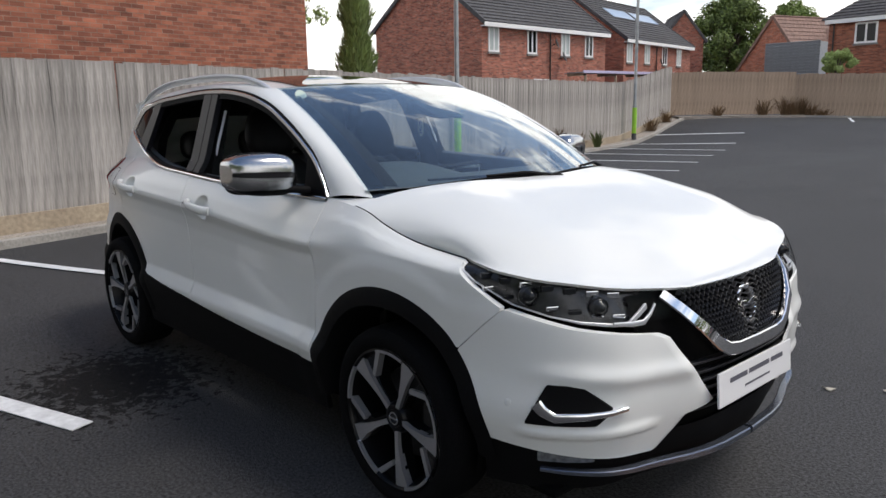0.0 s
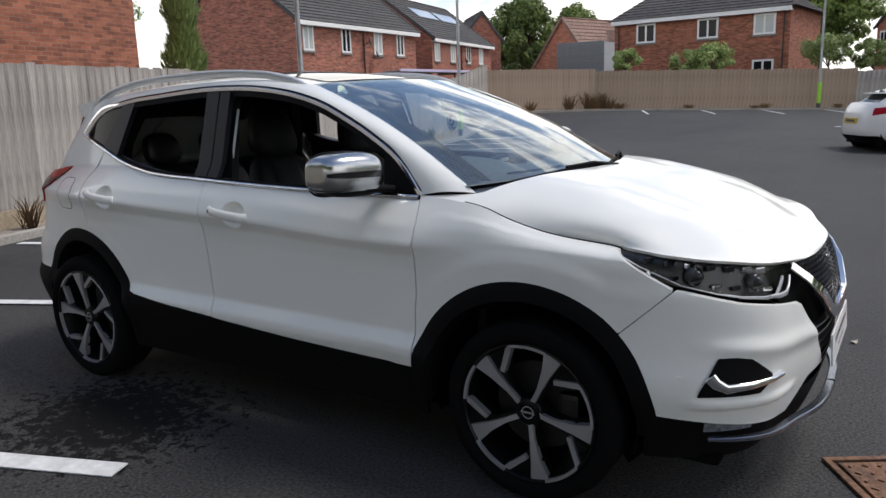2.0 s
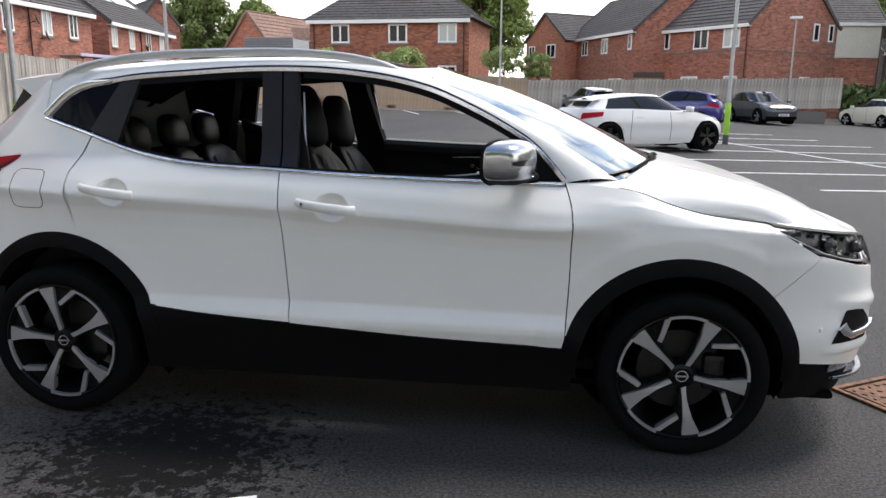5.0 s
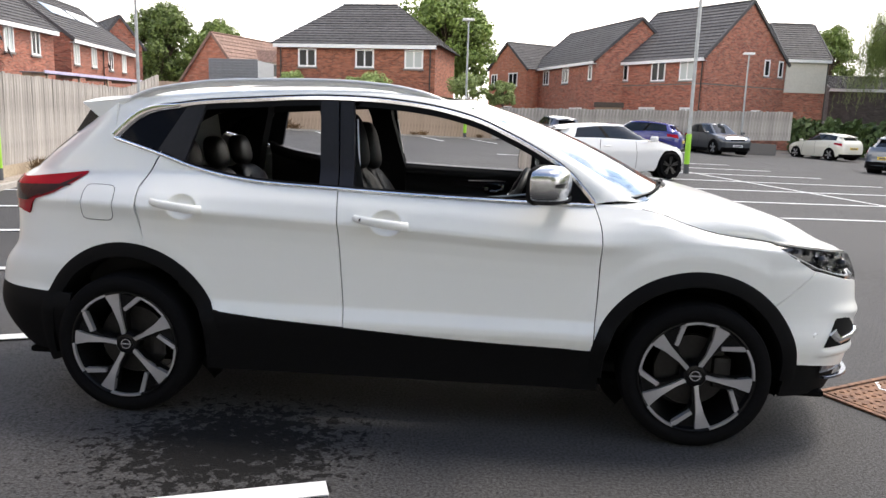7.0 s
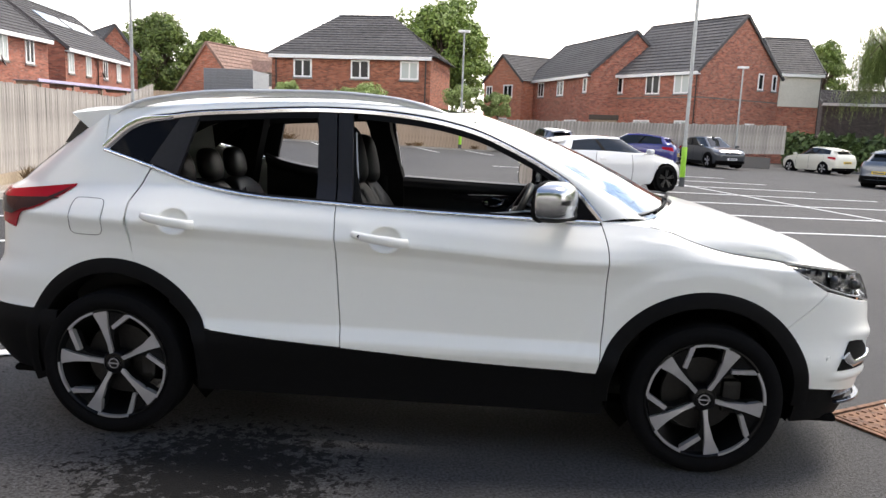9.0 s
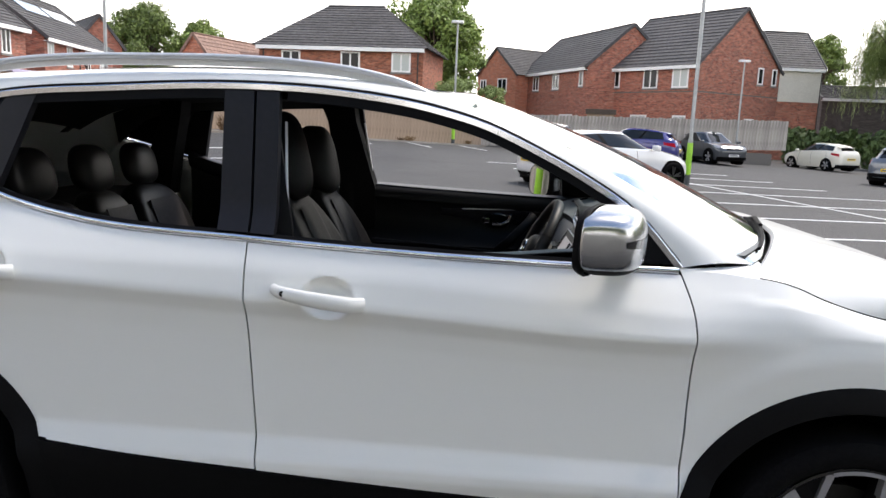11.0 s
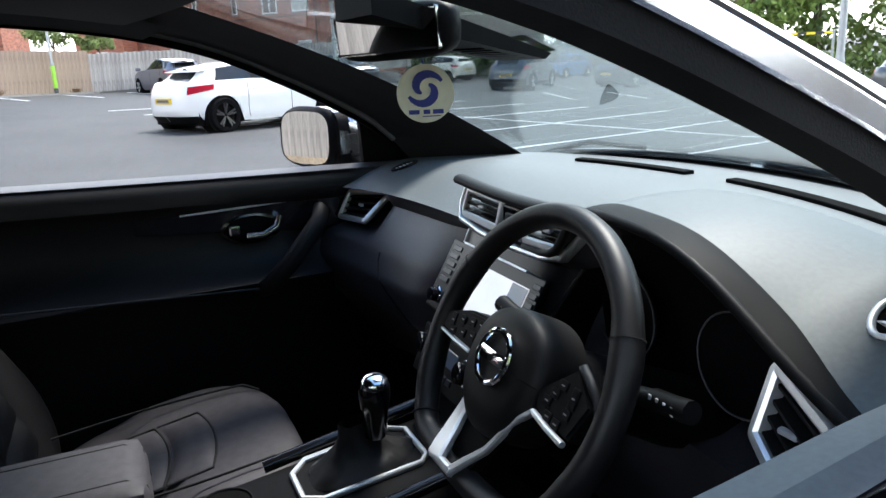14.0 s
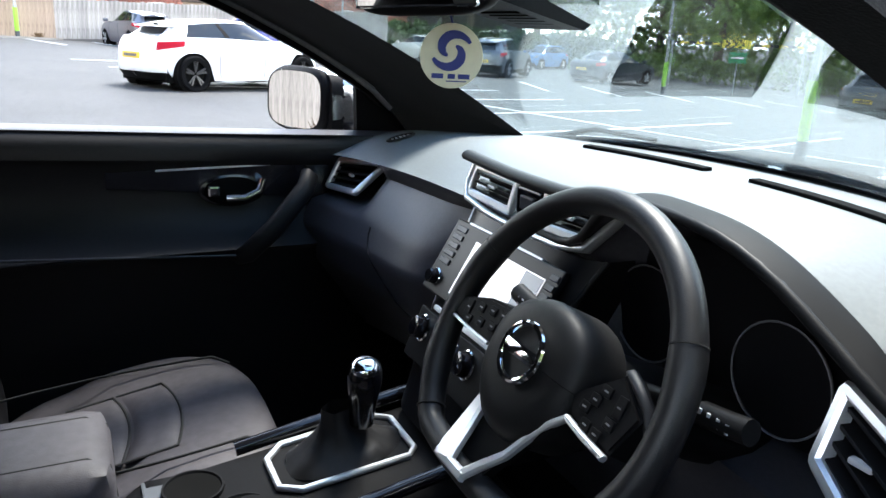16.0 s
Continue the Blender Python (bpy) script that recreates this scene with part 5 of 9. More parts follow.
part("screen_border", sheet(lambda u, v: screen(lerp(0.955, 1.0, u), v, -0.006), 2, 24), GLOSS_BLACK, ws)
part("screen_border", sheet(lambda u, v: screen(lerp(0.0, 0.05, u), v, -0.006), 2, 24), GLOSS_BLACK, ws)
part("scuttle", sheet(lambda u, v: (lambda a, c: mix3((a[0] - 0.02, a[1], a[2] - 0.012), (c[0], c[1], c[2] - 0.02), u))(screen(0.0, v), bonnet(0.0, v)), 3, 24), CLAD, car)
for y0, y1 in ((0.02, -0.60), (0.58, 0.06)):
    bm = bmesh.new()
    pts = [screen(0.022 + 0.014 * math.sin(math.pi * i / 12), 0.5 + lerp(y0, y1, i / 12) / 1.47, 0.006) for i in range(13)]
    sweep(bm, pts, lambda t: strip(0.006, lerp(0.009, 0.004, t)))
    wp = part("wiper", bm, CLAD, car, "black wiper blade at the foot of the windscreen")
    base = screen(0.0, 0.5 + (y0 + 0.06) / 1.47)
    bm = bmesh.new()
    sweep(bm, [(pts[6][0], pts[6][1], pts[6][2] + 0.012), (lerp(pts[6][0], base[0], 0.5) + 0.01, lerp(pts[6][1], base[1], 0.5), pts[6][2] + 0.016), (base[0] + 0.015, base[1], base[2] + 0.012), (base[0] + 0.02, base[1] + 0.01, base[2] - 0.02)], lambda t: oval(lerp(0.007, 0.014, t), lerp(0.005, 0.009, t), 8))
    part("wiper_arm", bm, CLAD, wp, smooth=50)

z_edge = spl(-1.56, 1.385, -1.43, 1.458, -1.35, 1.486, -1.0, 1.527, -0.5, 1.553, 0.0, 1.538, 0.165, 1.515)


def roof_fn(u, v, off=0.0):
    x, b = lerp(-1.56, 0.165 + 0.11 * (1 - (2 * v - 1) ** 2), u), 2 * v - 1
    crown = 0.045 - 0.027 * smooth01((x + 0.5) / 0.7)
    return (x, 0.60 * b, z_edge(min(x, 0.165)) + crown * (1 - b * b) + off)
part("roof", sheet(roof_fn, 36, 24, 0.01), PAINT, car, smooth=40)
part("roof_glass", sheet(lambda u, v: roof_fn(lerp(0.36, 0.995, u), lerp(0.09, 0.91, v), 0.004), 24, 20), ROOF_GLASS, car, "dark panoramic roof glass", smooth=60)


def win_line(x, off=0.0):
    z = z_win(x)
    return (x, -body_y(x, z) - off, z)


def upper_edge(t):
    """The roof edge and then the windscreen edge, from the rear forward."""
    if t < 0.62:
        x = lerp(-1.43, 0.165, t / 0.62)
        return (x, -0.60 - 0.03 * smooth01((-1.15 - x) / 0.28), z_edge(x))
    p = screen(1 - (t - 0.62) / 0.38, 0.0)
    return p


C1X = spl(0.0, -1.43, 0.08, -1.33, 0.25, -0.95, 0.62, 0.12, 0.9, 0.72, 1.0, 0.842)
for s in (-1, 1):
    def cant(u, v):
        a, b = win_line(C1X(u)), upper_edge(u)
        p = mix3(a, b, v)
        k = math.sin(math.pi * v) * 0.02 * smooth01(u / 0.15)
        return (p[0], p[1] - k * 0.8, p[2] + k * 0.55)
    panel("roof_side", cant, 60, 8, PAINT, s, label="white roof side and windscreen pillar", thick=0.012)
    def base_fn(u, v):
        x = lerp(0.872, 1.12, u)
        lo = (x, -body_y(x, z_shut(x) - 0.003), z_shut(x) - 0.003)
        hi = mix3(win_line(0.842), screen(0.0, 0.0), u / 0.55) if u < 0.55 else mix3(screen(0.0, 0.0), screen(0.0, 0.035), (u - 0.55) / 0.45)
        return mix3(lo, (hi[0], hi[1] - 0.004, hi[2] - 0.002), v)
    part("wing_top", sheet(flip(base_fn, s), 14, 5), PAINT, car, smooth=60)

    # chrome window surround
    bm = bmesh.new()
    pts = [(x, y * (1 if s < 0 else -1), z) for x, y, z in (win_line(lerp(-1.428, 0.84, (i / 60)), 0.003) for i in range(61))]
    sweep(bm, pts, lambda t: [(a, b * (1 + 0.9 * smooth01((0.16 - t) / 0.1))) for a, b in strip(0.0045, 0.0095, 0.5)], up=(0, 0, 1))
    part("chrome_strip", bm, TRIM_CHROME, car, "chrome strip over the side windows", smooth=40)
    bm = bmesh.new()
    sweep(bm, [(x, y - s * 0.008, z + 0.0125) for x, y, z in pts], oval(0.0075, 0.005, 8), up=(0, 0, 1))
    part("gasket", bm, CLAD, car, smooth=40)
    bm = bmesh.new()
    pts = []
    for i in range(61):
        x = lerp(-1.428, 0.835, i / 60)
        z = z_belt(x) - 0.004
        pts.append((x, (body_y(x, z) + 0.003) * s, z))
    sweep(bm, pts, oval(0.008, 0.009, 12), up=(0, 0, 1))
    part("chrome_strip", bm, TRIM_CHROME, car, "chrome strip along the window sill", smooth=40)

    # black door frames, pillars and mirror sail
    zb_in, zt_in = (lambda x: z_belt(x) + 0.010), (lambda x: z_win(x) - 0.012)
    gb = lambda z, o: -0.312 - 0.075 * (z - 1.1) + o
    for name, f0, f1 in (("front_pillar_frame", lambda z: gb(z, 0.004), lambda z: gb(z, 0.068)), ("rear_pillar_frame", lambda z: gb(z, -0.088), lambda z: gb(z, -0.004))):
        panel(name, slanted(f0, f1, zb_in, zt_in, 0.002), 6, 14, PILLAR_BLACK, s, DOORS["front" if name[0] == "f" else "rear", s], thick=0.03)
    panel("rear_frame", slanted(lambda z: lerp(-1.195, -1.075, (z - 1.24) / 0.2), lambda z: lerp(-1.055, -0.985, (z - 1.19) / 0.25), zb_in, zt_in, 0.002), 6, 12, PILLAR_BLACK, s, DOORS["rear", s], thick=0.03)
    for x0, x1, nm in ((-1.06, -0.39, "rear"), (-0.25, 0.72, "front")):
        part("window_frame", sheet(flip(lambda u, v, x0=x0, x1=x1: (lambda x, z: (x, -body_y(x, z) + (0.0, 0.0, 0.045)[round(v * 2)], z))(lerp(x0, x1, u), z_win(lerp(x0, x1, u)) - (0.008, 0.034, 0.036)[round(v * 2)]), s), 40, 2), CLAD, DOORS[nm, s])
        part("window_seal", sheet(flip(lambda u, v, x0=x0, x1=x1: (lambda x, z: (x, -body_y(x, z) + (0.0, 0.002, 0.024)[round(v * 2)], z))(lerp(x0, x1, u), z_belt(lerp(x0, x1, u)) + (0.004, 0.012, 0.008)[round(v * 2)]), s), 40, 2), CLAD, DOORS[nm, s])
    panel("mirror_sail", slanted(lambda z: lerp(0.672, 0.655, (z - 1.08) / 0.14), lambda z: 0.82 - 0.82 * (z - 1.085), zb_in, lambda x: z_win(x) - 0.010, 0.002), 8, 8, CLAD, s, DOORS["front", s])
    part("quarter_glass", sheet(flip(slanted(lambda z: -1.412 + 0.6 * max(0, z - 1.31), lambda z: lerp(-1.195, -1.075, (z - 1.24) / 0.2), zb_in, zt_in, -0.004), s), 10, 8), QUARTER, car, "dark tinted quarter glass", smooth=60)

    # door handles: shallow scoop, bar and key cover
    for key, hx, hz in (("front", -0.105, 0.972), ("rear", -1.045, 1.008)):
        d = DOORS[key, s]
        bm = bmesh.new()
        pts = []
        for i in range(13):
            t = i / 12
            x = hx - 0.118 + 0.236 * t
            z = hz + 0.014 - 0.028 * t
            pts.append((x, s * (body_y(x, z) + 0.004 + 0.036 * math.sin(math.pi * t) ** 0.4), z))
        sweep(bm, pts, lambda t: [(a * 0.012, b * 0.021 * (0.62 + 0.38 * math.sin(math.pi * (0.35 + 0.6 * (1 - t))) ** 0.7)) for a, b in oval(1, 1, 14)], up=(0, 0, 1))
        h = part("handle", bm, PAINT, d, smooth=60)
        if key == "front" and s < 0:
            bm = bmesh.new()
            lathe(bm, [(0.008, 0.0), (0.008, 0.003), (0.005, 0.003)], 14, pose(hx - 0.085, s * (body_y(hx, hz) + 0.036), hz + 0.011, 90, 0, 0))
            part("key_hole", bm, GLOSS_BLACK, h)

    # door mirror
    part("mirror_arm", (lambda bm: (sweep(bm, [(0.70, s * 0.80, 1.10), (0.695, s * 0.86, 1.108), (0.665, s * 0.93, 1.112)], strip(0.035, 0.014, 0.6)), bm)[1])(bmesh.new()), CLAD, DOORS["front", s], smooth=50)
    def cap(u, v, grow=0.0):
        th, ph = 2 * math.pi * u, math.pi * (v - 0.5)
        c = math.copysign(abs(math.cos(th)) ** 0.62, math.cos(th))
        q = math.copysign(abs(math.sin(th)) ** 0.62, math.sin(th))
        e = math.cos(ph) ** 0.42
        y = (0.126 + grow) * math.copysign(abs(math.sin(ph)) ** 0.8, math.sin(ph))
        z = (0.084 + grow) * e * q * (1 - 0.10 * math.sin(ph)) + 0.006 * math.sin(ph)
        x = e * (c * (0.100 + grow) * (1 - 0.18 * math.sin(ph)) if c > 0 else c * 0.038) - (0.16 if c > 0 else 0.16 + 0.26 * min(1, -c * 1.6)) * y
        return (0.610 + x, s * (0.968 + y), 1.168 + z)
    bm = bmesh.new()
    grid(bm, cap, 112, 72, close_u=True)
    top = part("mirror_cap", bm, [SILVER_PAINT, CLAD], DOORS["front", s], "silver door mirror cap over a black base", smooth=60)
    for poly in top.data.polygons:
        c = poly.center
        if c.z < 1.112 or poly.normal.x < -0.7 or (poly.normal.y * s < -0.45 and c.x < 0.66):
            poly.material_index = 1
    part("indicator_band", sheet(lambda u, v: cap(lerp(-0.004, 0.010, v), lerp(0.25, 0.90, u), 0.0018), 18, 3), GLOSS_BLACK, top, smooth=60)
    bm = bmesh.new()
    def face(u, v):
        a = 2 * math.pi * u
        yy = 0.100 * v * math.copysign(abs(math.cos(a)) ** 0.55, math.cos(a))
        zz = 0.072 * v * math.copysign(abs(math.sin(a)) ** 0.55, math.sin(a))
        return (0.568 - 0.42 * yy + 0.035 * zz, s * (0.970 + yy), 1.170 + zz)
    grid(bm, face, 32, 3)
    part("mirror_glass", bm, MIRROR, top, "mirror glass", smooth=60)
    part("mirror_frame", sheet(lambda u, v: (lambda p: (p[0] - 0.003 + 0.026 * v, s * 0.970 + (p[1] - s * 0.970) * (1.02, 1.09, 1.13, 1.12)[round(v * 3)], 1.170 + (p[2] - 1.170) * (1.02, 1.12, 1.18, 1.15)[round(v * 3)]))(face(u, 1.0)), 32, 3), CLAD, top, "black mirror frame", smooth=60)

    # roof rail
    bm = bmesh.new()
    rail_z = spl(-1.38, 1.492, -1.30, 1.525, -1.11, 1.565, -0.64, 1.597, -0.23, 1.594, -0.04, 1.574, 0.10, 1.538, 0.19, 1.495)
    pts = [(lerp(-1.38, 0.19, i / 40), s * (0.622 + 0.012 * math.sin(math.pi * i / 40)), rail_z(lerp(-1.38, 0.19, i / 40)) - 0.009) for i in range(41)]
    sweep(bm, pts, lambda t: strip(0.012, 0.0078, 0.7), up=(0, 0, 1))
    part("roof_rail", bm, SATIN, car, "satin silver roof rail", smooth=50)
    bm = bmesh.new()
    sweep(bm, [(x, y - s * 0.006, z - 0.016) for x, y, z in pts[1:-1]], strip(0.005, 0.010), up=(0, 0, 1))
    part("rail_foot", bm, SATIN, car)

# rear spoiler and rear window
def spoiler_fn(u, v):
    """A wedge: root on the roof, tip, then back under to the glass."""
    b = 2 * v - 1
    k = 1 - b * b
    a = u * 4
    path = ((-1.365, 0.640, 1.486 + 0.040 * k), (-1.635 - 0.06 * k, 0.60, 1.457 + 0.045 * k), (-1.545 - 0.05 * k, 0.615, 1.388 + 0.035 * k), (-1.375, 0.640, 1.474 + 0.030 * k), (-1.365, 0.640, 1.486 + 0.040 * k))
    i = min(int(a), 3)
    x, y, z = mix3(path[i], path[i + 1], a - i)
    return (x, y * b, z)


bm = bmesh.new()
grid(bm, spoiler_fn, 16, 24)
bmesh.ops.remove_doubles(bm, verts=bm.verts, dist=0.0005)
bmesh.ops.holes_fill(bm, edges=[e for e in bm.edges if e.is_boundary], sides=0)
part("spoiler", bm, PAINT, car, "white roof spoiler over the rear window", smooth=30)
part("rear_window", sheet(lambda u, v: (lambda q: (q[0] - 0.006, q[1] if v > 0.5 else -q[1], q[2]))(tail(lerp(0.40, 0.52, u) * abs(2 * v - 1), lerp(1.14, 1.40, u))), 8, 24), QUARTER, car, "dark rear window", smooth=60)
for s in (-1, 1):
    bm = bmesh.new()
    prism(bm, [(-1.530, 1.398), (-1.61, 1.425), (-1.690, 1.315), (-1.640, 1.318)], 0.02, Matrix.Translation((0, 0.575 * s, 0)))
    part("window_fin", bm, GLOSS_BLACK, car, "black fin beside the rear window")
part("underbody", boxed(-1.9, 1.95, -0.74, 0.74, 0.215, 0.25, 0.02), GAP, car)


# ---- wheels ----
def wheel(x, s, spin):
    m = Matrix.Translation((x, s * 0.79, 0.333)) @ pose(0, 0, 0, 90, 0, 0) @ (pose(0, 0, 0, 0, 0, 0) if s < 0 else pose(0, 0, 0, 180, 0, 0))
    root = new("wheel")
    root.parent = car
    root.matrix_local = m
    bm = bmesh.new()
    lathe(bm, [(0.252, -0.105), (0.268, -0.112), (0.305, -0.110), (0.327, -0.095), (0.3345, -0.07), (0.3355, 0.0), (0.3345, 0.07), (0.327, 0.095), (0.305, 0.111), (0.288, 0.113), (0.272, 0.108), (0.260, 0.100), (0.254, 0.09), (0.252, 0.0), (0.252, -0.105)], 72, cap=False)
    part("tyre", bm, RUBBER, root, "black low-profile road tyre", smooth=30)
    bm = bmesh.new()
    lathe(bm, [(0.259, 0.104), (0.252, 0.106), (0.246, 0.098), (0.240, 0.06), (0.228, -0.02), (0.212, -0.09), (0.2, -0.09), (0.217, -0.02), (0.233, 0.06), (0.242, 0.095)], 64, cap=False)
    part("rim", bm, ALLOY_BLACK, root, smooth=40)
    bm = bmesh.new()
    lathe(bm, [(0.0, 0.0), (0.165, 0.0), (0.168, -0.008), (0.168, -0.02), (0.0, -0.02)], 40)
    part("brake_disc", bm, BRAKE, root, smooth=40)
    part("caliper", boxed(0.09, 0.172, -0.075, 0.075, -0.03, 0.035, 0.02), BRAKE, root)

    def polar(a, r, h):
        t = radians(a)
        r *= 1.06 if r > 0.1 else 1.0
        return (r * math.cos(t), r * math.sin(t), h)
    def slab(name, outline, h0, h1, material, label=""):
        bm = bmesh.new()
        top = [bm.verts.new(polar(a, r, h1 - 0.035 * max(0.0, (0.16 - r)) / 0.16 * 0.5)) for a, r in outline]
        bot = [bm.verts.new(polar(a, r * 0.99, h0)) for a, r in outline]
        bm.faces.new(top)
        bm.faces.new(bot[::-1])
        for i in range(len(top)):
            bm.faces.new((top[i], bot[i], bot[(i + 1) % len(top)], top[(i + 1) % len(top)]))
        return part(name, bm, material, root, label)
    for i in range(5):
        o = spin + i * 72
        # black arm beneath, machined blade above, rim edge and the hooked piece at its end
        slab("arm", [(o - 14, 0.045), (o - 7, 0.12), (o - 11, 0.16), (o - 29, 0.236), (o - 12, 0.238), (o + 6, 0.238), (o + 12, 0.236), (o + 8, 0.14), (o + 22, 0.045)], 0.03, 0.082, ALLOY_BLACK)
        slab("blade", [(o - 6, 0.050), (o + 17, 0.046), (o + 8, 0.10), (o + 9.5, 0.17), (o + 13, 0.238), (o + 5, 0.239), (o - 3.5, 0.238), (o - 2, 0.17), (o - 2.5, 0.10)], 0.07, 0.097, ALLOY)
        slab("rim_edge", [(o + 11 + k * 5.6, 0.2395) for k in range(7)] + [(o + 44.6 - k * 5.6, 0.2300) for k in range(7)], 0.08, 0.1085, ALLOY)
        slab("hook", [(o + 43.5, 0.2395), (o + 48, 0.232), (o + 65, 0.166), (o + 61.5, 0.153), (o + 42, 0.2325)], 0.07, 0.096, ALLOY)
    bm = bmesh.new()
    lathe(bm, [(0.060, 0.03), (0.058, 0.07), (0.048, 0.083), (0.034, 0.086), (0.031, 0.082), (0.0, 0.084)], 28)
    part("hub", bm, ALLOY_BLACK, root, smooth=40)
    bm = bmesh.new()
    lathe(bm, [(0.019, 0.084), (0.019, 0.0875), (0.0245, 0.0875), (0.0245, 0.084)], 24, cap=False)
    box(bm, -0.027, 0.027, -0.004, 0.004, 0.084, 0.088)
    part("hub_badge", bm, CHROME, root, smooth=40)
    return root


wheel(1.323, -1, 61)
wheel(-1.323, -1, 98)
wheel(1.323, 1, 20)
wheel(-1.323, 1, 50)

# ---- the white crossover: cabin ----
SOFT = shade("soft_black_plastic", (0.005, 0.005, 0.0055), 0.5, grain=0.15, grain_size=150, bump=0.05, bump_size=700, spec=0.16)
# pale teal base carries the sky caught by the dash top
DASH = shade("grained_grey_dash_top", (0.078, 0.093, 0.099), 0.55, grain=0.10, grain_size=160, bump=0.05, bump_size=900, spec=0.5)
TRIM_BLACK = shade("gloss_piano_black", (0.006, 0.006, 0.008), 0.12, spec=0.6)
CONSOLE = shade("black_console_plastic", (0.004, 0.004, 0.0045), 0.55, grain=0.15, grain_size=150, bump=0.05, bump_size=700, spec=0.07)
DOOR_SKIN = shade("dark_door_vinyl", (0.006, 0.006, 0.007), 0.5, grain=0.15, grain_size=150, bump=0.05, bump_size=700, spec=0.22)
# vinyl lifted from black so its bluish sheen lies in the base colour
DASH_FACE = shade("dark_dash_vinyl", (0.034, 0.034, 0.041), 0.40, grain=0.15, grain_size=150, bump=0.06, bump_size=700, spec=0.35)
LEATHER = shade("black_leather", (0.006, 0.0058, 0.0066), 0.46, grain=0.12, grain_size=90, bump=0.07, bump_size=600, spec=0.35)
# seat-back leather, its near-black colour carrying the shade the backs sit in
SEAT_SHADED = shade("shaded_seat_leather", (0.005, 0.0048, 0.0055), 0.55, grain=0.12, grain_size=90, bump=0.07, bump_size=600, spec=0.17)
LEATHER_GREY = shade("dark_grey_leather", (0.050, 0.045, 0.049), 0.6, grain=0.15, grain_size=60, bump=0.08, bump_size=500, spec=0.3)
SEAL = shade("grey_door_seal", (0.055, 0.052, 0.052), 0.6, grain=0.1, grain_size=60)
SEAM = shade("dark_stitching", (0.006, 0.006, 0.006), 0.9)
PILLAR_GREY = shade("grey_pillar_cloth", (0.10, 0.097, 0.097), 0.9, grain=0.15, grain_size=200)
CLOTH = shade("black_headlining", (0.010, 0.010, 0.010), 0.95, grain=0.2, grain_size=200)
CARPET = shade("black_carpet", (0.005, 0.005, 0.005), 0.98, grain=0.3, grain_size=150)
LCD = shade("pale_screen", (0.62, 0.64, 0.67), 0.12, grain=0.03, grain_size=20, emit=(0.75, 0.72, 0.75, 0.14))
LCD_MAP = shade("grey_screen_side", (0.10, 0.12, 0.16), 0.12)
KEY_GREY = shade("grey_key_caps", (0.022, 0.024, 0.03), 0.35, spec=0.3)
SILVER_TRIM = shade("bright_silver_trim", (0.66, 0.68, 0.70), 0.32, metal=0.7)
DIAL = shade("dark_dial", (0.004, 0.004, 0.005), 0.35, spec=0.15)
CREAM = shade("cream_card", (0.66, 0.61, 0.42), 0.7, grain=0.05, grain_size=60)
NAVY = shade("navy_ink", (0.02, 0.03, 0.17), 0.6)
DIAL_RING = shade("pale_dial_ring", (0.16, 0.16, 0.17), 0.4, metal=0.2)
STACK_BLACK = shade("satin_black_stack", (0.005, 0.005, 0.006), 0.3, spec=0.15)
# sky sheen on the near door tops, painted as a pale blue-grey
SILL_SHEEN = shade("sky_sheen_door_top", (0.080, 0.092, 0.098), 0.45, grain=0.1, grain_size=150, spec=0.35)


def loft(name, sections, material, label="", close=True, parent=None, smooth=45):
    """A skin over rings of points, one ring a station, with its ends closed."""
    bm = bmesh.new()
    rows = [[bm.verts.new(p) for p in r] for r in sections]
    n = len(rows[0])
    for a, b in zip(rows, rows[1:]):
        for i in range(n if close else n - 1):
            bm.faces.new((a[i], a[(i + 1) % n], b[(i + 1) % n], b[i]))
    if close:
        bm.faces.new(rows[0][::-1])
        bm.faces.new(rows[-1])
    return part(name, bm, material, parent or car, label, smooth)


def rope(name, pts, a, b, material, parent=None, label="", up=(0, 0, 1), n=10):
    bm = bmesh.new()
    sweep(bm, pts, oval(a, b, n), up=up)
    return part(name, bm, material, parent or car, label, smooth=60)


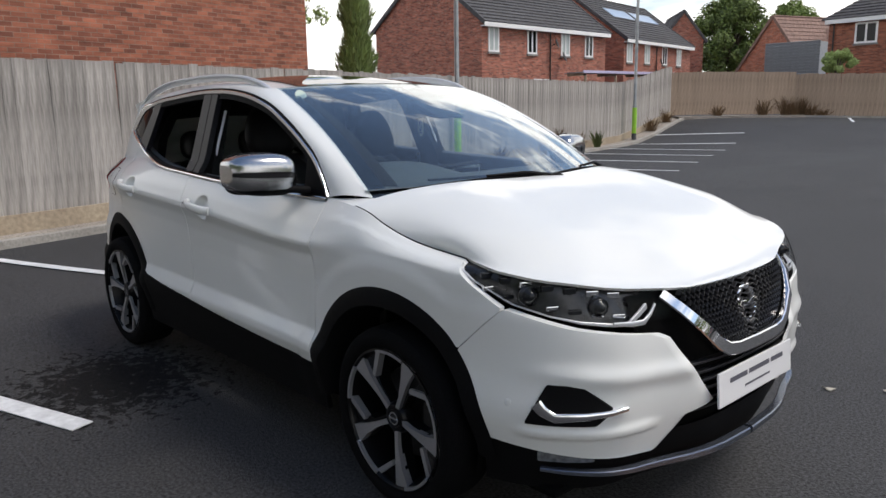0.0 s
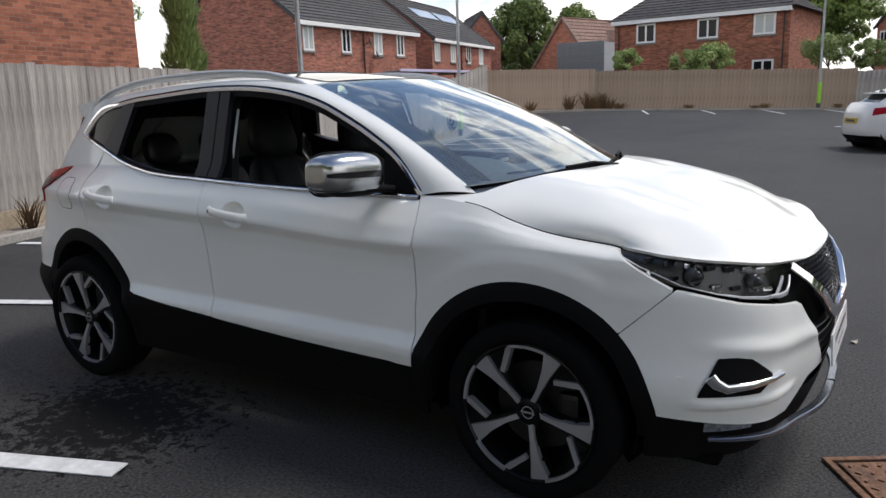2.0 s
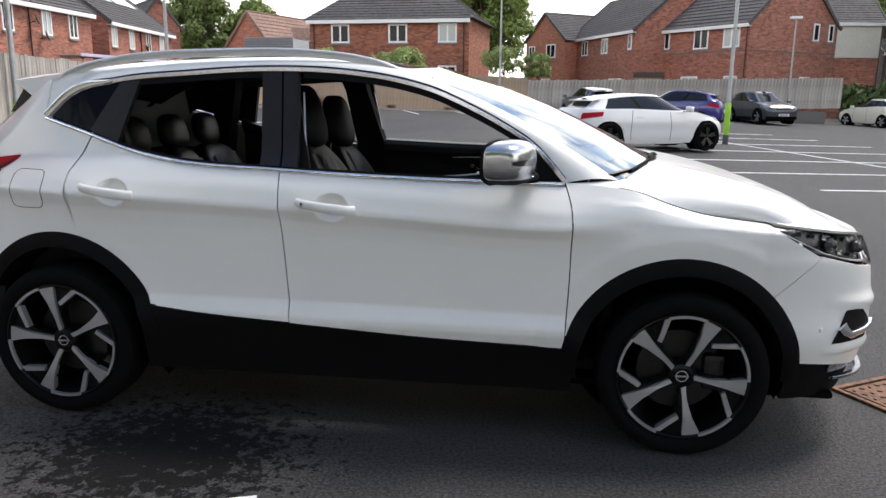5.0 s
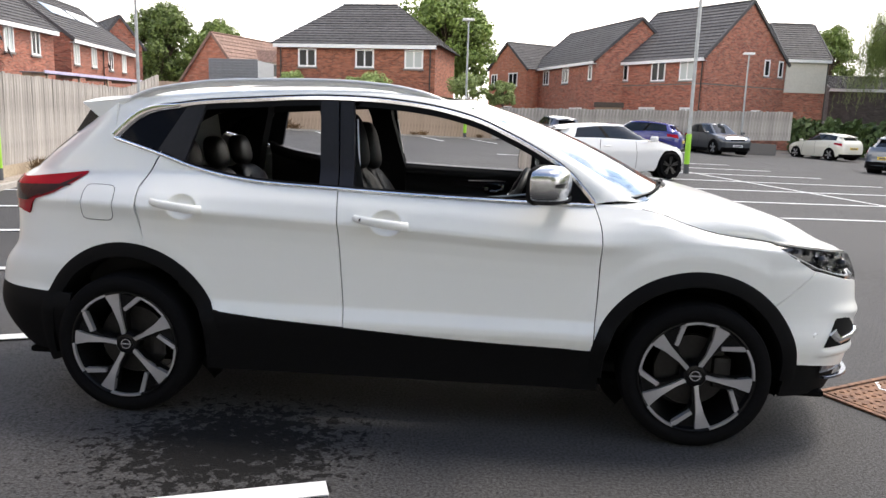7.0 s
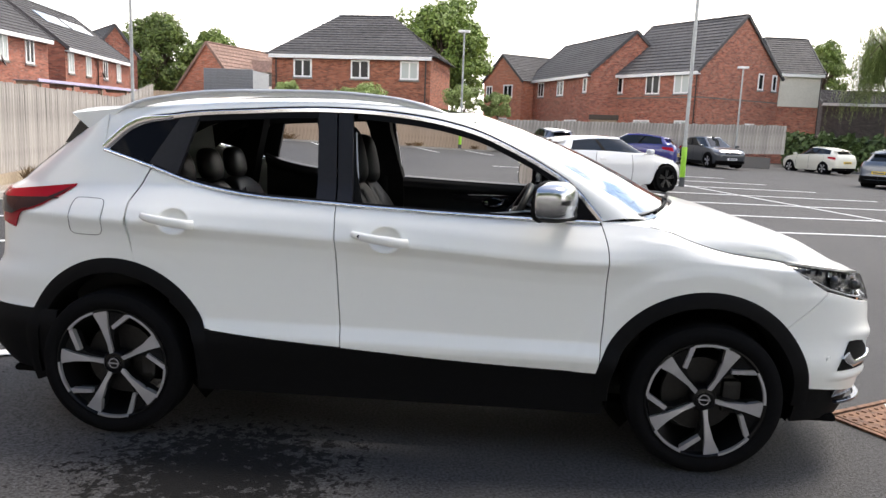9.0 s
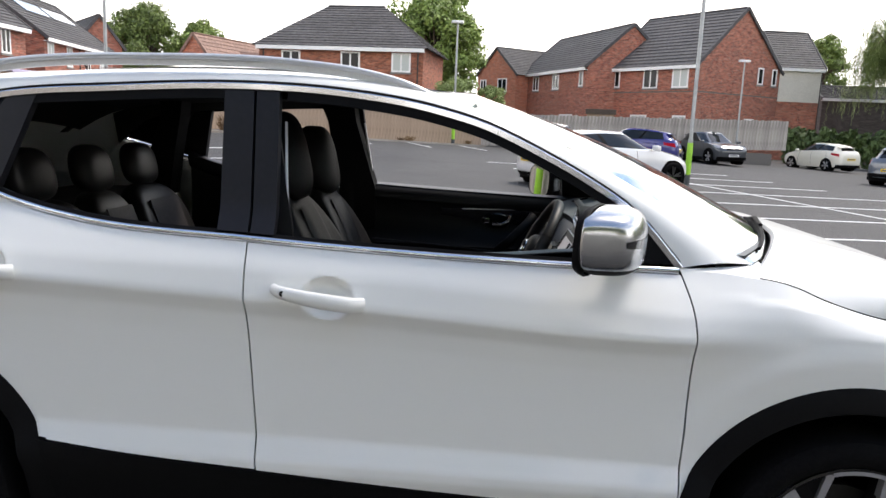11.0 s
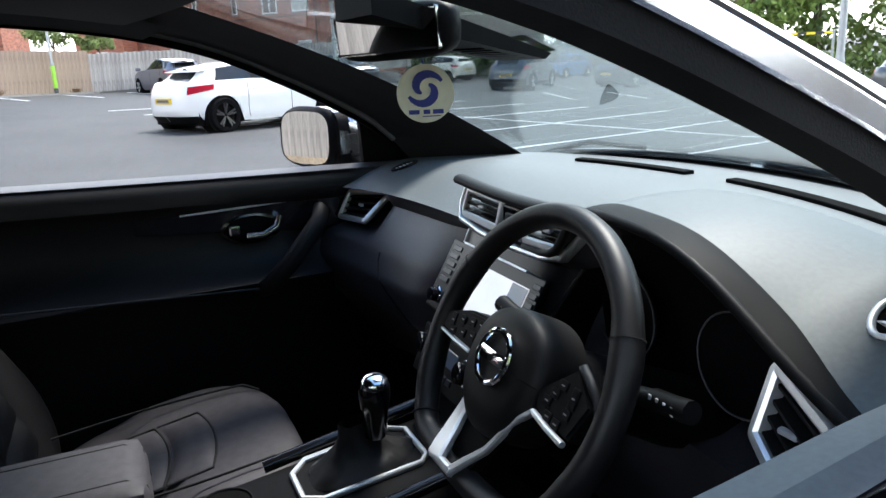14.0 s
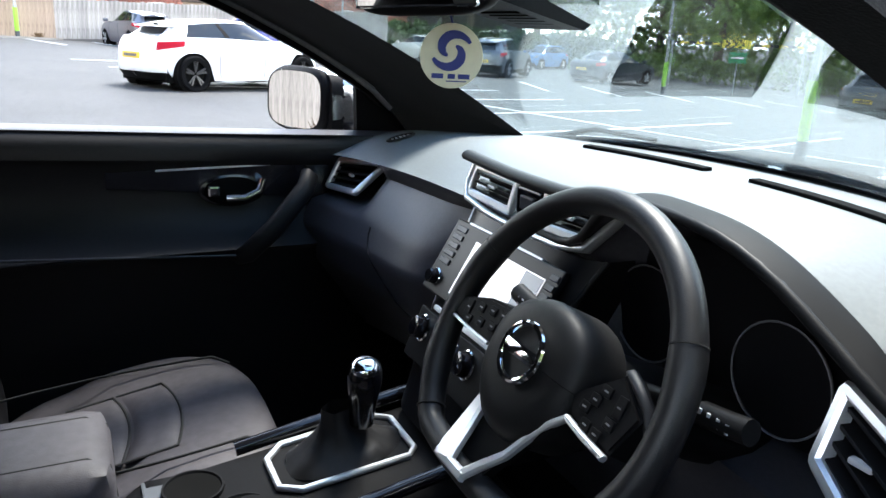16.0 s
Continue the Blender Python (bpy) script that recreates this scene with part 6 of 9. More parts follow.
# floor, bulkhead, lining
part("cabin_floor", boxed(-1.7, 1.1, -0.70, 0.70, 0.27, 0.32, 0.01), CARPET, car)
part("bulkhead", boxed(1.02, 1.06, -0.70, 0.70, 0.30, 1.02, 0.01), CARPET, car)
part("boot_trim", boxed(-1.62, -1.26, -0.66, 0.66, 0.32, 1.08, 0.03), CARPET, car)
part("headlining", sheet(lambda u, v: (lambda q: (q[0] - 0.03, q[1] * 1.0, q[2] - 0.045))(roof_fn(u, v)), 24, 16, 0.01), CLOTH, car, smooth=60)
for s in (-1, 1):
    part("cant_trim", sheet(flip(lambda u, v: (lambda a, b: (lerp(a[0], b[0], v), lerp(a[1] + 0.035, b[1] + 0.02, v), lerp(a[2] - 0.030, b[2] - 0.045, v)))(win_line(C1X(u * 0.64)), upper_edge(u * 0.64)), s), 30, 5), CLOTH, car, smooth=60)
    # inner windscreen pillar
    secs = []
    for i in range(15):
        t = i / 14
        a = Vector(win_line(lerp(0.08, 0.80, t)))
        b = Vector(screen(lerp(0.99, 0.0, t), 0.078))
        m1 = a + Vector((-0.004, 0.016, -0.008))
        m2 = b + Vector((-0.010, 0.006, -0.012))
        o = m1.lerp(m2, 0.5) + Vector((-0.004, 0.008, -0.004))
        ring = [m1, m1 + Vector((-0.002, 0.014, -0.002)), o, m2, b + Vector((-0.012, 0.012, -0.012)), a + Vector((0.01, 0.016, 0.0))]
        secs.append([(p.x, p.y * (1 if s < 0 else -1), p.z) for p in ring])
    loft("pillar_trim", secs, CLOTH)
    rope("pillar_edge", [tuple(r[1]) for r in secs[:-1]], 0.008, 0.007, PILLAR_GREY, n=8)
    rope("door_seal", [(x, y * (1 if s < 0 else -1), z) for x, y, z in [(lambda q: (q[0] - 0.004, q[1] + 0.030, q[2] - 0.004))(win_line(lerp(-0.20, 0.70, i / 30))) for i in range(31)]], 0.010, 0.008, SEAL)
    # inner centre pillar and rear pillar
    loft("centre_pillar_trim", [[(x0, s * y0, z), (x1, s * y0, z), (x1 - 0.01, s * (y0 - 0.05), z), (x0 + 0.01, s * (y0 - 0.05), z)] for x0, x1, y0, z in ((-0.40, -0.20, 0.80, 0.55), (-0.40, -0.21, 0.775, 1.12), (-0.435, -0.285, 0.665, 1.42), (-0.46, -0.29, 0.62, 1.50))], SOFT)
    loft("rear_pillar_trim", [[(x0, s * y0, z), (x1, s * y0, z), (x1 - 0.02, s * (y0 - 0.06), z), (x0, s * (y0 - 0.06), z)] for x0, x1, y0, z in ((-1.30, -1.16, 0.70, 1.05), (-1.26, -1.12, 0.67, 1.25), (-1.17, -1.06, 0.60, 1.42), (-1.16, -1.04, 0.57, 1.49))], SOFT)
    rope("window_guide", [(-0.225, s * 0.765, 1.12), (-0.243, s * 0.715, 1.26), (-0.262, s * 0.655, 1.415)], 0.004, 0.007, SATIN, up=(0, 1, 0), n=6)
    rope("seat_belt", [(-0.36, s * 0.715, 1.33), (-0.335, s * 0.722, 1.0), (-0.33, s * 0.73, 0.6)], 0.022, 0.002, SOFT, up=(0, 1, 0), n=6)

    # door linings
    for key, x0, x1 in (("front", -0.25, 0.80), ("rear", -1.12, -0.42)):
        d = DOORS[key, s]

        def lining(u, v, x0=x0, x1=x1):
            x = lerp(x0, x1, u)
            zt = z_belt(x) + (0.030 if s > 0 else -0.003) + (0.031 * smooth01((x - 0.28) / 0.35) if s < 0 else 0)
            k = round(v * 12)
            z = (zt, zt + 0.004, zt - 0.004, zt - 0.03, zt - 0.06, zt - 0.075, zt - 0.14, 0.93, 0.885, 0.865, 0.845, 0.70, 0.36)[k]
            y = (0.792, 0.768, 0.735, 0.722, 0.728, 0.748, 0.752, 0.748, 0.700, 0.672, 0.690, 0.735, 0.75)[k]
            wide = body_y(x, z_belt(x)) - 0.815
            return (x, -(y + wide * max(0, 1 - k / 4)), z)
        part("lining", sheet(flip(lining, s), 30, 12), DOOR_SKIN, d, smooth=50)
        # near side takes the pale sky-sheen colour, far side a darker one
        part("door_top_trim", sheet(flip(lambda u, v, x0=x0, x1=x1: (lambda q: (q[0], q[1] + 0.002, q[2] + 0.003))(lining(u, v * 0.17)), s), 30, 3), SILL_SHEEN if s < 0 else DASH_FACE, d, smooth=50)
        if key == "front":
            # lighter cord laid along the armrest edge to draw its highlight
            rope("arm_piping", [(lerp(-0.22, 0.37, i / 10), s * 0.674, 0.885 - 0.035 * i / 10) for i in range(11)], 0.003, 0.003, KEY_GREY, d)
            bm = bmesh.new()
            sweep(bm, [(0.535, s * 0.715, 1.020), (0.515, s * 0.680, 0.995), (0.435, s * 0.660, 0.91), (0.375, s * 0.662, 0.855), (0.360, s * 0.70, 0.84)], strip(0.022, 0.014, 0.7), up=(0, 1, 0))
            part("pull_handle", bm, DOOR_SKIN, d, smooth=50)
            bm = bmesh.new()
            sweep(bm, [(lerp(0.20, 0.62, i / 10), s * 0.748, lerp(1.035, 1.046, i / 10)) for i in range(11)], strip(0.002, 0.0022))
            part("trim_line", bm, SATIN, d)
            part("accent_panel", sheet(flip(lambda u, v: (lerp(0.10, 0.60, u), -0.751, lerp(lerp(1.0, 0.955, u), 1.034 + 0.01 * u, v)), s), 8, 2, 0.004), TRIM_BLACK, d)
            bm = bmesh.new()
            lathe(bm, [(0.030, 0.0), (0.032, 0.004), (0.028, 0.006), (0.024, 0.0)], 28, Matrix.Translation((0.362, s * 0.747, 0.985)) @ Matrix.Diagonal((2.3, 1, 1.15, 1)) @ pose(0, 0, 0, 90 if s > 0 else -90, 0, 0), cap=False)
            hb = part("handle_bowl", bm, TRIM_BLACK, d, smooth=50)
            bm = bmesh.new()
            lathe(bm, [(0.0, 0.0055), (0.027, 0.0055), (0.027, 0.0)], 28, Matrix.Translation((0.362, s * 0.747, 0.985)) @ Matrix.Diagonal((2.3, 1, 1.15, 1)) @ pose(0, 0, 0, 90 if s > 0 else -90, 0, 0))
            part("bowl", bm, GAP, hb)
            bm = bmesh.new()
            sweep(bm, [(0.425, s * 0.737, 1.006), (0.415, s * 0.727, 0.985), (0.385, s * 0.722, 0.972), (0.345, s * 0.725, 0.972)], lambda t: strip(0.008, lerp(0.026, 0.010, t), 0.7), up=(0, 1, 0))
            part("door_release", bm, CHROME, hb, "chrome door release", smooth=50)
            part("lock_lever", boxed(0.305, 0.332, -0.012, 0.012, 0.975, 1.0, 0.005, Matrix.Translation((0, s * 0.735, 0))), CHROME, hb)

# ---- dashboard ----
def binnacle(y):
    d = y + 0.365
    return math.exp(-(-d / 0.235) ** 3) if d < 0 else math.exp(-(d / 0.175) ** 4)


def dash_top(u, v):
    y = lerp(-0.735, 0.735, v)
    wrap = 0.075 * (abs(y) / 0.735) ** 3
    x0 = 0.665 - wrap - 0.035 * binnacle(y)
    x1 = screen(0.0, 0.5 + y / 1.47)[0] - 0.02
    x = lerp(x0, x1, u)
    z = 1.075 + 0.055 * math.sin(min(1, u * 2.2) * math.pi / 2) - 0.014 * max(0, u - 0.5)
    z += 0.104 * binnacle(y) * max(0, 1 - u / 0.62) ** 0.8
    z -= 0.012 * (abs(y) / 0.735) ** 4
    return (x, y, z)


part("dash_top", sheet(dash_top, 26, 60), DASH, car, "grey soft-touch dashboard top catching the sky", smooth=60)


def dash_face(u, v):
    """The dash below its top edge, from the edge (u = 0) down to the footwell."""
    y = lerp(-0.735, 0.735, v)
    x0, _, z0 = dash_top(0.0, v)
    b = math.exp(-(abs(y + 0.395) / 0.20) ** 6)
    left = 1 / (1 + math.exp(-(y - 0.22) * 30))
    zs = (z0, z0 - 0.012, lerp(1.0, 1.04, 1 - b), 0.96, 0.90, 0.82, 0.72, 0.62)
    bulge = (0.0, 0.006, 0.02, -0.045, -0.075, -0.055, 0.03, 0.10)
    other = (0.0, 0.008, 0.05, 0.03, 0.02, 0.03, 0.06, 0.10)
    k = min(int(u * 7 + 1e-6), 6)
    f = u * 7 - k
    z = lerp(zs[k], zs[k + 1], f)
    x = x0 + lerp(lerp(other[k], other[k + 1], f), lerp(bulge[k], bulge[k + 1], f), left) + 0.13 * b * (1 if 0.05 < u < 0.55 else 0.3 if u >= 0.55 else 0)
    x += 0.075 * smooth01((y - 0.53) / 0.06) * smooth01((z - 0.965) / 0.02)
    return (x, y, z)


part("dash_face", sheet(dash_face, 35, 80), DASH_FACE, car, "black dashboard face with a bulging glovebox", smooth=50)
rope("glovebox_gap", [(lambda q: (q[0] - 0.001, q[1], q[2]))(dash_face(lerp(0.45, 0.82, i / 10), 0.5 + lerp(0.32, 0.15, (i / 10) ** 1.6))) for i in range(11)], 0.0018, 0.0018, SOFT)
def dash_z(x, y):
    """Height of the dash top over a point of the plan."""
    v = 0.5 + y / 1.47
    x0, x1 = dash_top(0.0, v)[0], dash_top(1.0, v)[0]
    return dash_top((x - x0) / (x1 - x0), v)[2]


# windscreen-side slots and the two small demisters
for y0, y1 in ((0.36, 0.06), (-0.05, -0.43)):
    bm = bmesh.new()
    sweep(bm, [(lambda y: (screen(0, 0.5 + y / 1.47)[0] - 0.175, y, dash_z(screen(0, 0.5 + y / 1.47)[0] - 0.175, y) + 0.003))(lerp(y0, y1, i / 8)) for i in range(9)], strip(0.013, 0.004))
    part("demister_slot", bm, GAP, car)
for s in (-1, 1):
    c = Vector((0.735, s * 0.648, dash_z(0.735, s * 0.648)))
    size = 1.5 if s < 0 else 1.0
    ring = [(c.x + size * 0.032 * math.cos(a) * (1 + 0.2 * math.sin(a)), c.y + s * size * 0.014 * math.sin(a), dash_z(c.x + size * 0.032 * math.cos(a) * (1 + 0.2 * math.sin(a)), c.y + s * size * 0.014 * math.sin(a)) + 0.003) for a in [2 * math.pi * i / 24 for i in range(25)]]
    dv = rope("side_demister", ring, 0.004, 0.003, SATIN if s < 0 else SOFT)
    part("duct", sheet(lambda u, v: (lambda x, y: (x, y, dash_z(x, y) + 0.002))(c.x + size * 0.030 * (2 * u - 1), c.y + size * 0.012 * (2 * v - 1) * (1 - (2 * u - 1) ** 2) ** 0.5), 12, 6), GAP, dv)
    for i in range(5):
        part("vane", boxed(c.x + size * (-0.022 + i * 0.010), c.x + size * (-0.018 + i * 0.010), c.y - size * 0.011, c.y + size * 0.011, dash_z(c.x + size * (-0.02 + i * 0.010), c.y) - 0.003, dash_z(c.x + size * (-0.02 + i * 0.010), c.y) + 0.004), SATIN, dv)


def vent(name, corners, slats, label, chrome_w=0.008):
    """A framed air vent between four corners, with slats across it and a tab."""
    c = [Vector(p) for p in corners]
    mid = sum(c, Vector()) / 4
    n = (c[1] - c[0]).cross(c[3] - c[0]).normalized()
    if n.x > 0:
        n = -n
    bm = bmesh.new()
    pts = []
    for i in range(4):
        a, b, d = c[i - 1], c[i], c[(i + 1) % 4]
        for t in (0.14, 0.05):
            pts.append(b.lerp(a, t))
        pts.append(b.lerp((a + d) / 2, 0.02))
        for t in (0.05, 0.14):
            pts.append(b.lerp(d, t))
    pts.append(pts[0])
    rows = sweep(bm, [p + n * 0.008 for p in pts], strip(0.007, chrome_w, 0.5), up=n, cap=False)
    v = part(name, bm, SILVER_TRIM, car, label, smooth=40)
    bk = bmesh.new()
    bk.faces.new([bk.verts.new(p - n * 0.02) for p in c])
    part("duct", bk, GAP, v)
    for i in range(slats):
        t = (i + 0.7) / (slats + 0.4)
        a, b = c[0].lerp(c[3], t), c[1].lerp(c[2], t)
        bm = bmesh.new()
        sweep(bm, [a + n * 0.001, b + n * 0.001], strip(0.010, 0.0022), up=(0, 0, 1))
        part("slat", bm, SOFT, v)
    a = c[0].lerp(c[3], 0.5).lerp(c[1].lerp(c[2], 0.5), 0.5) + n * 0.010
    part("tab", boxed(-0.004, 0.004, -0.011, 0.011, -0.003, 0.003, 0.002, Matrix.Translation(a)), SATIN, v)
    return v


vent("side_vent", [(0.612, -0.686, 1.046), (0.652, -0.590, 1.064), (0.622, -0.594, 1.000), (0.588, -0.668, 0.974)], 4, "air vent in a bright silver frame", 0.010)
vent("side_vent", [(0.622, 0.732, 1.047), (0.684, 0.597, 1.058), (0.613, 0.602, 0.994), (0.592, 0.735, 0.986)], 4, "air vent in a bright silver frame")
vent("centre_vent", [(0.690, 0.170, 1.128), (0.684, 0.030, 1.130), (0.674, 0.034, 1.080), (0.680, 0.182, 1.082)], 3, "centre air vent in a silver frame", 0.006)
vent("centre_vent", [(0.684, -0.056, 1.130), (0.690, -0.198, 1.128), (0.680, -0.150, 1.082), (0.674, -0.060, 1.080)], 3, "centre air vent in a silver frame", 0.006)
hz = part("hazard_panel", boxed(0.668, 0.69, -0.048, 0.022, 1.082, 1.128, 0.004), TRIM_BLACK, car, "gloss black switch panel between the centre vents")
part("hazard_switch", boxed(0.664, 0.669, -0.032, 0.006, 1.094, 1.116, 0.003), KEY_GREY, hz)
bm = bmesh.new()
sweep(bm, [(0.690, 0.186, 1.136), (0.680, 0.196, 1.100), (0.668, 0.176, 1.074), (0.664, 0.09, 1.064), (0.662, -0.013, 1.062), (0.664, -0.115, 1.064), (0.668, -0.166, 1.074), (0.682, -0.206, 1.120), (0.690, -0.212, 1.136)], strip(0.005, 0.010, 0.5), up=(-1, 0, 0.25))
part("vent_surround", bm, SILVER_TRIM, car, "bright silver bar sweeping under the centre vents", smooth=50)
rope("vent_hood", [(0.676, lerp(0.20, -0.22, i / 12), 1.146 - 0.008 * math.sin(math.pi * i / 12)) for i in range(13)], 0.016, 0.010, SOFT)

# centre stack
stack_x = spl(0.74, 0.505, 0.875, 0.555, 0.956, 0.592, 1.062, 0.655)


def stack(u, v):
    z = lerp(1.062, 0.74, u)
    w = lerp(0.185, 0.13, u ** 0.8)
    a = 2 * v - 1
    return (stack_x(z) + 0.03 * abs(a) ** 6, -0.01 + w * a, z)
part("centre_console_face", sheet(stack, 14, 16), STACK_BLACK, car, "gloss black centre stack", smooth=50)
for s in (-1, 1):
    rope("stack_edge", [stack(i / 12, 0.0 if s < 0 else 1.0) for i in range(13)], 0.004, 0.004, SATIN if s > 0 else SOFT)
    part("stack_cheek", sheet(lambda u, v, s=s: (lambda q: (q[0] + 0.30 * v, q[1] + s * 0.015 * v, q[2]))(stack(u, 0.0 if s < 0 else 1.0)), 10, 3), SOFT, car, smooth=60)


def on_stack(name, y0, y1, z0, z1, material, out=0.006, label="", parent=None, bevel=0.003):
    zm = (z0 + z1) / 2
    x = stack_x(zm)
    tilt = math.degrees(math.atan2(stack_x(zm + 0.02) - stack_x(zm - 0.02), 0.04))
    m = Matrix.Translation((x, 0, (z0 + z1) / 2)) @ pose(0, 0, 0, 0, tilt, 0)
    return part(name, boxed(-out, 0.004, y0, y1, -(z1 - z0) / 2, (z1 - z0) / 2, bevel, m), material, parent or car, label)


hu = on_stack("head_unit", -0.170, 0.150, 0.918, 1.052, STACK_BLACK, 0.006, "head unit with a pale screen and knobs")
on_stack("screen", -0.140, 0.062, 0.934, 1.030, LCD, 0.0075, "pale touch screen", hu, 0.001)
on_stack("screen_side", -0.1385, -0.092, 0.936, 1.028, LCD_MAP, 0.008, "", hu, 0.0005)
for k in range(4):
    on_stack("screen_mark", -0.134, -0.098, 0.944 + k * 0.021, 0.956 + k * 0.021, KEY_GREY, 0.0083, "", hu, 0.0002)
on_stack("disc_slot", -0.11, 0.11, 1.040, 1.044, SATIN, 0.0078, "", hu, 0.0008)
for k in range(5):
    on_stack("key", 0.104, 0.136, 0.972 + k * 0.013, 0.982 + k * 0.013, KEY_GREY, 0.009, "", hu, 0.0015)
    on_stack("key", -0.166, -0.146, 0.972 + k * 0.013, 0.982 + k * 0.013, KEY_GREY, 0.009, "", hu, 0.0015)


def knob(name, y, z, r, parent, deep=0.02):
    x = stack_x(z)
    bm = bmesh.new()
    lathe(bm, [(r * 1.15, 0.0), (r * 1.15, 0.005), (r, 0.007), (r * 0.95, deep), (r * 0.8, deep + 0.002), (0, deep + 0.002)], 24, Matrix.Translation((x, y, z)) @ pose(0, 0, 0, 0, -70, 0))
    k = part(name, bm, TRIM_BLACK, parent, smooth=40)
    bm = bmesh.new()
    lathe(bm, [(r * 1.2, 0.002), (r * 1.24, 0.007), (r * 1.1, 0.009), (r * 1.05, 0.004)], 24, Matrix.Translation((x, y, z)) @ pose(0, 0, 0, 0, -70, 0), cap=False)
    part("knob_ring", bm, CHROME, k, smooth=40)
    return k


knob("volume_knob", 0.124, 0.950, 0.013, hu)
knob("tuning_knob", -0.156, 0.950, 0.011, hu)
cl = on_stack("climate_panel", -0.130, 0.128, 0.815, 0.905, SOFT, 0.004, "climate control panel with two knobs and a small display")
for y in (0.095, -0.062):
    knob("climate_knob", y, 0.872, 0.019, cl, 0.022)
on_stack("display", -0.024, 0.056, 0.858, 0.888, LCD_MAP, 0.006, "dark climate display", cl, 0.002)
for k in range(4):
    on_stack("key", 0.036 - k * 0.020, 0.052 - k * 0.020, 0.834, 0.846, KEY_GREY, 0.007, "", cl, 0.002)
on_stack("key_row", -0.10, 0.09, 0.906, 0.914, SATIN, 0.005, "thin silver bar over the climate panel", cl, 0.001)

# instruments
clu = part("dial_panel", sheet(lambda u, v: (0.765 - 0.03 * u, lerp(-0.60, -0.15, v), lerp(0.91, 1.12, u) - 0.02 * abs(2 * v - 1) ** 3 * u), 6, 16), DIAL, car, "dark instrument panel with two round dials", smooth=60)
for y in (-0.455, -0.240):
    ring = [(0.7245, y + 0.066 * math.cos(a), 1.0 + 0.066 * math.sin(a)) for a in [2 * math.pi * i / 32 for i in range(33)]]
    rope("dial_ring", ring, 0.0013, 0.0013, DIAL_RING, clu, up=(1, 0, 0), n=6)
    bm = bmesh.new()
    lathe(bm, [(0.0, 0.0), (0.060, 0.002), (0.064, 0.012)], 32, Matrix.Translation((0.738, y, 1.0)) @ pose(0, 0, 0, 0, -90, 0))
    part("dial", bm, DIAL, clu, smooth=40)
    bm = bmesh.new()
    sweep(bm, [(0.731, y, 1.0), (0.728, y - 0.035, 0.98)], strip(0.001, 0.002), up=(1, 0, 0))
    part("needle", bm, PLATE_WHITE, clu)
def hood(u, v):
    """The black brow over the dials, lying on the rear edge of the dash top."""
    y = lerp(-0.725, -0.13, v)
    w = 0.068 * smooth01((-0.13 - y) / 0.14) * lerp(1.0, 0.35, smooth01((-0.58 - y) / 0.14))
    x, y, z = dash_top(u * w, 0.5 + y / 1.47)
    return (x - 0.003 * (1 - u), y, z + 0.003 * (1 - u ** 4))
part("binnacle_hood", sheet(hood, 6, 40), CONSOLE, car, "black brow over the dials", smooth=60)
rope("binnacle_lip", [(lambda q: (q[0] - 0.002, q[1], q[2] - 0.004))(dash_top(0.0, lerp(0.012, 0.46, i / 24))) for i in range(25)], 0.007, 0.007, SOFT)
loft("column_cowl", [[(x, -0.37 + r * 1.25 * math.cos(a), z + r * 0.85 * math.sin(a)) for a in [2 * math.pi * i / 16 for i in range(16)]] for x, z, r in ((0.52, 1.0, 0.046), (0.56, 0.98, 0.052), (0.66, 0.93, 0.06), (0.80, 0.87, 0.06))], SOFT)
for s, y1 in ((-1, -0.545), (1, -0.20)):
    st = rope("stalk", [(0.56, -0.37 + s * 0.05, 1.0), (0.557, -0.37 + s * 0.10, 1.012), (0.555, y1, 1.026)], 0.010, 0.011, SOFT)
    rope("stalk_tip", [(0.555, y1 + (-s) * 0.035, 1.021), (0.555, y1, 1.026), (0.555, y1 + s * 0.02, 1.03)], 0.0125, 0.0125, SOFT, st)
    for k in range(4):
        part("mark", boxed(-0.0008, 0.0008, -0.002, 0.002, -0.005, 0.005, 0, Matrix.Translation((0.5445, y1 - s * (0.030 - 0.011 * k), 1.026))), SATIN, st)

# ---- steering wheel ----
SW = Matrix.Translation((0.462, -0.367, 1.028)) @ Matrix(((0, -math.sin(radians(27)) * -1, -math.cos(radians(27)), 0), (-1, 0, 0, 0), (0, math.cos(radians(27)), math.sin(radians(27)), 0), (0, 0, 0, 1)))
sw = new("steering_wheel")
sw.parent = car
sw.matrix_local = SW
sw["label"] = "leather steering wheel with flat bottom and silver lower spokes"


def rim_pt(a, r=0.183):
    x, y = r * math.cos(a), r * math.sin(a)
    if y < -0.135:
        y = -0.135 - (y + 0.135) * -0.25
    return (x, y, -0.004)


bm = bmesh.new()
rows = []
for i in range(72):
    a = 2 * math.pi * i / 72
    p, q = Vector(rim_pt(a)), Vector(rim_pt(a + 0.01))
    d = (q - p).normalized()
    o = Vector((d.y, -d.x, 0))
    grip = 1.0 + 0.10 * math.exp(-((math.cos(a) ** 2 - 0.85) / 0.1) ** 2)
    rows.append([bm.verts.new(p + o * 0.0155 * grip * math.cos(b) + Vector((0, 0, 0.017 * grip * math.sin(b)))) for b in [2 * math.pi * j / 12 for j in range(12)]])
for i in range(72):
    for j in range(12):
        bm.faces.new((rows[i][j], rows[i][(j + 1) % 12], rows[(i + 1) % 72][(j + 1) % 12], rows[(i + 1) % 72][j]))
part("rim", bm, LEATHER, sw, smooth=60)
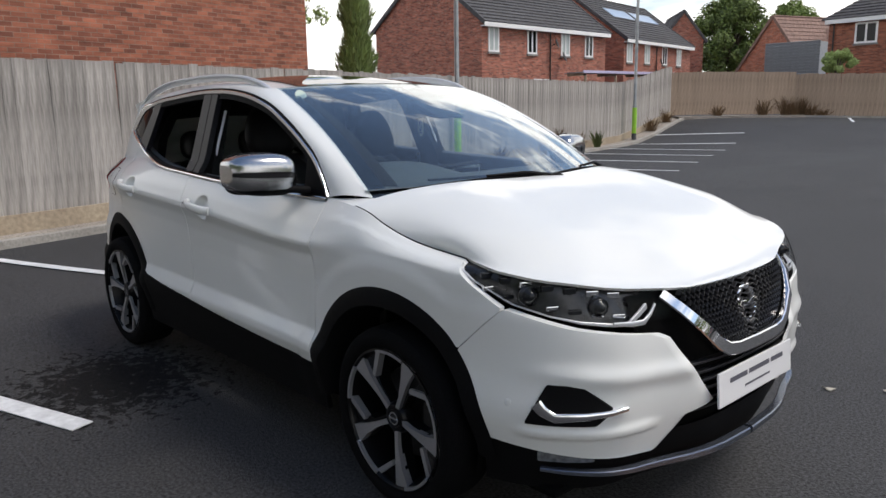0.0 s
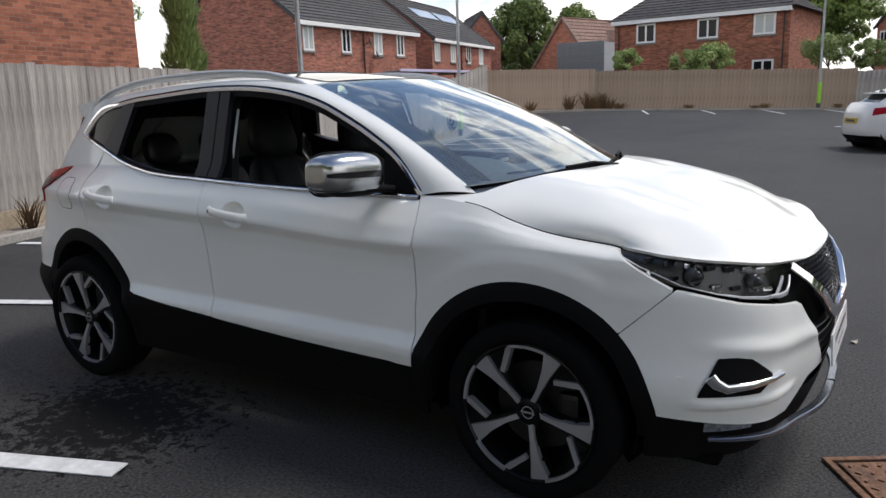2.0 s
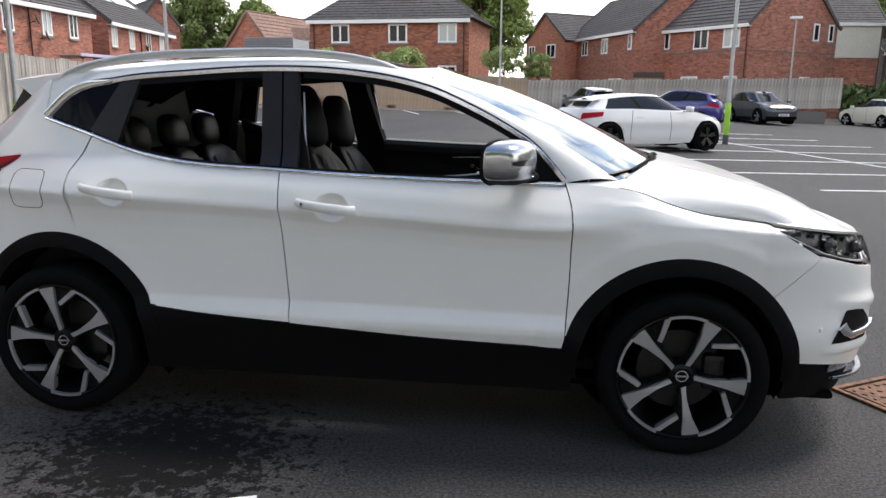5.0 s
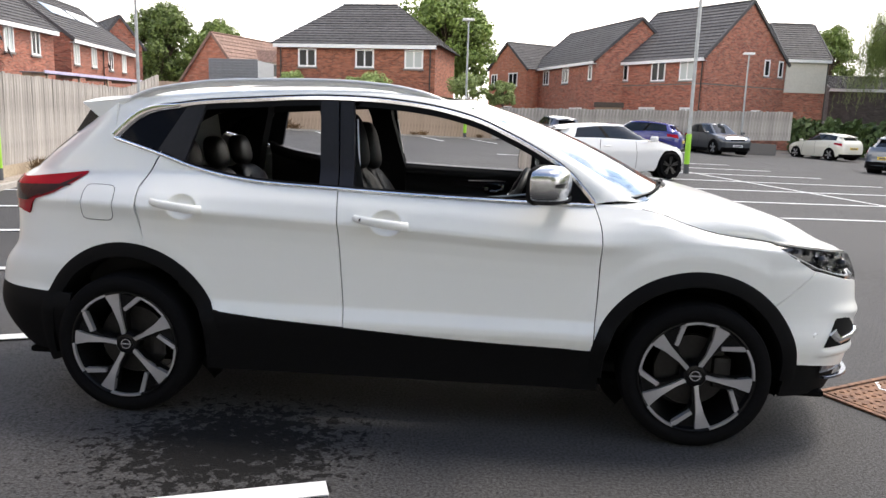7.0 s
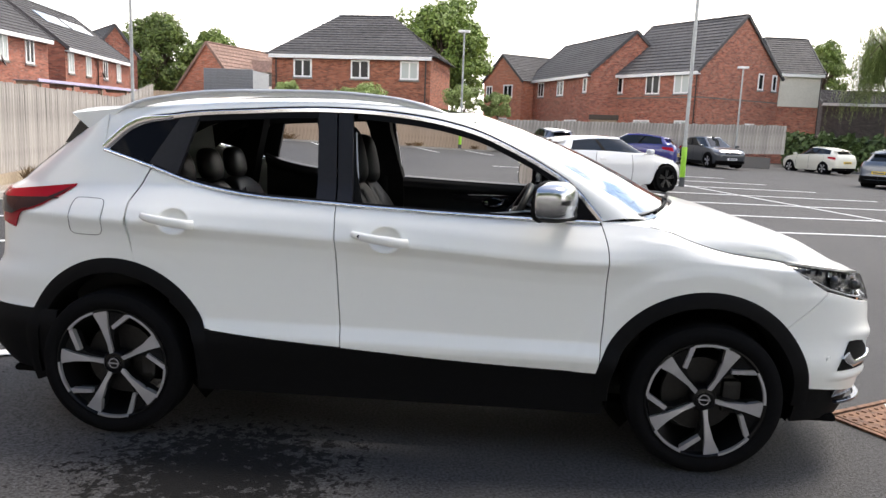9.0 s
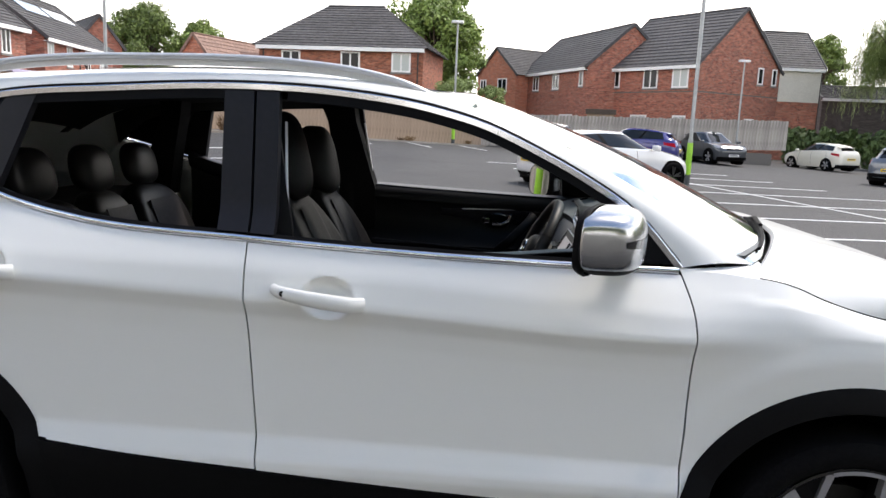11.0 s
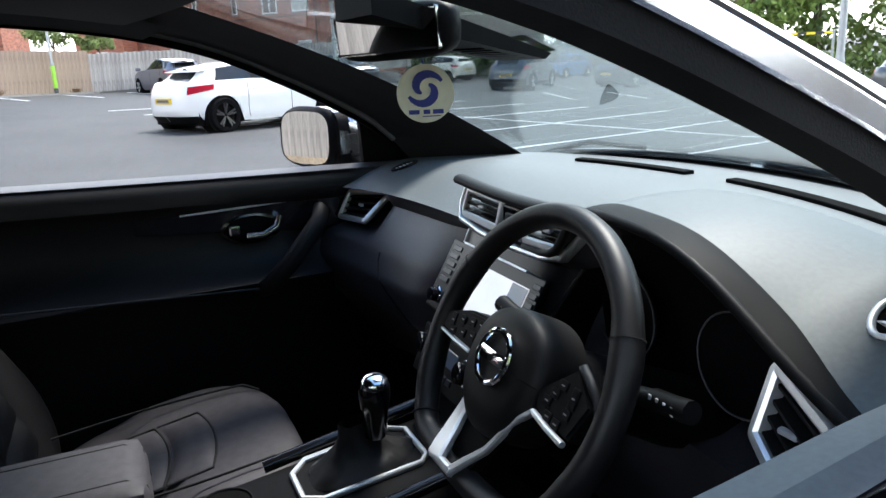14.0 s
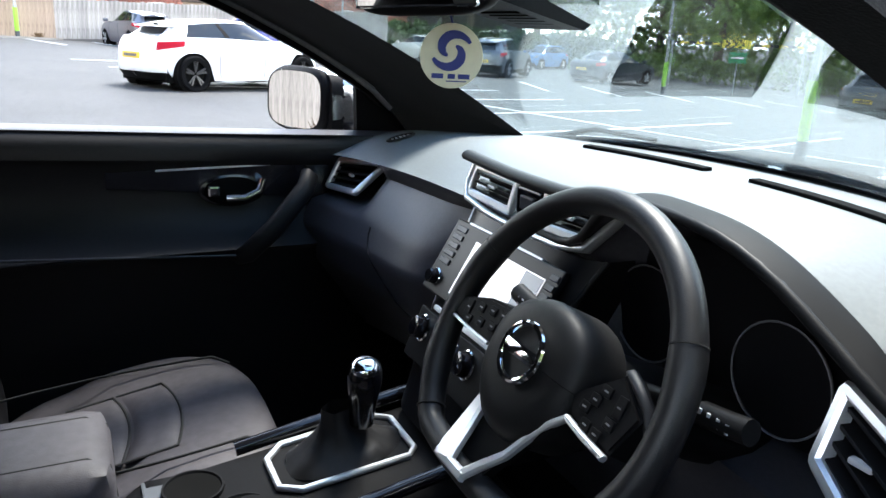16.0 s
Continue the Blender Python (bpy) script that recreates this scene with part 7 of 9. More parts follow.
for a in (28, 152, 222, 318):
    ring = [(lambda p, o: tuple(p + o * 0.0162 * math.cos(b) + Vector((0, 0, 0.0178 * math.sin(b)))))(Vector(rim_pt(radians(a))), Vector((math.cos(radians(a)), math.sin(radians(a)), 0))) for b in [2 * math.pi * j / 14 for j in range(15)]]
    bm = bmesh.new()
    sweep(bm, ring, oval(0.0012, 0.0012, 5), up=(math.cos(radians(a + 90)), math.sin(radians(a + 90)), 0))
    part("seam", bm, SEAM, sw)


def pad(u, v):
    th = 2 * math.pi * u
    c, q = math.cos(th), math.sin(th)
    r = 1 / (abs(c) ** 2.2 + abs(q) ** 2.2) ** (1 / 2.2)
    x, y = 0.080 * r * c, 0.070 * r * q - 0.004
    if q < 0:
        x *= 1 - 0.12 * q * q
        y *= 1.22
    prof = ((0.0, 0.020), (0.45, 0.0195), (0.8, 0.016), (0.95, 0.008), (1.0, -0.004), (1.0, -0.05))
    k = min(int(v * 5 + 1e-6), 4)
    f = v * 5 - k
    rr, h = lerp(prof[k][0], prof[k + 1][0], f), lerp(prof[k][1], prof[k + 1][1], f)
    return (x * rr, y * rr, h)


bm = bmesh.new()
grid(bm, pad, 40, 10)
part("airbag_pad", bm, SOFT, sw, "black airbag pad", smooth=50)
bm = bmesh.new()
ring = [(0.031 * math.cos(a), 0.031 * math.sin(a) + 0.002, 0.024) for a in [2 * math.pi * i / 32 for i in range(33)]]
sweep(bm, ring, oval(0.0038, 0.0038, 8), up=(0, 0, 1), cap=False)
box(bm, -0.034, 0.034, -0.0055, 0.0095, 0.0215, 0.0265, 0.002)
part("emblem", bm, CHROME, sw, "chrome ring emblem with a crossbar", smooth=40)
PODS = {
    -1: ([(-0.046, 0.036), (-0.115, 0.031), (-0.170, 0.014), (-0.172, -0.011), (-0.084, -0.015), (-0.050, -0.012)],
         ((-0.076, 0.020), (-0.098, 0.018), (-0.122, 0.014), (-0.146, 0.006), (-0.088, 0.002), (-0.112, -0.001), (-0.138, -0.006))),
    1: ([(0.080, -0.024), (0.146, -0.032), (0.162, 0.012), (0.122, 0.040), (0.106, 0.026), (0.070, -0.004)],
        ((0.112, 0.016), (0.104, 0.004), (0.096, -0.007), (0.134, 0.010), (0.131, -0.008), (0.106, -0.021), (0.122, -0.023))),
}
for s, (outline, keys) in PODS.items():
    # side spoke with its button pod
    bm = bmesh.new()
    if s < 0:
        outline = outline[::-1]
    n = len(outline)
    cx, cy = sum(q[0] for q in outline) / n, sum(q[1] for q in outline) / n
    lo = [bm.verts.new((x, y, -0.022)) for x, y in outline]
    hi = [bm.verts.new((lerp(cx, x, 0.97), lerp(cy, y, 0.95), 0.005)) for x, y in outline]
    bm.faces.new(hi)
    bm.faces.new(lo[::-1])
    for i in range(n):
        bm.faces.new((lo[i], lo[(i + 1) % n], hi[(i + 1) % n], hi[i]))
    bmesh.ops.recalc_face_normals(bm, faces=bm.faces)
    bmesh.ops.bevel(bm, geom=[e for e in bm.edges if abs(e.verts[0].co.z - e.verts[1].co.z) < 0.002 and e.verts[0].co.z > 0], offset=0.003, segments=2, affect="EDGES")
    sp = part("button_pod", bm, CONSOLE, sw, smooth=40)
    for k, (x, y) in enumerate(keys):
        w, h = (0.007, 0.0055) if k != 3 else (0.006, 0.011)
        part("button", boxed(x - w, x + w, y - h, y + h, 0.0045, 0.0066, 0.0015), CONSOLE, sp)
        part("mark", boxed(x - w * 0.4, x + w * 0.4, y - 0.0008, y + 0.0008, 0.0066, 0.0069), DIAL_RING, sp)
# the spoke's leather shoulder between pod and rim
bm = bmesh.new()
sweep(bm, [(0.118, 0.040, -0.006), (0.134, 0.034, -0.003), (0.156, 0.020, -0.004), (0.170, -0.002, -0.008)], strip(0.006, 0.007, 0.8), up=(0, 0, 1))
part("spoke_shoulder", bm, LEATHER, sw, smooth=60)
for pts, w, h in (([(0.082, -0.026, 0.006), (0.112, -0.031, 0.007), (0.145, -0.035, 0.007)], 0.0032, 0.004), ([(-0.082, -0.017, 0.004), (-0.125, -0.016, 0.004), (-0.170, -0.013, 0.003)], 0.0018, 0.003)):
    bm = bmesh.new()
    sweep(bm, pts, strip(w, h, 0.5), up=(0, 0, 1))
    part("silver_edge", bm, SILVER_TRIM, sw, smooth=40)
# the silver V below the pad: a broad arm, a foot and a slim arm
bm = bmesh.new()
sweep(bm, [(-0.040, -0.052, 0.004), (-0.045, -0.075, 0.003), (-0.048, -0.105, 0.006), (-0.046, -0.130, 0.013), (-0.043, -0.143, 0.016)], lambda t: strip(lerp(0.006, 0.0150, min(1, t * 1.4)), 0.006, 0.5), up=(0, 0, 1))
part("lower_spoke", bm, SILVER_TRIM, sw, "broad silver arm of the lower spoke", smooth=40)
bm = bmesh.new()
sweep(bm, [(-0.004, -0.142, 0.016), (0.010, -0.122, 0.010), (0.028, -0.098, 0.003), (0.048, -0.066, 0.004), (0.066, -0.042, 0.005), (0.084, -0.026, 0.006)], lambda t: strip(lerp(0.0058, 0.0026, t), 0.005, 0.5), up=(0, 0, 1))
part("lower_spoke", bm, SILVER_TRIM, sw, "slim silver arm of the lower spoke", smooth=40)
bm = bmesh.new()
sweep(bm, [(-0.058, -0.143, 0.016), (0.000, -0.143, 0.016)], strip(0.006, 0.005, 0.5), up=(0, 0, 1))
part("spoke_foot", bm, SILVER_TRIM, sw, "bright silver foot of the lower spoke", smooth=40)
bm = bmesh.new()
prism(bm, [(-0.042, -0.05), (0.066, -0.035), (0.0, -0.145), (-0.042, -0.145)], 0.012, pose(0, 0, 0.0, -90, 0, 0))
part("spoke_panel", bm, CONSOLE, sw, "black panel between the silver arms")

# ---- console and gear lever ----
def console(u, v):
    x = lerp(-0.30, 0.56, u)
    prof = ((0.135, 0.33), (0.14, 0.60), (0.130, 0.655), (0.105, 0.675), (0.0, 0.672), (-0.105, 0.675), (-0.130, 0.655), (-0.14, 0.60), (-0.135, 0.33))
    k = min(int(v * 8 + 1e-6), 7)
    f = v * 8 - k
    y, z = lerp(prof[k][0], prof[k + 1][0], f), lerp(prof[k][1], prof[k + 1][1], f)
    lift = 0.05 * max(0, (u - 0.55) / 0.45) if z > 0.58 else 0
    return (x, 0.01 + y, z + lift - (0.02 if u < 0.45 and z > 0.6 else 0.0))
part("console", sheet(console, 30, 32), CONSOLE, car, "black centre console between the seats", smooth=40)
for s in (-1, 1):
    rope("console_rail", [(lerp(0.24, 0.56, i / 8), 0.01 + s * 0.122, 0.69 + 0.055 * i / 8) for i in range(9)], 0.012, 0.012, TRIM_BLACK)
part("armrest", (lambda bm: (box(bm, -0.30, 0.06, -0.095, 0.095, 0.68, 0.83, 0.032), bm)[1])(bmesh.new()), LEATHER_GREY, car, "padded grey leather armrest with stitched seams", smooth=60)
for y in (-0.055, 0.055):
    rope("stitch", [(-0.28, y, 0.8295), (0.03, y, 0.8295), (0.055, y, 0.815), (0.0605, y, 0.77)], 0.0016, 0.0016, SEAM, n=6)
part("cup_tray", boxed(0.095, 0.275, -0.085, 0.115, 0.668, 0.6745, 0.003), shade("dark_silver_tray", (0.06, 0.063, 0.066), 0.35, metal=0.3), car, "dark silver tray round two cup holders")
for x, y in ((0.165, 0.065), (0.222, -0.022)):
    bm = bmesh.new()
    lathe(bm, [(0.040, 0.006), (0.042, 0.009), (0.045, 0.009), (0.046, 0.0)], 28, Matrix.Translation((x, y, 0.6735)), cap=False)
    ch = part("cup_holder", bm, CONSOLE, car, "round cup holder", smooth=40)
    bm = bmesh.new()
    lathe(bm, [(0.0, 0.002), (0.0425, 0.006)], 28, Matrix.Translation((x, y, 0.6735)), cap=False)
    part("well", bm, GAP, ch)
G = Matrix.Translation((0.395, 0.045, 0.690)) @ pose(0, 0, 0, 0, -7, 0)
gate_line = [(-0.115, 0.035), (-0.115, -0.045), (-0.085, -0.068), (0.085, -0.072), (0.10, -0.055), (0.10, 0.045), (0.075, 0.068), (-0.085, 0.066), (-0.115, 0.035)]
bm = bmesh.new()
sweep(bm, [(x, y, 0.016) for x, y in gate_line], strip(0.005, 0.005, 0.5), up=(0, 0, 1), cap=False)
bmesh.ops.transform(bm, matrix=G, verts=bm.verts)
gate = part("gear_surround", bm, SILVER_TRIM, car, "bright silver surround of the gear lever", smooth=40)
bm = bmesh.new()
lathe(bm, [(0.072, 0.008), (0.066, 0.020), (0.052, 0.030), (0.042, 0.050), (0.030, 0.070), (0.024, 0.095)], 28, cap=False)
for v in bm.verts:
    a = math.atan2(v.co.y, v.co.x)
    k = 1 + 0.09 * math.sin(5 * a + v.co.z * 60) * (1 if v.co.z > 0.012 else 0)
    v.co.x *= 1.35 * k if v.co.z < 0.03 else k
    v.co.y *= 0.88 * k
bmesh.ops.transform(bm, matrix=G, verts=bm.verts)
part("gaiter", bm, LEATHER, gate, "black leather gaiter", smooth=60)
bm = bmesh.new()
lathe(bm, [(0.020, 0.07), (0.021, 0.10), (0.024, 0.125), (0.027, 0.15), (0.026, 0.168), (0.019, 0.180), (0.0, 0.184)], 24)
bmesh.ops.transform(bm, matrix=G @ pose(0.022, -0.006, 0, 11, 6, 0), verts=bm.verts)
kn = part("gear_knob", bm, TRIM_BLACK, car, "glossy black gear knob with a chrome cap", smooth=50)
bm = bmesh.new()
lathe(bm, [(0.0245, 0.170), (0.023, 0.178), (0.014, 0.1845), (0.0, 0.186)], 24)
bmesh.ops.transform(bm, matrix=G @ pose(0.022, -0.006, 0, 11, 6, 0), verts=bm.verts)
part("cap", bm, CHROME, kn, smooth=50)


# ---- seats ----
def pillow(w, d, h, n=28, m=18, shape=None, p=3.2):
    """A padded block: half width w (y), half depth d (x), half height h (z)."""
    bm = bmesh.new()

    def fn(u, v):
        th, ph = 2 * math.pi * u, math.pi * (v - 0.5)
        def se(t, e):
            return math.copysign(abs(t) ** e, t)
        e = 2 / p
        x = se(math.cos(ph), e) * se(math.cos(th), e) * d
        y = se(math.cos(ph), e) * se(math.sin(th), e) * w
        z = se(math.sin(ph), e) * h
        return shape(x, y, z) if shape else (x, y, z)
    grid(bm, fn, n, m, close_u=True)
    bmesh.ops.remove_doubles(bm, verts=bm.verts, dist=1e-5)
    return bm


def front_seat(y, lift, slide=0.0, puff=0.0):
    root = new("front_seat")
    root.parent = car
    root.matrix_local = Matrix.Translation((slide, y, lift))
    root["label"] = "dark grey leather front seat with shade-darkened back"

    def cushion(x, yy, z):
        b = (abs(yy) / 0.26) ** 4
        return (0.135 + x, yy, 0.525 + puff + z + (0.040 * b if z > 0 else 0) + 0.05 * (x / 0.28) * (1 if z > 0 else 0.3) - (0.015 if z > 0 and x < 0 else 0))
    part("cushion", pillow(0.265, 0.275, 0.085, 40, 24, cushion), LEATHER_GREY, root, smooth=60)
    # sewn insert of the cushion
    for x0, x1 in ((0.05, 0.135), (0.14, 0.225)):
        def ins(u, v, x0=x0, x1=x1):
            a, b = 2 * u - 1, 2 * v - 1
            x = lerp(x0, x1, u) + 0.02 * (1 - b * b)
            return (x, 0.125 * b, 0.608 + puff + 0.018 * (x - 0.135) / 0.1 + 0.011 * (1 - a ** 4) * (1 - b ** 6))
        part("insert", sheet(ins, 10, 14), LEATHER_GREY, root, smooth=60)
        rope("seam", [(lambda q: (q[0], q[1], q[2] + 0.003))(ins(*((i / 8, 0.0) if i < 8 else (1.0, (i - 8) / 12) if i < 20 else (1 - (i - 20) / 8, 1.0)))) for i in range(29)], 0.0025, 0.002, SEAM, root, n=6)
    rope("stitch", [(lerp(-0.08, 0.40, i / 14), 0.165 + 0.02 * math.sin(math.pi * i / 14), 0.616 + puff + 0.036 * i / 14 - (0.02 if i > 12 else 0)) for i in range(14)], 0.0025, 0.0025, SEAM, root, n=6)
    rope("stitch", [(lerp(-0.08, 0.40, i / 14), -0.165 - 0.02 * math.sin(math.pi * i / 14), 0.616 + puff + 0.036 * i / 14 - (0.02 if i > 12 else 0)) for i in range(14)], 0.0025, 0.0025, SEAM, root, n=6)
    part("seat_base", boxed(-0.10, 0.34, -0.22, 0.22, 0.32, 0.47, 0.02), SOFT, root)

    def back(x, yy, z):
        t = (z + 0.31) / 0.62
        w = lerp(1.0, 0.80, max(0, t - 0.35) / 0.65) * (1 + 0.06 * math.sin(math.pi * t))
        b = (abs(yy) / 0.25) ** 4
        xx = x * lerp(1.0, 0.75, t) + (0.075 * b * (1 - 0.5 * t) if x > 0 else 0)
        lean = -0.46 * (z + 0.31) * 0.92
        return (-0.085 + xx + lean, yy * w, 0.86 + z)
    part("backrest", pillow(0.25, 0.075, 0.31, 40, 26, back), SEAT_SHADED, root, smooth=60)
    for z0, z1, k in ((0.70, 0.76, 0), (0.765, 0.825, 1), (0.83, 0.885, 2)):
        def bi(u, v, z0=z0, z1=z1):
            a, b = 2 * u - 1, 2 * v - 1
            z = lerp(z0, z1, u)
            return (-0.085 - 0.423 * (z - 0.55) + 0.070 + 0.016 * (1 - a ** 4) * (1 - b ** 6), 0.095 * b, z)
        part("insert", sheet(bi, 6, 10), SEAT_SHADED, root, smooth=60)
    part("insert", sheet(lambda u, v: (-0.085 - 0.423 * (lerp(0.89, 1.12, u) - 0.55) + lerp(0.069, 0.056, u) + 0.010 * (1 - (2 * u - 1) ** 4) * (1 - (2 * v - 1) ** 6), lerp(0.105, 0.085, u) * (2 * v - 1), lerp(0.89, 1.12, u)), 8, 10), SEAT_SHADED, root, smooth=60)

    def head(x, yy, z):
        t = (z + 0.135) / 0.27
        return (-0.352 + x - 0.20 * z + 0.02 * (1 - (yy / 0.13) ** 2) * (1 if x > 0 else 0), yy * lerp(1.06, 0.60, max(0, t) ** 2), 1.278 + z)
    part("headrest", pillow(0.140, 0.060, 0.140, 30, 20, head, 3.0), SEAT_SHADED, root, "leather headrest, darkened for shade", smooth=60)
    for yy in (-0.05, 0.05):
        rope("headrest_post", [(-0.335, yy, 1.10), (-0.345, yy, 1.20)], 0.007, 0.007, CHROME, root, up=(1, 0, 0))
    return root


front_seat(-0.37, 0.03)
front_seat(0.37, -0.02, -0.06, 0.045)

rb = new("rear_bench")
rb.parent = car
rb["label"] = "black leather rear bench with three headrests"
part("bench_cushion", pillow(0.62, 0.24, 0.10, 40, 16, lambda x, y, z: (-0.80 + x, y, 0.53 + z), 5), LEATHER, rb, smooth=60)
for y, w in ((-0.39, 0.22), (0.0, 0.16), (0.39, 0.22)):
    part("bench_back", pillow(w, 0.07, 0.29, 26, 18, lambda x, yy, z, y=y: (-1.09 + x - 0.36 * z + (0.03 * (abs(yy) / 0.2) ** 3 if x > 0 else 0), y + yy, 0.83 + z), 3.4), LEATHER, rb, smooth=60)
    part("bench_insert", sheet(lambda u, v, y=y, w=w: (-1.09 - 0.36 * (lerp(0.64, 1.06, u) - 0.83) + 0.072, y + 0.6 * w * (2 * v - 1), lerp(0.64, 1.06, u)), 8, 8, 0.006), LEATHER_GREY, rb, smooth=60)
    part("headrest", pillow(0.115, 0.05, 0.09, 24, 14, lambda x, yy, z, y=y: (-1.205 + x - 0.2 * z, y + yy * (1 - 0.9 * z), 1.205 + z), 2.8), LEATHER, rb, smooth=60)

# ---- mirror, sensor box, hanging card ----
RM = Matrix.Translation((0.483, 0.0, 1.412)) @ pose(0, 0, 0, 0, -4, 0) @ Matrix.Rotation(math.atan2(-0.24, 0.095) + math.pi / 2, 4, "Z")
rm = part("rear_view_mirror", pillow(0.128, 0.020, 0.040, 36, 14, lambda x, y, z: (x, y * (1 - 0.6 * max(0, -z) * 1.2), z), 4), SOFT, car, "black rear-view mirror", smooth=60)
rm.matrix_local = RM
gl = part("mirror_face", boxed(-0.0215, -0.019, -0.112, 0.112, -0.029, 0.030, 0.004), MIRROR, rm)
rope("mirror_stem", [(0.50, 0, 1.415), (0.53, 0, 1.425), (0.55, 0, 1.43)], 0.012, 0.012, SOFT, up=(0, 1, 0))
bm = bmesh.new()
def glass_z(x):
    lo, hi = 0.0, 1.0
    for _ in range(30):
        mid = (lo + hi) / 2
        lo, hi = (mid, hi) if screen(mid, 0.5)[0] > x else (lo, mid)
    return screen(lo, 0.5)[2]


prof = [(0.42, glass_z(0.42) - 0.055)] + [(x, glass_z(x) - d) for x, d in ((0.52, 0.052), (0.62, 0.042), (0.69, 0.032), (0.70, 0.020), (0.62, 0.020), (0.52, 0.020), (0.42, 0.020))]
prism(bm, prof, 0.17, Matrix.Translation((0, -0.085, 0)), 1.0)
part("sensor_cover", bm, SOFT, car, "black sensor cover behind the mirror")
for k in range(6):
    part("louvre", boxed(0.60 + 0.015 * k, 0.606 + 0.015 * k, -0.05, 0.05, glass_z(0.60 + 0.015 * k) - 0.047 + 0.0025 * k, glass_z(0.60 + 0.015 * k) - 0.042 + 0.0025 * k), GAP, car)
part("roof_console", boxed(0.10, 0.30, -0.09, 0.09, 1.49, 1.52, 0.01), SOFT, car)
DC = Matrix.Translation((0.515, -0.03, 1.322)) @ Matrix.Rotation(math.atan2(-0.93, -0.38) + math.pi / 2, 4, "Z") @ pose(0, 0, 0, 90, 0, 0)
card = new("air_freshener")
card.parent = car
card.matrix_local = DC
card["label"] = "round cream hanging card printed with a navy swirl"
bm = bmesh.new()
lathe(bm, [(0.0, -0.0012), (0.0425, -0.0012), (0.043, 0.0), (0.0425, 0.0012), (0.0, 0.0012)], 36)
part("card", bm, CREAM, card)
for k in range(2):
    bm = bmesh.new()
    pts = []
    for i in range(16):
        a = math.pi * (k + i / 15 * 1.15) + 0.4
        r = lerp(0.027, 0.008, i / 15)
        pts.append((r * math.cos(a), r * math.sin(a) + 0.007, 0.0016))
    sweep(bm, pts, lambda t: strip(0.0065 * math.sin(math.pi * (0.12 + 0.8 * t)), 0.0004), up=(0, 0, 1))
    part("swirl", bm, NAVY, card)
for x0, x1 in ((-0.026, -0.010), (-0.004, 0.006), (0.010, 0.026)):
    part("print_bar", boxed(x0, x1, -0.030, -0.0235, 0.0012, 0.0018), NAVY, card)
part("print_bar", boxed(-0.006, 0.022, -0.034, -0.0325, 0.0012, 0.0018), NAVY, card)
rope("cord", [(0.515, -0.03, 1.363), (0.51, -0.025, 1.385), (0.50, -0.01, 1.42)], 0.0015, 0.0015, NAVY, card, n=5).matrix_parent_inverse = DC.inverted()
# round sticker on the windscreen's upper corner
tx = screen(0.90, 0.055, -0.008)
bm = bmesh.new()
lathe(bm, [(0.0, 0.0), (0.030, 0.0), (0.030, 0.0006)], 24, Matrix.Translation(tx) @ pose(0, 0, 0, 0, 64, 0))
part("sticker", bm, shade("pale_green_sticker", (0.45, 0.55, 0.5), 0.5), car)

# ---- parked cars ----
CAR_GLASS = shade("dark_car_glass", (0.008, 0.010, 0.011), 0.04, spec=0.45)
YELLOW_PLATE = shade("yellow_plate", (0.72, 0.50, 0.04), 0.4)


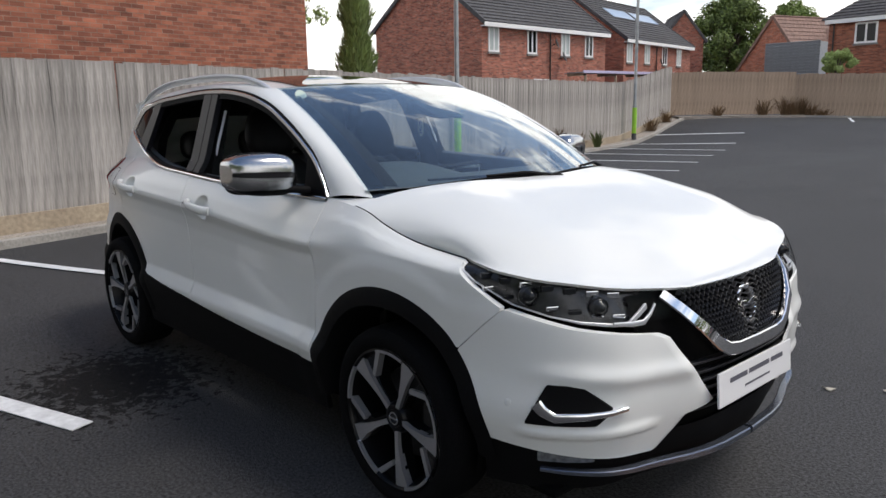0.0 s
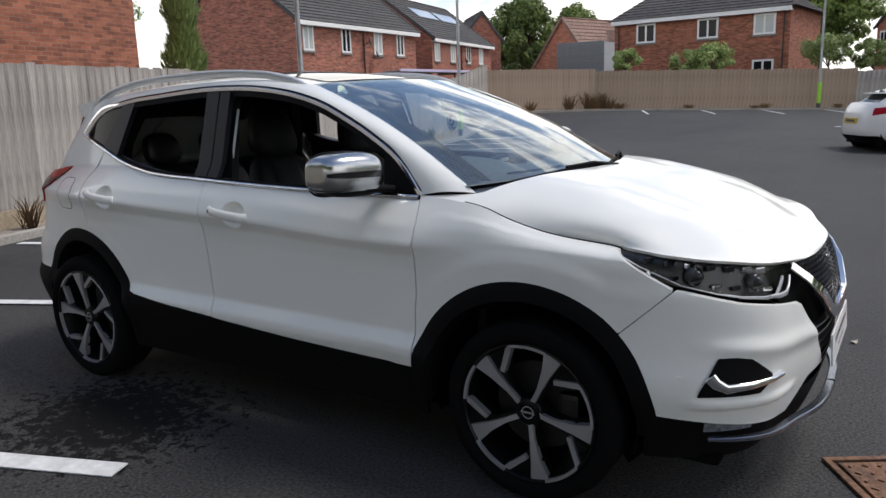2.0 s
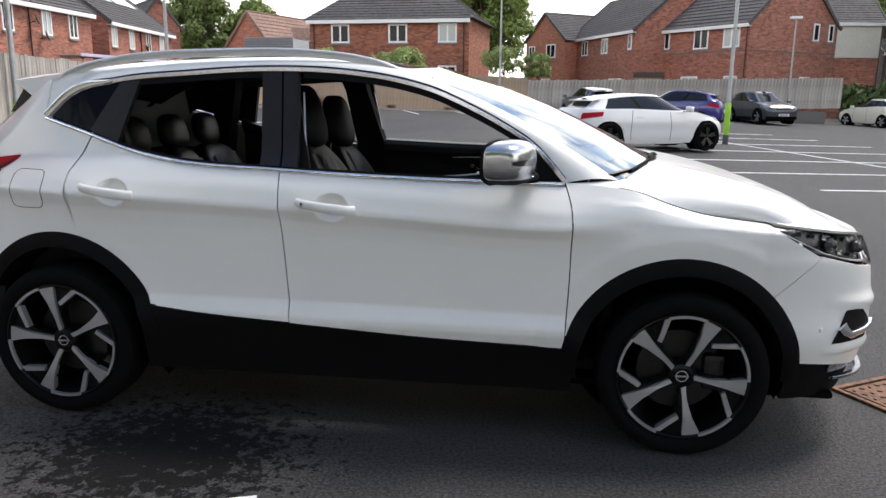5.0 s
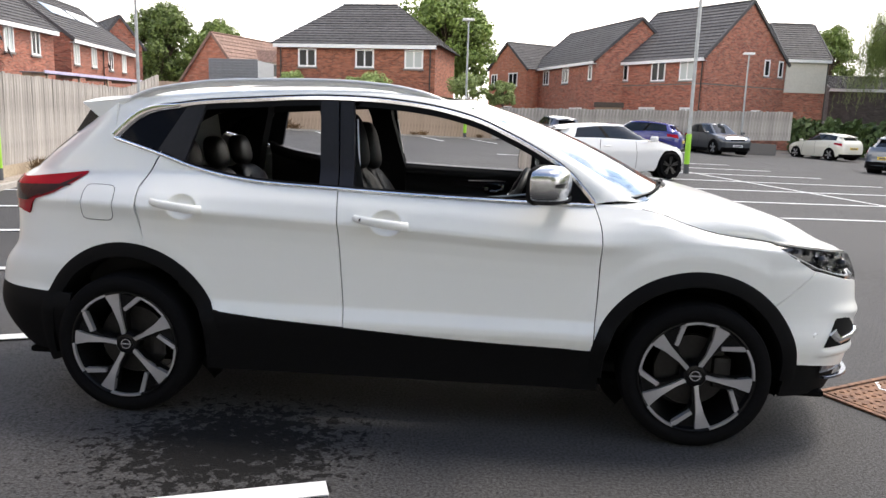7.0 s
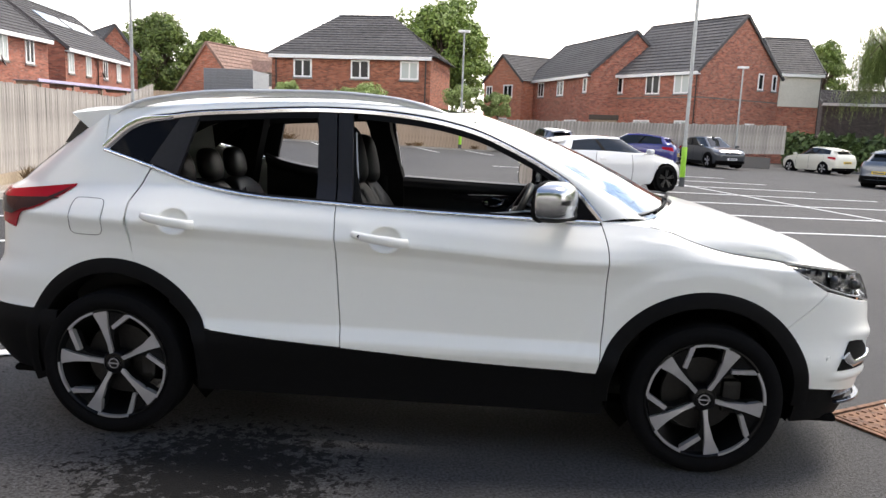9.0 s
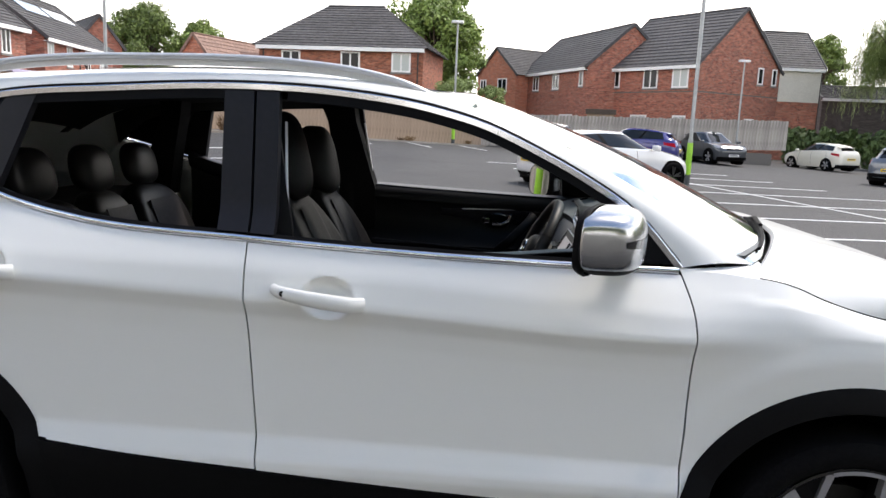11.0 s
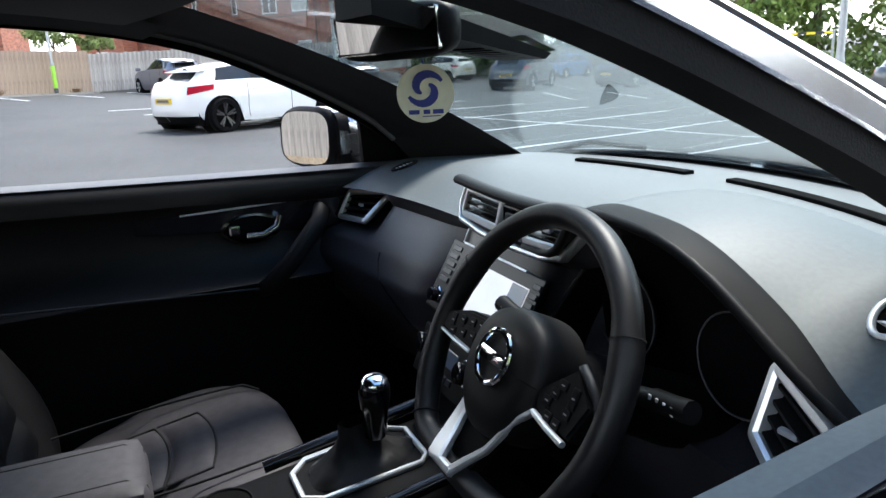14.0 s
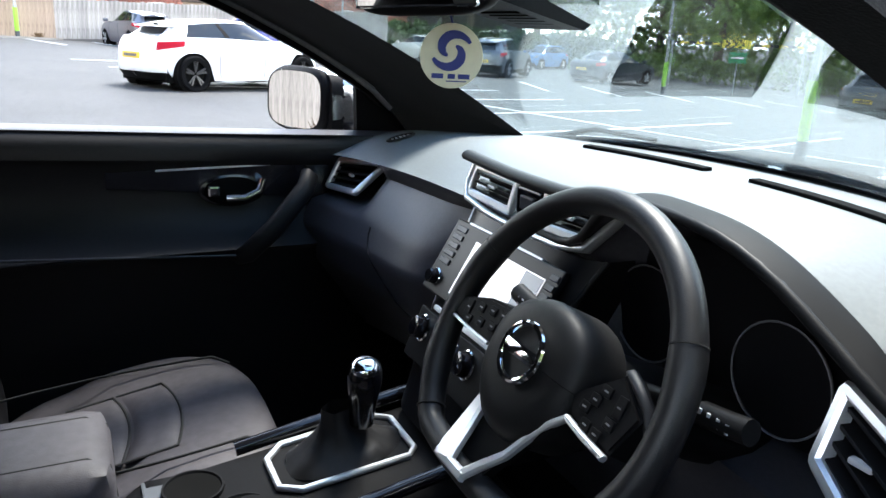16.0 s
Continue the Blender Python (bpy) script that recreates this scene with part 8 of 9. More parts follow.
def parked_car(label, x, y, heading, length, width, height, color, belt=0.93, rise=0.06, nose_z=0.78, wheel_r=0.32, base=0.27, top=0.03, rear_top=-0.40, rear_base=-0.465, tail_z=None, rim=None, metal=0.0, cladding=False, rear_pillar=0.05, boot=0.0, doors=5, plan_n=6.5, axles=(0.308, -0.297)):
    """A parked car pointing along heading. base, top: where the windscreen starts and ends; rear_top, rear_base: the same of the rear window, as shares of the length from the middle."""
    paint = shade("car_paint", color, 0.3, metal=metal, coat=1.0, grain=0.02, grain_size=300)
    root = thing("parked_car", label, "car", Matrix.Translation((x, y, ground_z(x, y))) @ Matrix.Rotation(radians(heading), 4, "Z"), group="cars in the car park")
    L, W, H = length, width / 2, height
    fx, rx = axles[0] * L, axles[1] * L
    xf = spl(0.18, 0.455, 0.32, 0.492, 0.50, 0.5, nose_z - 0.08, 0.485, nose_z + 0.06, 0.44)
    xr = spl(0.18, 0.46, 0.34, 0.495, 0.62, 0.5, belt + 0.02, 0.478 if not boot else 0.49, belt + 0.14, 0.455)
    bulge = spl(0.18, 0.93, 0.30, 0.965, 0.52, 0.985, 0.72, 1.0, belt, 0.955, belt + 0.15, 0.90)
    zt = spl(-0.5 * L, belt + rise + boot * 0.02, -0.2 * L, belt + rise * 0.7, base * L - 0.5, belt, base * L, belt + 0.0, 0.40 * L, nose_z + 0.085, 0.5 * L, nose_z)

    def ring(q, z):
        """Half outline from the tail's middle (q = 0) to the nose's (q = 1)."""
        c = -math.cos(math.pi * q)
        hx = (xf(z) if c > 0 else xr(z)) * L
        return (c * hx, W * bulge(z) * (1 - abs(c) ** plan_n) ** (1 / plan_n) if abs(c) < 1 else 0.0)

    def low(xx):
        z = 0.20 + 0.06 * (abs(xx) / (0.5 * L)) ** 4
        for wx in (fx, rx):
            d = abs(xx - wx)
            if d < wheel_r + 0.045:
                z = max(z, wheel_r + math.sqrt((wheel_r + 0.045) ** 2 - d * d))
        return z

    def shell(q, v, off=0.0, s=1, z0=None, z1=None):
        xx, yy = ring(q, 0.5)
        a, b = (low(xx) if z0 is None else z0), (zt(xx) if z1 is None else z1)
        z = lerp(a, b, v)
        xx, yy = ring(q, z)
        return (xx * (1 + off / (0.5 * L)), s * (yy + off), z)
    for s in (-1, 1):
        part("body_side", sheet(lambda u, v: shell(u, v, 0, s), 150, 14), paint, root, smooth=35)
        part("sill", sheet(lambda u, v: shell(lerp(0.375, 0.62, u), v, 0.006, s, 0.185, 0.34 if cladding else 0.25), 20, 3), CLAD if cladding else paint, root, smooth=40)
        part("front_apron", sheet(lambda u, v: shell(lerp(0.86, 1.0, u), v, 0.006, s, 0.20, 0.40), 14, 3), CLAD, root, smooth=40)
        part("rear_apron", sheet(lambda u, v: shell(lerp(0.0, 0.15, u), v, 0.006, s, 0.22, 0.36 if not cladding else 0.52), 14, 3), CLAD, root, smooth=40)
        part("headlamp", sheet(lambda u, v: shell(lerp(0.825, 0.925, u), v, 0.006, s, lerp(nose_z - 0.02, nose_z - 0.09, u), lerp(nose_z + 0.085, nose_z + 0.025, u)), 10, 4), CAR_LAMP, root, "clear headlamp", smooth=40)
        part("tail_lamp", sheet(lambda u, v: shell(lerp(0.10, 0.235, u), v, 0.006, s, lerp(belt - 0.17, belt - 0.09, u), lerp(belt - 0.02, belt + 0.01, u)), 10, 4), LAMP_RED, root, "red tail lamp", smooth=40)
        for q in ((0.375, 0.545) if doors == 3 else (0.30, 0.475, 0.625)):
            part("door_gap", sheet(lambda u, v, q=q: shell(lerp(q, q + 0.0022, u), v, 0.003, s, 0.27, None), 1, 8), GAP, root)
        for q in ((0.41,) if doors == 3 else (0.36, 0.505)):
            p = shell(q, 0.8, 0.012, s)
            part("handle", boxed(-0.09, 0.09, -0.014, 0.014, -0.014, 0.014, 0.008, Matrix.Translation(p)), paint, root)
        mx = base * L - 0.33
        mb = bmesh.new()
        box(mb, mx - 0.05, mx + 0.07, s * (W + 0.09) - 0.10, s * (W + 0.09) + 0.10, belt + 0.01, belt + 0.14, 0.035)
        part("mirror", mb, paint, root, smooth=60)
        for wx in (fx, rx):
            bm = bmesh.new()
            n = 28
            prism(bm, [((wheel_r + 0.055) * math.cos(2 * math.pi * i / n), max(-wheel_r + 0.03, (wheel_r + 0.055) * math.sin(2 * math.pi * i / n))) for i in range(n)], 0.30, Matrix.Translation((wx, s * (W - 0.05) - (0.30 if s > 0 else 0.0), wheel_r)))
            part("wheel_arch", bm, GAP, root)
            if cladding:
                bm = bmesh.new()
                sweep(bm, [(wx + (wheel_r + 0.07) * math.cos(radians(a)), s * (W * 0.985), wheel_r + (wheel_r + 0.07) * math.sin(radians(a))) for a in range(-15, 196, 14)], strip(0.025, 0.03), up=(0, s, 0))
                part("arch_trim", bm, CLAD, root, smooth=40)
            wl_ = new("wheel")
            wl_.parent = root
            wl_.matrix_local = Matrix.Translation((wx, s * (W - 0.105), wheel_r)) @ (pose(0, 0, 0, 90, 0, 0) if s < 0 else pose(0, 0, 0, -90, 0, 0))
            bm = bmesh.new()
            lathe(bm, [(wheel_r * 0.70, 0.10), (wheel_r * 0.76, 0.112), (wheel_r * 0.93, 0.108), (wheel_r, 0.08), (wheel_r, -0.08), (wheel_r * 0.9, -0.1)], 32, cap=False)
            part("tyre", bm, RUBBER, wl_, smooth=40)
            bm = bmesh.new()
            lathe(bm, [(0.0, 0.03), (wheel_r * 0.62, 0.045), (wheel_r * 0.68, 0.105), (wheel_r * 0.72, 0.108)], 28, cap=False)
            part("wheel_dish", bm, GAP, wl_)
            for k in range(5):
                a = 2 * math.pi * k / 5 + 0.3
                bm = bmesh.new()
                for d in (-0.15, 0.15):
                    sweep(bm, [(0.03 * math.cos(a), 0.03 * math.sin(a), 0.085), (wheel_r * 0.69 * math.cos(a + d), wheel_r * 0.69 * math.sin(a + d), 0.106)], strip(0.018, 0.008), up=(0, 0, 1))
                part("spoke", bm, rim or ALLOY, wl_)
    # bonnet, and the ledge or boot lid at the rear
    def lid(q0, q1, crown, u, v):
        xx, yy = ring(lerp(q0, q1, u), 0.7)
        z = zt(xx)
        xx, yy = ring(lerp(q0, q1, u), z)
        b = 2 * v - 1
        return (xx, yy * b, z + crown * (1 - b ** 4))
    part("bonnet", sheet(lambda u, v: lid(0.5 + math.asin(min(1, 2 * base - 0.08)) / math.pi, 1.0, 0.055 * min(1, (1 - u) * 5), u, v), 24, 14), paint, root, smooth=40)
    part("tailgate_ledge", sheet(lambda u, v: lid(0.0, 0.16 + 0.1 * boot, 0.02 * min(1, u * 5), u, v), 10, 10), paint, root, smooth=40)
    # cabin
    def cabin(q, t, off=0.0, s=1):
        a = lerp(rear_base, rear_top, t ** 0.9) * L
        b = lerp(base, top, t ** 1.06) * L
        c = -math.cos(math.pi * q)
        nn = lerp(4.6, 3.6, t)
        xx = (a + b) / 2 + c * (b - a) / 2
        w = W * lerp(0.915, 0.665, t ** 1.15) + off
        yy = w * (1 - abs(c) ** nn) ** (1 / nn) if abs(c) < 1 else 0.0
        zr = H - 0.03 - 0.16 * ((xx / L + 0.06) / 0.35) ** 2 * (1 if xx / L < -0.06 else 0.7)
        lo = min(zt(xx), belt + rise) - 0.03
        return (xx + (off if c > 0 else -off) * abs(c) ** 6, s * yy, lerp(lo, zr, t) + off * 0.3)
    part("roof", sheet(lambda u, v: (lambda p: (p[0], p[1] * (2 * v - 1), p[2] + 0.035 * (1 - (2 * v - 1) ** 2)))(cabin(lerp(0.012, 0.988, u), 1.0, 0.004)), 28, 10), paint, root, smooth=50)
    for s in (-1, 1):
        part("glass", sheet(lambda u, v: cabin(u, v, 0, s), 60, 8), CAR_GLASS, root, "dark car windows", smooth=50)
        part("roof_edge", sheet(lambda u, v: cabin(lerp(0.01, 0.99, u), lerp(0.90, 1.0, v), 0.006, s), 50, 2), paint, root, smooth=50)
        for q0, q1, w0, w1 in ((0.885, 0.875, 0.022, 0.022), (0.115 + rear_pillar * 0.5, 0.115 + rear_pillar, 0.02 + rear_pillar, 0.03 + rear_pillar)):
            part("pillar", sheet(lambda u, v: cabin(lerp(q0, q1, v) + (2 * u - 1) * lerp(w0, w1, 1 - v), v * 0.95, 0.006, s), 6, 8), paint, root, smooth=50)
        part("centre_pillar", sheet(lambda u, v: cabin(lerp(0.475, 0.50, u), v * 0.92, 0.004, s), 2, 6), CLAD, root)
        part("window_seal", sheet(lambda u, v: cabin(lerp(0.14, 0.88, u), lerp(0.0, 0.16, v), 0.005, s), 40, 2), paint, root, smooth=50)
    tz = cabin(0.0, 1.0)
    part("spoiler", sheet(lambda u, v: (tz[0] + 0.10 - 0.26 * u + 0.05 * abs(2 * v - 1) ** 3 * u, W * 0.60 * (2 * v - 1), tz[2] + 0.012 - 0.03 * u), 4, 10, 0.018), paint, root, smooth=50) if not boot else None
    part("grille", boxed(0.487 * L, 0.497 * L, -W * 0.42, W * 0.42, nose_z - 0.20, nose_z - 0.07, 0.01), GLOSS_BLACK, root)
    pl = part("rear_plate", boxed(-0.505 * L, -0.497 * L, -0.26, 0.26, 0.60, 0.71, 0.003), YELLOW_PLATE, root, "yellow rear plate")
    part("print_bar", boxed(-0.5062 * L, -0.505 * L, -0.2, 0.2, 0.63, 0.68), INK, pl)
    pf = part("front_plate", boxed(0.497 * L, 0.504 * L, -0.26, 0.26, 0.42, 0.53, 0.003), PLATE_WHITE, root)
    part("print_bar", boxed(0.504 * L, 0.5052 * L, -0.2, 0.2, 0.45, 0.50), INK, pf)
    part("underbody", boxed(-0.44 * L, 0.44 * L, -W * 0.8, W * 0.8, 0.17, 0.5), GAP, root)
    return root


CAR_LAMP = shade("car_headlamp", (0.22, 0.23, 0.25), 0.1, spec=0.9)
BLACK_RIM = shade("black_wheel", (0.012, 0.012, 0.013), 0.3)
parked_car("low white three-door sports hatchback with black wheels, parked across bays", 3.02, 15.55, 28, 4.28, 1.84, 1.37, (0.72, 0.73, 0.74), belt=0.93, rise=0.07, nose_z=0.74, wheel_r=0.34, rim=BLACK_RIM, base=0.245, top=0.05, rear_top=-0.37, rear_base=-0.455, rear_pillar=0.065, doors=3, axles=(0.322, -0.325), plan_n=4.2)
parked_car("dark blue small hatchback with red tail lamps, parked by the fence", 5.75, 27.6, 160, 3.95, 1.72, 1.48, (0.012, 0.016, 0.16), belt=0.97, rise=0.10, metal=0.2, rear_pillar=0.06)
parked_car("dark grey crossover parked nose out beside the fence", 11.5, 36.6, -76, 4.38, 1.80, 1.59, (0.045, 0.052, 0.062), belt=1.02, metal=0.3, cladding=True, wheel_r=0.36, nose_z=0.88)
parked_car("white small hatchback parked by the low wall", 18.15, 39.2, 112, 3.99, 1.74, 1.455, (0.68, 0.66, 0.58), belt=0.95, rise=0.12, rear_pillar=0.05)
parked_car("grey compact crossover parked in the bays", 16.75, 27.6, 40, 4.21, 1.80, 1.595, (0.10, 0.12, 0.15), belt=1.02, cladding=True, wheel_r=0.35, nose_z=0.88, metal=0.2)
parked_car("dark navy saloon car parked in the bays", 22.6, 27.2, 14, 4.6, 1.80, 1.45, (0.012, 0.016, 0.028), belt=0.95, rear_top=-0.27, rear_base=-0.40, boot=1.0, rear_pillar=0.03)
parked_car("bright blue small hatchback across the car park", 27.5, 40.5, 200, 3.9, 1.7, 1.5, (0.03, 0.16, 0.40), belt=0.95)
parked_car("steel grey hatchback parked facing the fence", 2.75, 33.2, 107, 4.25, 1.76, 1.45, (0.10, 0.105, 0.13), belt=0.95, metal=0.4)
parked_car("grey crossover parked at the car park edge", 22.6, 13.6, 10, 4.3, 1.8, 1.6, (0.06, 0.065, 0.07), belt=1.0, cladding=True, wheel_r=0.35, nose_z=0.88)

# ---- bay lines ----
BAY = Vector((math.cos(radians(20)), math.sin(radians(20))))
ROW = Vector((-BAY.y, BAY.x))
for k in range(0, 12):
    tip = Vector((-0.20, -1.50)) + ROW * 2.38 * k
    end = tip - BAY * 4.75
    road_line(end.x, end.y, tip.x, tip.y, 0.11)
SP = Vector((5.4, 21.5))
for k in range(-1, 9):
    p = SP - ROW * 2.4 * k
    a, b = p - BAY * 4.7, p + BAY * 4.7
    road_line(a.x, a.y, b.x, b.y)
p, q = SP + ROW * 2.6, SP - ROW * 19.3
road_line(p.x, p.y, q.x, q.y)
for k in range(8):
    p = Vector((-8.6, 31.2)) + Vector((2.42, 1.02)) * k
    road_line(p.x, p.y - 0.2, p.x + 1.4, p.y - 3.6)
for k in range(9):
    p = Vector((15.6, 24.0)) + Vector((2.3, -0.9)) * k
    road_line(p.x - 1.6, p.y - 4.3, p.x, p.y, 0.1)

# ---- rusty cover in the tarmac ----
cover = thing("access_cover", "rusty studded iron access cover set in the tarmac", "manhole cover", Matrix.Translation((2.737, -0.177, 0.004)) @ Matrix.Rotation(radians(32), 4, "Z"))
part("plate", boxed(-0.36, 0.36, -0.34, 0.34, -0.02, 0.008, 0.004), RUST, cover)
part("frame", (lambda bm: (sweep(bm, [(-0.39, -0.37, 0.004), (0.39, -0.37, 0.004), (0.39, 0.37, 0.004), (-0.39, 0.37, 0.004), (-0.39, -0.36, 0.004)], strip(0.018, 0.006)), bm)[1])(bmesh.new()), RUST, cover)
stud = mesh_from(boxed(-0.012, 0.012, -0.006, 0.006, 0.006, 0.014, 0.002), "stud", RUST)
for i in range(13):
    for j in range(12):
        if abs(i - 9) < 2 and abs(j - 6) < 3:
            continue
        o = new("stud", stud)
        o.parent = cover
        o.matrix_local = pose(-0.33 + i * 0.055, -0.31 + j * 0.056, 0, 0, 0, 45 if (i + j) % 2 else -45)
for pts in (((0.07, 0.33), (-0.02, 0.25), (0.03, 0.10), (0.16, 0.08)), ((0.12, 0.30), (0.22, 0.26), (0.26, 0.14))):
    part("chalk_mark", (lambda bm: (sweep(bm, [(x, y, 0.0105) for x, y in pts], strip(0.009, 0.0015)), bm)[1])(bmesh.new()), LINE_PAINT, cover, "white paint mark")

# ---- weeds by the fence, leaves and litter ----
def weed(x, y, h, spread, seed, material, label):
    rnd = random.Random(seed)
    verts, faces = [], []
    for _ in range(90):
        a, r = rnd.uniform(0, 6.28), rnd.random() * spread * 0.4
        bx, by = r * math.cos(a), r * math.sin(a)
        tx, ty, tz = bx + rnd.gauss(0, spread * 0.5), by + rnd.gauss(0, spread * 0.5), h * rnd.uniform(0.4, 1.0)
        w = rnd.uniform(0.004, 0.012)
        i0 = len(verts)
        verts += [(bx - w, by, 0), (bx + w, by, 0), (lerp(bx, tx, 0.6) + w, lerp(by, ty, 0.5), tz * 0.7), (lerp(bx, tx, 0.6) - w, lerp(by, ty, 0.5), tz * 0.7), (tx, ty, tz)]
        faces += [(i0, i0 + 1, i0 + 2, i0 + 3), (i0 + 3, i0 + 2, i0 + 4)]
    me = bpy.data.meshes.new("weed")
    me.from_pydata(verts, [], faces)
    me.materials.append(material)
    o = new("weed", me)
    o.matrix_world = Matrix.Translation((x, y, ground_z(x, y) + 0.04))
    return tagged(o, label, "plant", group="weeds along the fence")


WEED_GREEN = shade("green_weeds", (0.10, 0.13, 0.04), 0.8, per_piece=0.4)
fd = (Vector(FB) - Vector(FA)).normalized()
for k, (t, h, sp, mt) in enumerate(((11.6, 0.32, 0.25, WEED), (12.1, 0.22, 0.2, WEED_GREEN), (15.0, 0.45, 0.25, WEED), (18.5, 0.5, 0.2, WEED), (21.0, 0.8, 0.22, WEED), (24.5, 0.4, 0.3, WEED), (27.0, 0.75, 0.25, WEED), (28.0, 0.8, 0.28, WEED), (29.5, 0.6, 0.3, WEED), (31.0, 0.6, 0.3, WEED_GREEN), (36.5, 0.55, 0.5, WEED), (38.5, 0.6, 0.5, WEED))):
    p = Vector(FA) + fd * t
    weed(p.x + 0.33, p.y, h, sp, 50 + k, mt, "dry brown weeds at the fence foot" if mt is WEED else "low green weeds at the fence foot")
for k, (t, h, sp) in enumerate(((0.005, 0.7, 0.5), (0.03, 0.9, 0.45), (0.06, 0.6, 0.6), (0.10, 0.35, 0.5), (0.37, 0.25, 0.3), (0.62, 0.2, 0.3), (0.66, 0.3, 0.4), (0.93, 0.25, 0.3))):
    p = Vector(FC).lerp(Vector(FD), t)
    weed(p.x + 0.1, p.y - 0.35, h, sp, 80 + k, WEED, "dry brown weeds at the fence foot")
for k, (t, h, sp) in enumerate(((0.35, 0.5, 0.5), (0.72, 0.8, 0.5), (0.9, 0.9, 0.6))):
    p = Vector(FB).lerp(Vector(FC), t)
    weed(p.x + 0.3, p.y - 0.3, h, sp, 110 + k, WEED, "dry brown weeds at the fence foot")

# ---- hedge, barrier and far trees beyond the car park ----
def hedge(name, label, a, b, h, w, leaf, seed, n):
    rnd = random.Random(seed)
    verts, faces = [], []
    d = Vector((b[0] - a[0], b[1] - a[1]))
    s = Vector((-d.y, d.x)).normalized()
    for _ in range(n):
        t, q, z = rnd.random(), rnd.uniform(-1, 1), rnd.random() ** 0.6
        edge = 0.85 + 0.25 * noise.noise((t * 40, z * 3, seed))
        x, y = a[0] + d.x * t + s.x * q * w * edge, a[1] + d.y * t + s.y * q * w * edge
        c = Vector((x, y, ground_z(x, y) + z * h * edge))
        nn = Vector((rnd.uniform(-1, 1), rnd.uniform(-1, 1), rnd.uniform(-0.2, 1))).normalized()
        u = nn.orthogonal().normalized()
        v = nn.cross(u)
        k = rnd.uniform(0.06, 0.16) * (1 + h / 4)
        i0 = len(verts)
        verts += [c - u * k, c + v * k * 0.6, c + u * k, c - v * k * 0.6]
        faces.append((i0, i0 + 1, i0 + 2, i0 + 3))
    me = bpy.data.meshes.new(name)
    me.from_pydata(verts, [], faces)
    me.materials.append(leaf)
    return tagged(new(name, me), label, "hedge", kind="stuff")


hedge("hedge", "clipped dark green hedge beyond the parked cars", (18.5, 45.5), (34, 42.0), 2.5, 0.7, LEAF_DARK, 31, 9000)
hedge("hedge", "rough green bank beyond the car park", (34, 40), (48, 4), 1.6, 1.6, LEAF, 32, 7000)
for k, (tx, ty, th, tc) in enumerate(((38, 36, 11, 4.8), (44, 28, 12, 5.2), (47, 19, 11, 5.0), (50, 9, 12, 5.4), (41, 45, 12, 5.0), (52, 0, 12, 5.5), (33, 50, 11, 4.5))):
    tree("broadleaf_tree", "tall dark green tree in the belt beyond the car park", tx, ty, -1.0, th, tc, 0.35, LEAF, 60 + k, 46, 95, 0.5, 0.95)
for k, (tx, ty) in enumerate(((-13, -17), (-6, -16), (1, -17), (8, -16), (15, -17))):
    tree("broadleaf_tree", "tall dark green tree behind the viewpoint", tx, ty, 0, 11.0, 5.0, 0.35, LEAF, 90 + k, 60, 110, 0.5, 1.0)
bar = thing("height_barrier", "striped height barrier with a yellow chevron sign over the exit", "barrier", Matrix.Translation((31.0, 28.0, ground_z(31, 28))) @ Matrix.Rotation(radians(-52), 4, "Z"))
for xx in (-3.2, 3.2):
    part("post", boxed(xx - 0.06, xx + 0.06, -0.06, 0.06, -0.3, 2.4, 0.01), POST_GREY, bar)
YELLOW = shade("yellow_sign", (0.75, 0.60, 0.03), 0.5)
for i in range(16):
    part("stripe", boxed(-3.2 + i * 0.4, -2.8 + i * 0.4, -0.05, 0.05, 2.22, 2.34), YELLOW if i % 2 else PIPE_BLACK, bar)
sg = part("sign", boxed(-0.7, 0.7, -0.09, -0.06, 2.1, 2.5), YELLOW, bar)
for xx in (-0.45, -0.1, 0.25):
    part("chevron", (lambda bm: (sweep(bm, [(xx - 0.1, -0.095, 2.12), (xx + 0.1, -0.095, 2.3), (xx - 0.1, -0.095, 2.48)], strip(0.003, 0.05), up=(1, 0, 0)), bm)[1])(bmesh.new()), PIPE_BLACK, sg)
gs = thing("green_sign", "small green car park sign on a grey post", "sign", Matrix.Translation((28.5, 25.5, ground_z(28.5, 25.5))) @ Matrix.Rotation(radians(-50), 4, "Z"))
part("post", boxed(-0.03, 0.03, -0.03, 0.03, -0.2, 1.9), POST_GREY, gs)
part("board", boxed(-0.4, 0.4, -0.05, -0.03, 1.35, 1.85, 0.01), shade("green_board", (0.04, 0.32, 0.12), 0.5), gs)
part("print_bar", boxed(-0.28, 0.28, -0.055, -0.05, 1.55, 1.65), PLATE_WHITE, gs)

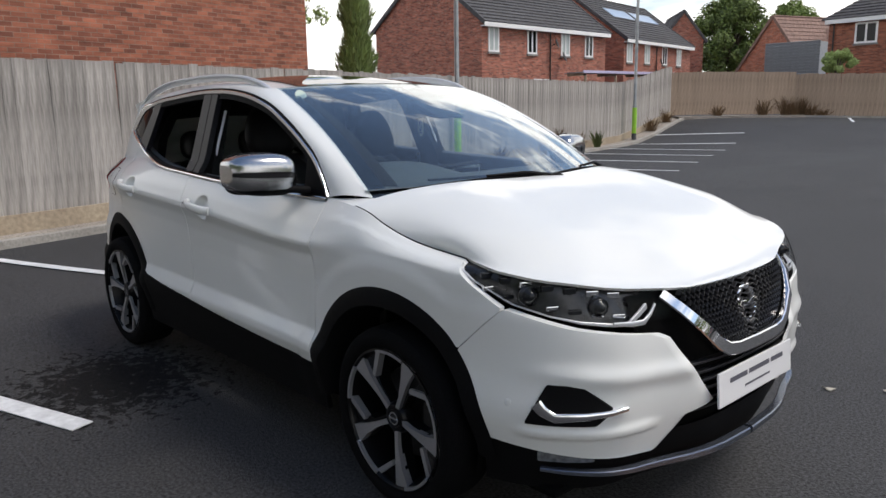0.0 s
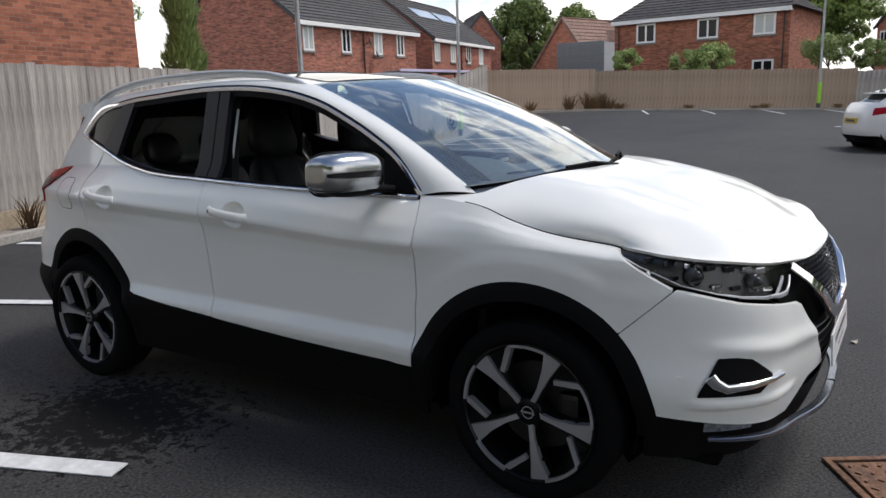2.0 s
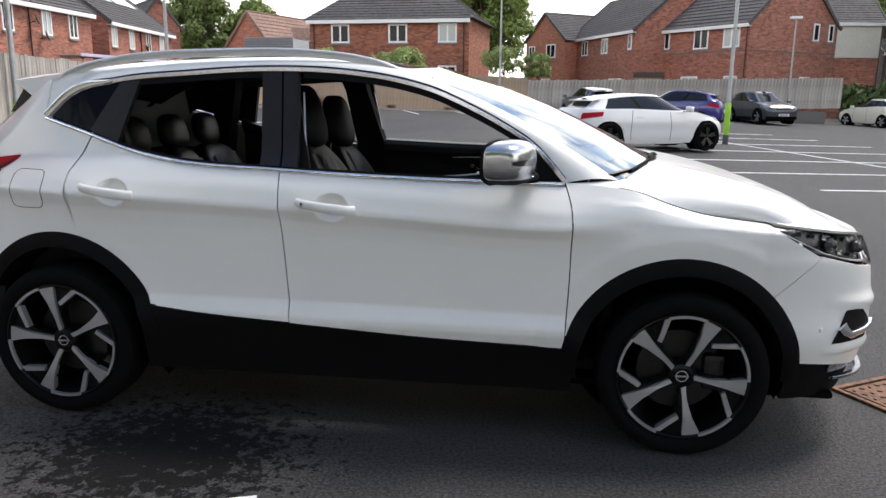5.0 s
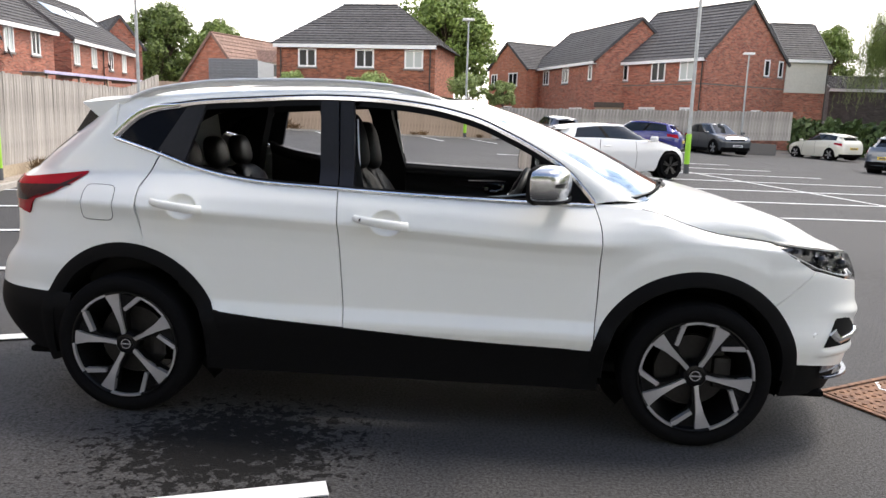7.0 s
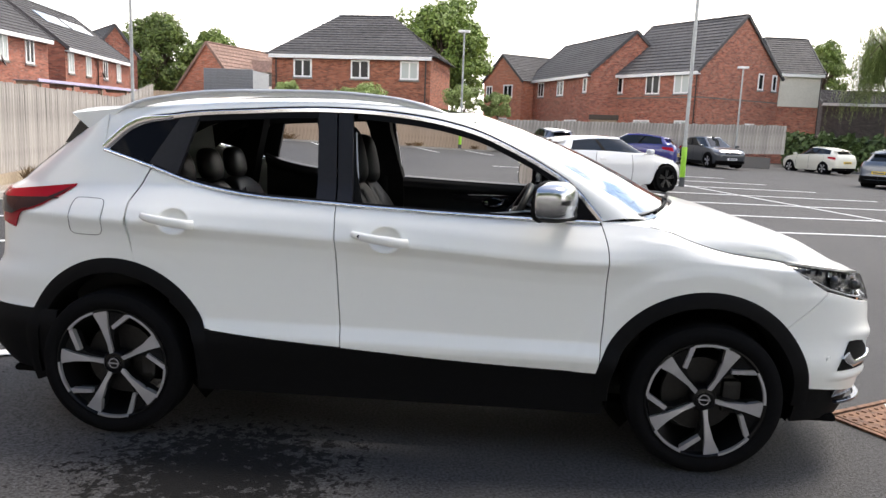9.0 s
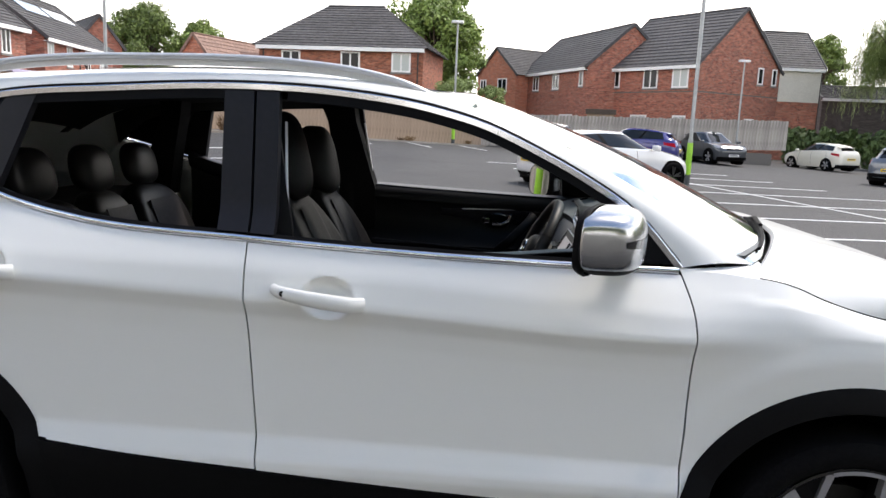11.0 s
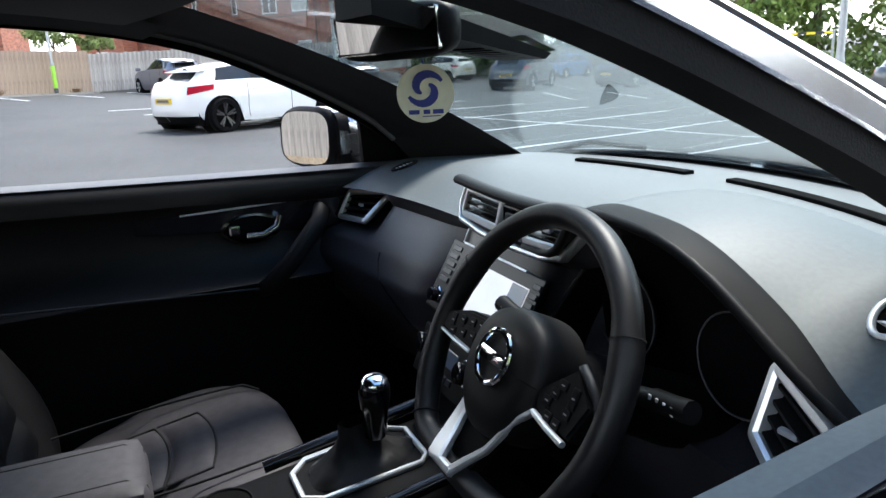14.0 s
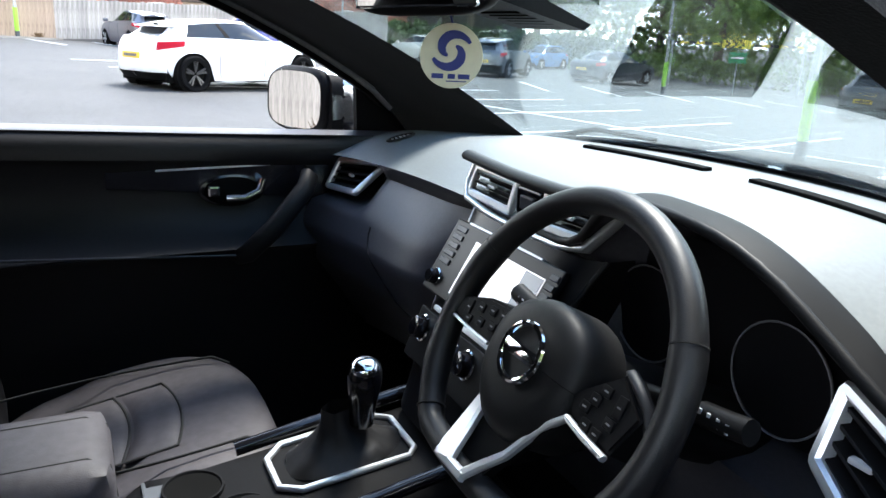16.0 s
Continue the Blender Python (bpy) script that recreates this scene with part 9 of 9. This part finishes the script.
# ---- more of the houses ----
ext = house("house_wing", "grey tiled wing of the gable house with a cream rendered front", (20.25, 52.5), (23.3, 52.8), 6.0, 0.4, 6.5, 2.6, BRICK_RED, "along", over=0.25, pipes=(0.98,))
part("render_panel", boxed(0.0, 3.06, -0.06, 0.0, 3.55, 5.85, 0.01), RENDER_CREAM, ext, "cream rendered panel")
GREY_SHEET = shade("grey_ribbed_cladding", (0.25, 0.27, 0.29), 0.5, grain=0.1, grain_size=4, per_piece=0.1)
hedge("wood_edge", "tangled undergrowth at the foot of a wood", (36.5, 52), (60, 6), 4.6, 2.6, LEAF, 41, 9000)
for k in range(7):
    f = k / 6
    tree("wood_tree", "tall leafy tree at the edge of a wood", lerp(38.5, 63, f), lerp(53, 8, f), -0.8, 12.0 + 1.6 * math.sin(3 * k), 4.6, 0.4, LEAF, 60 + k, 44, 90, 0.46, 1.0)
low = thing("clad_building", "flat-topped building clad in grey ribbed sheet beside the orange house", "building", Matrix.Translation((-23.0, 54.0, 0.6)))
part("wall", boxed(0, 3.95, 0, 4.0, -1.5, 4.75), GREY_SHEET, low)
rib = mesh_from(boxed(0, 3.96, -0.09, 0.0, -0.05, 0.05, 0.02), "rib", GREY_SHEET)
for k in range(15):
    o = new("rib", rib)
    o.parent = low
    o.location = (0, 0, 1.9 + k * 0.205)
house("far_building", "low dark brick building behind the willow", (25.7, 58.0), (36.0, 57.0), 6.0, 0.3, 4.7, 1.0, BRICK_DARK, "along")

# ---- scraps on the tarmac ----
for k, (x, y, a) in enumerate(((1.98, 1.35, 20), (2.19, 1.52, 70), (1.35, -2.35, 10), (-0.9, -2.2, 50), (3.6, 0.9, 35))):
    bm = bmesh.new()
    vs = [bm.verts.new((0.028 * math.cos(t) * (1 + 0.35 * math.sin(3 * t + k)), 0.016 * math.sin(t), 0.010 + 0.006 * math.cos(2 * t + k))) for t in [2 * math.pi * i / 9 for i in range(9)]]
    bm.faces.new(vs)
    r = bmesh.ops.extrude_face_region(bm, geom=bm.faces[:])
    for g in r["geom"]:
        if isinstance(g, bmesh.types.BMVert):
            g.co.z -= 0.005
    solid("leaf_scrap", bm, shade("dry_pale_leaf", (0.50, 0.46, 0.38), 0.8), "small pale dry leaf lying on the tarmac", "leaf", m=pose(x, y, ground_z(x, y) + 0.002, 0, 0, a), group="dry leaves")
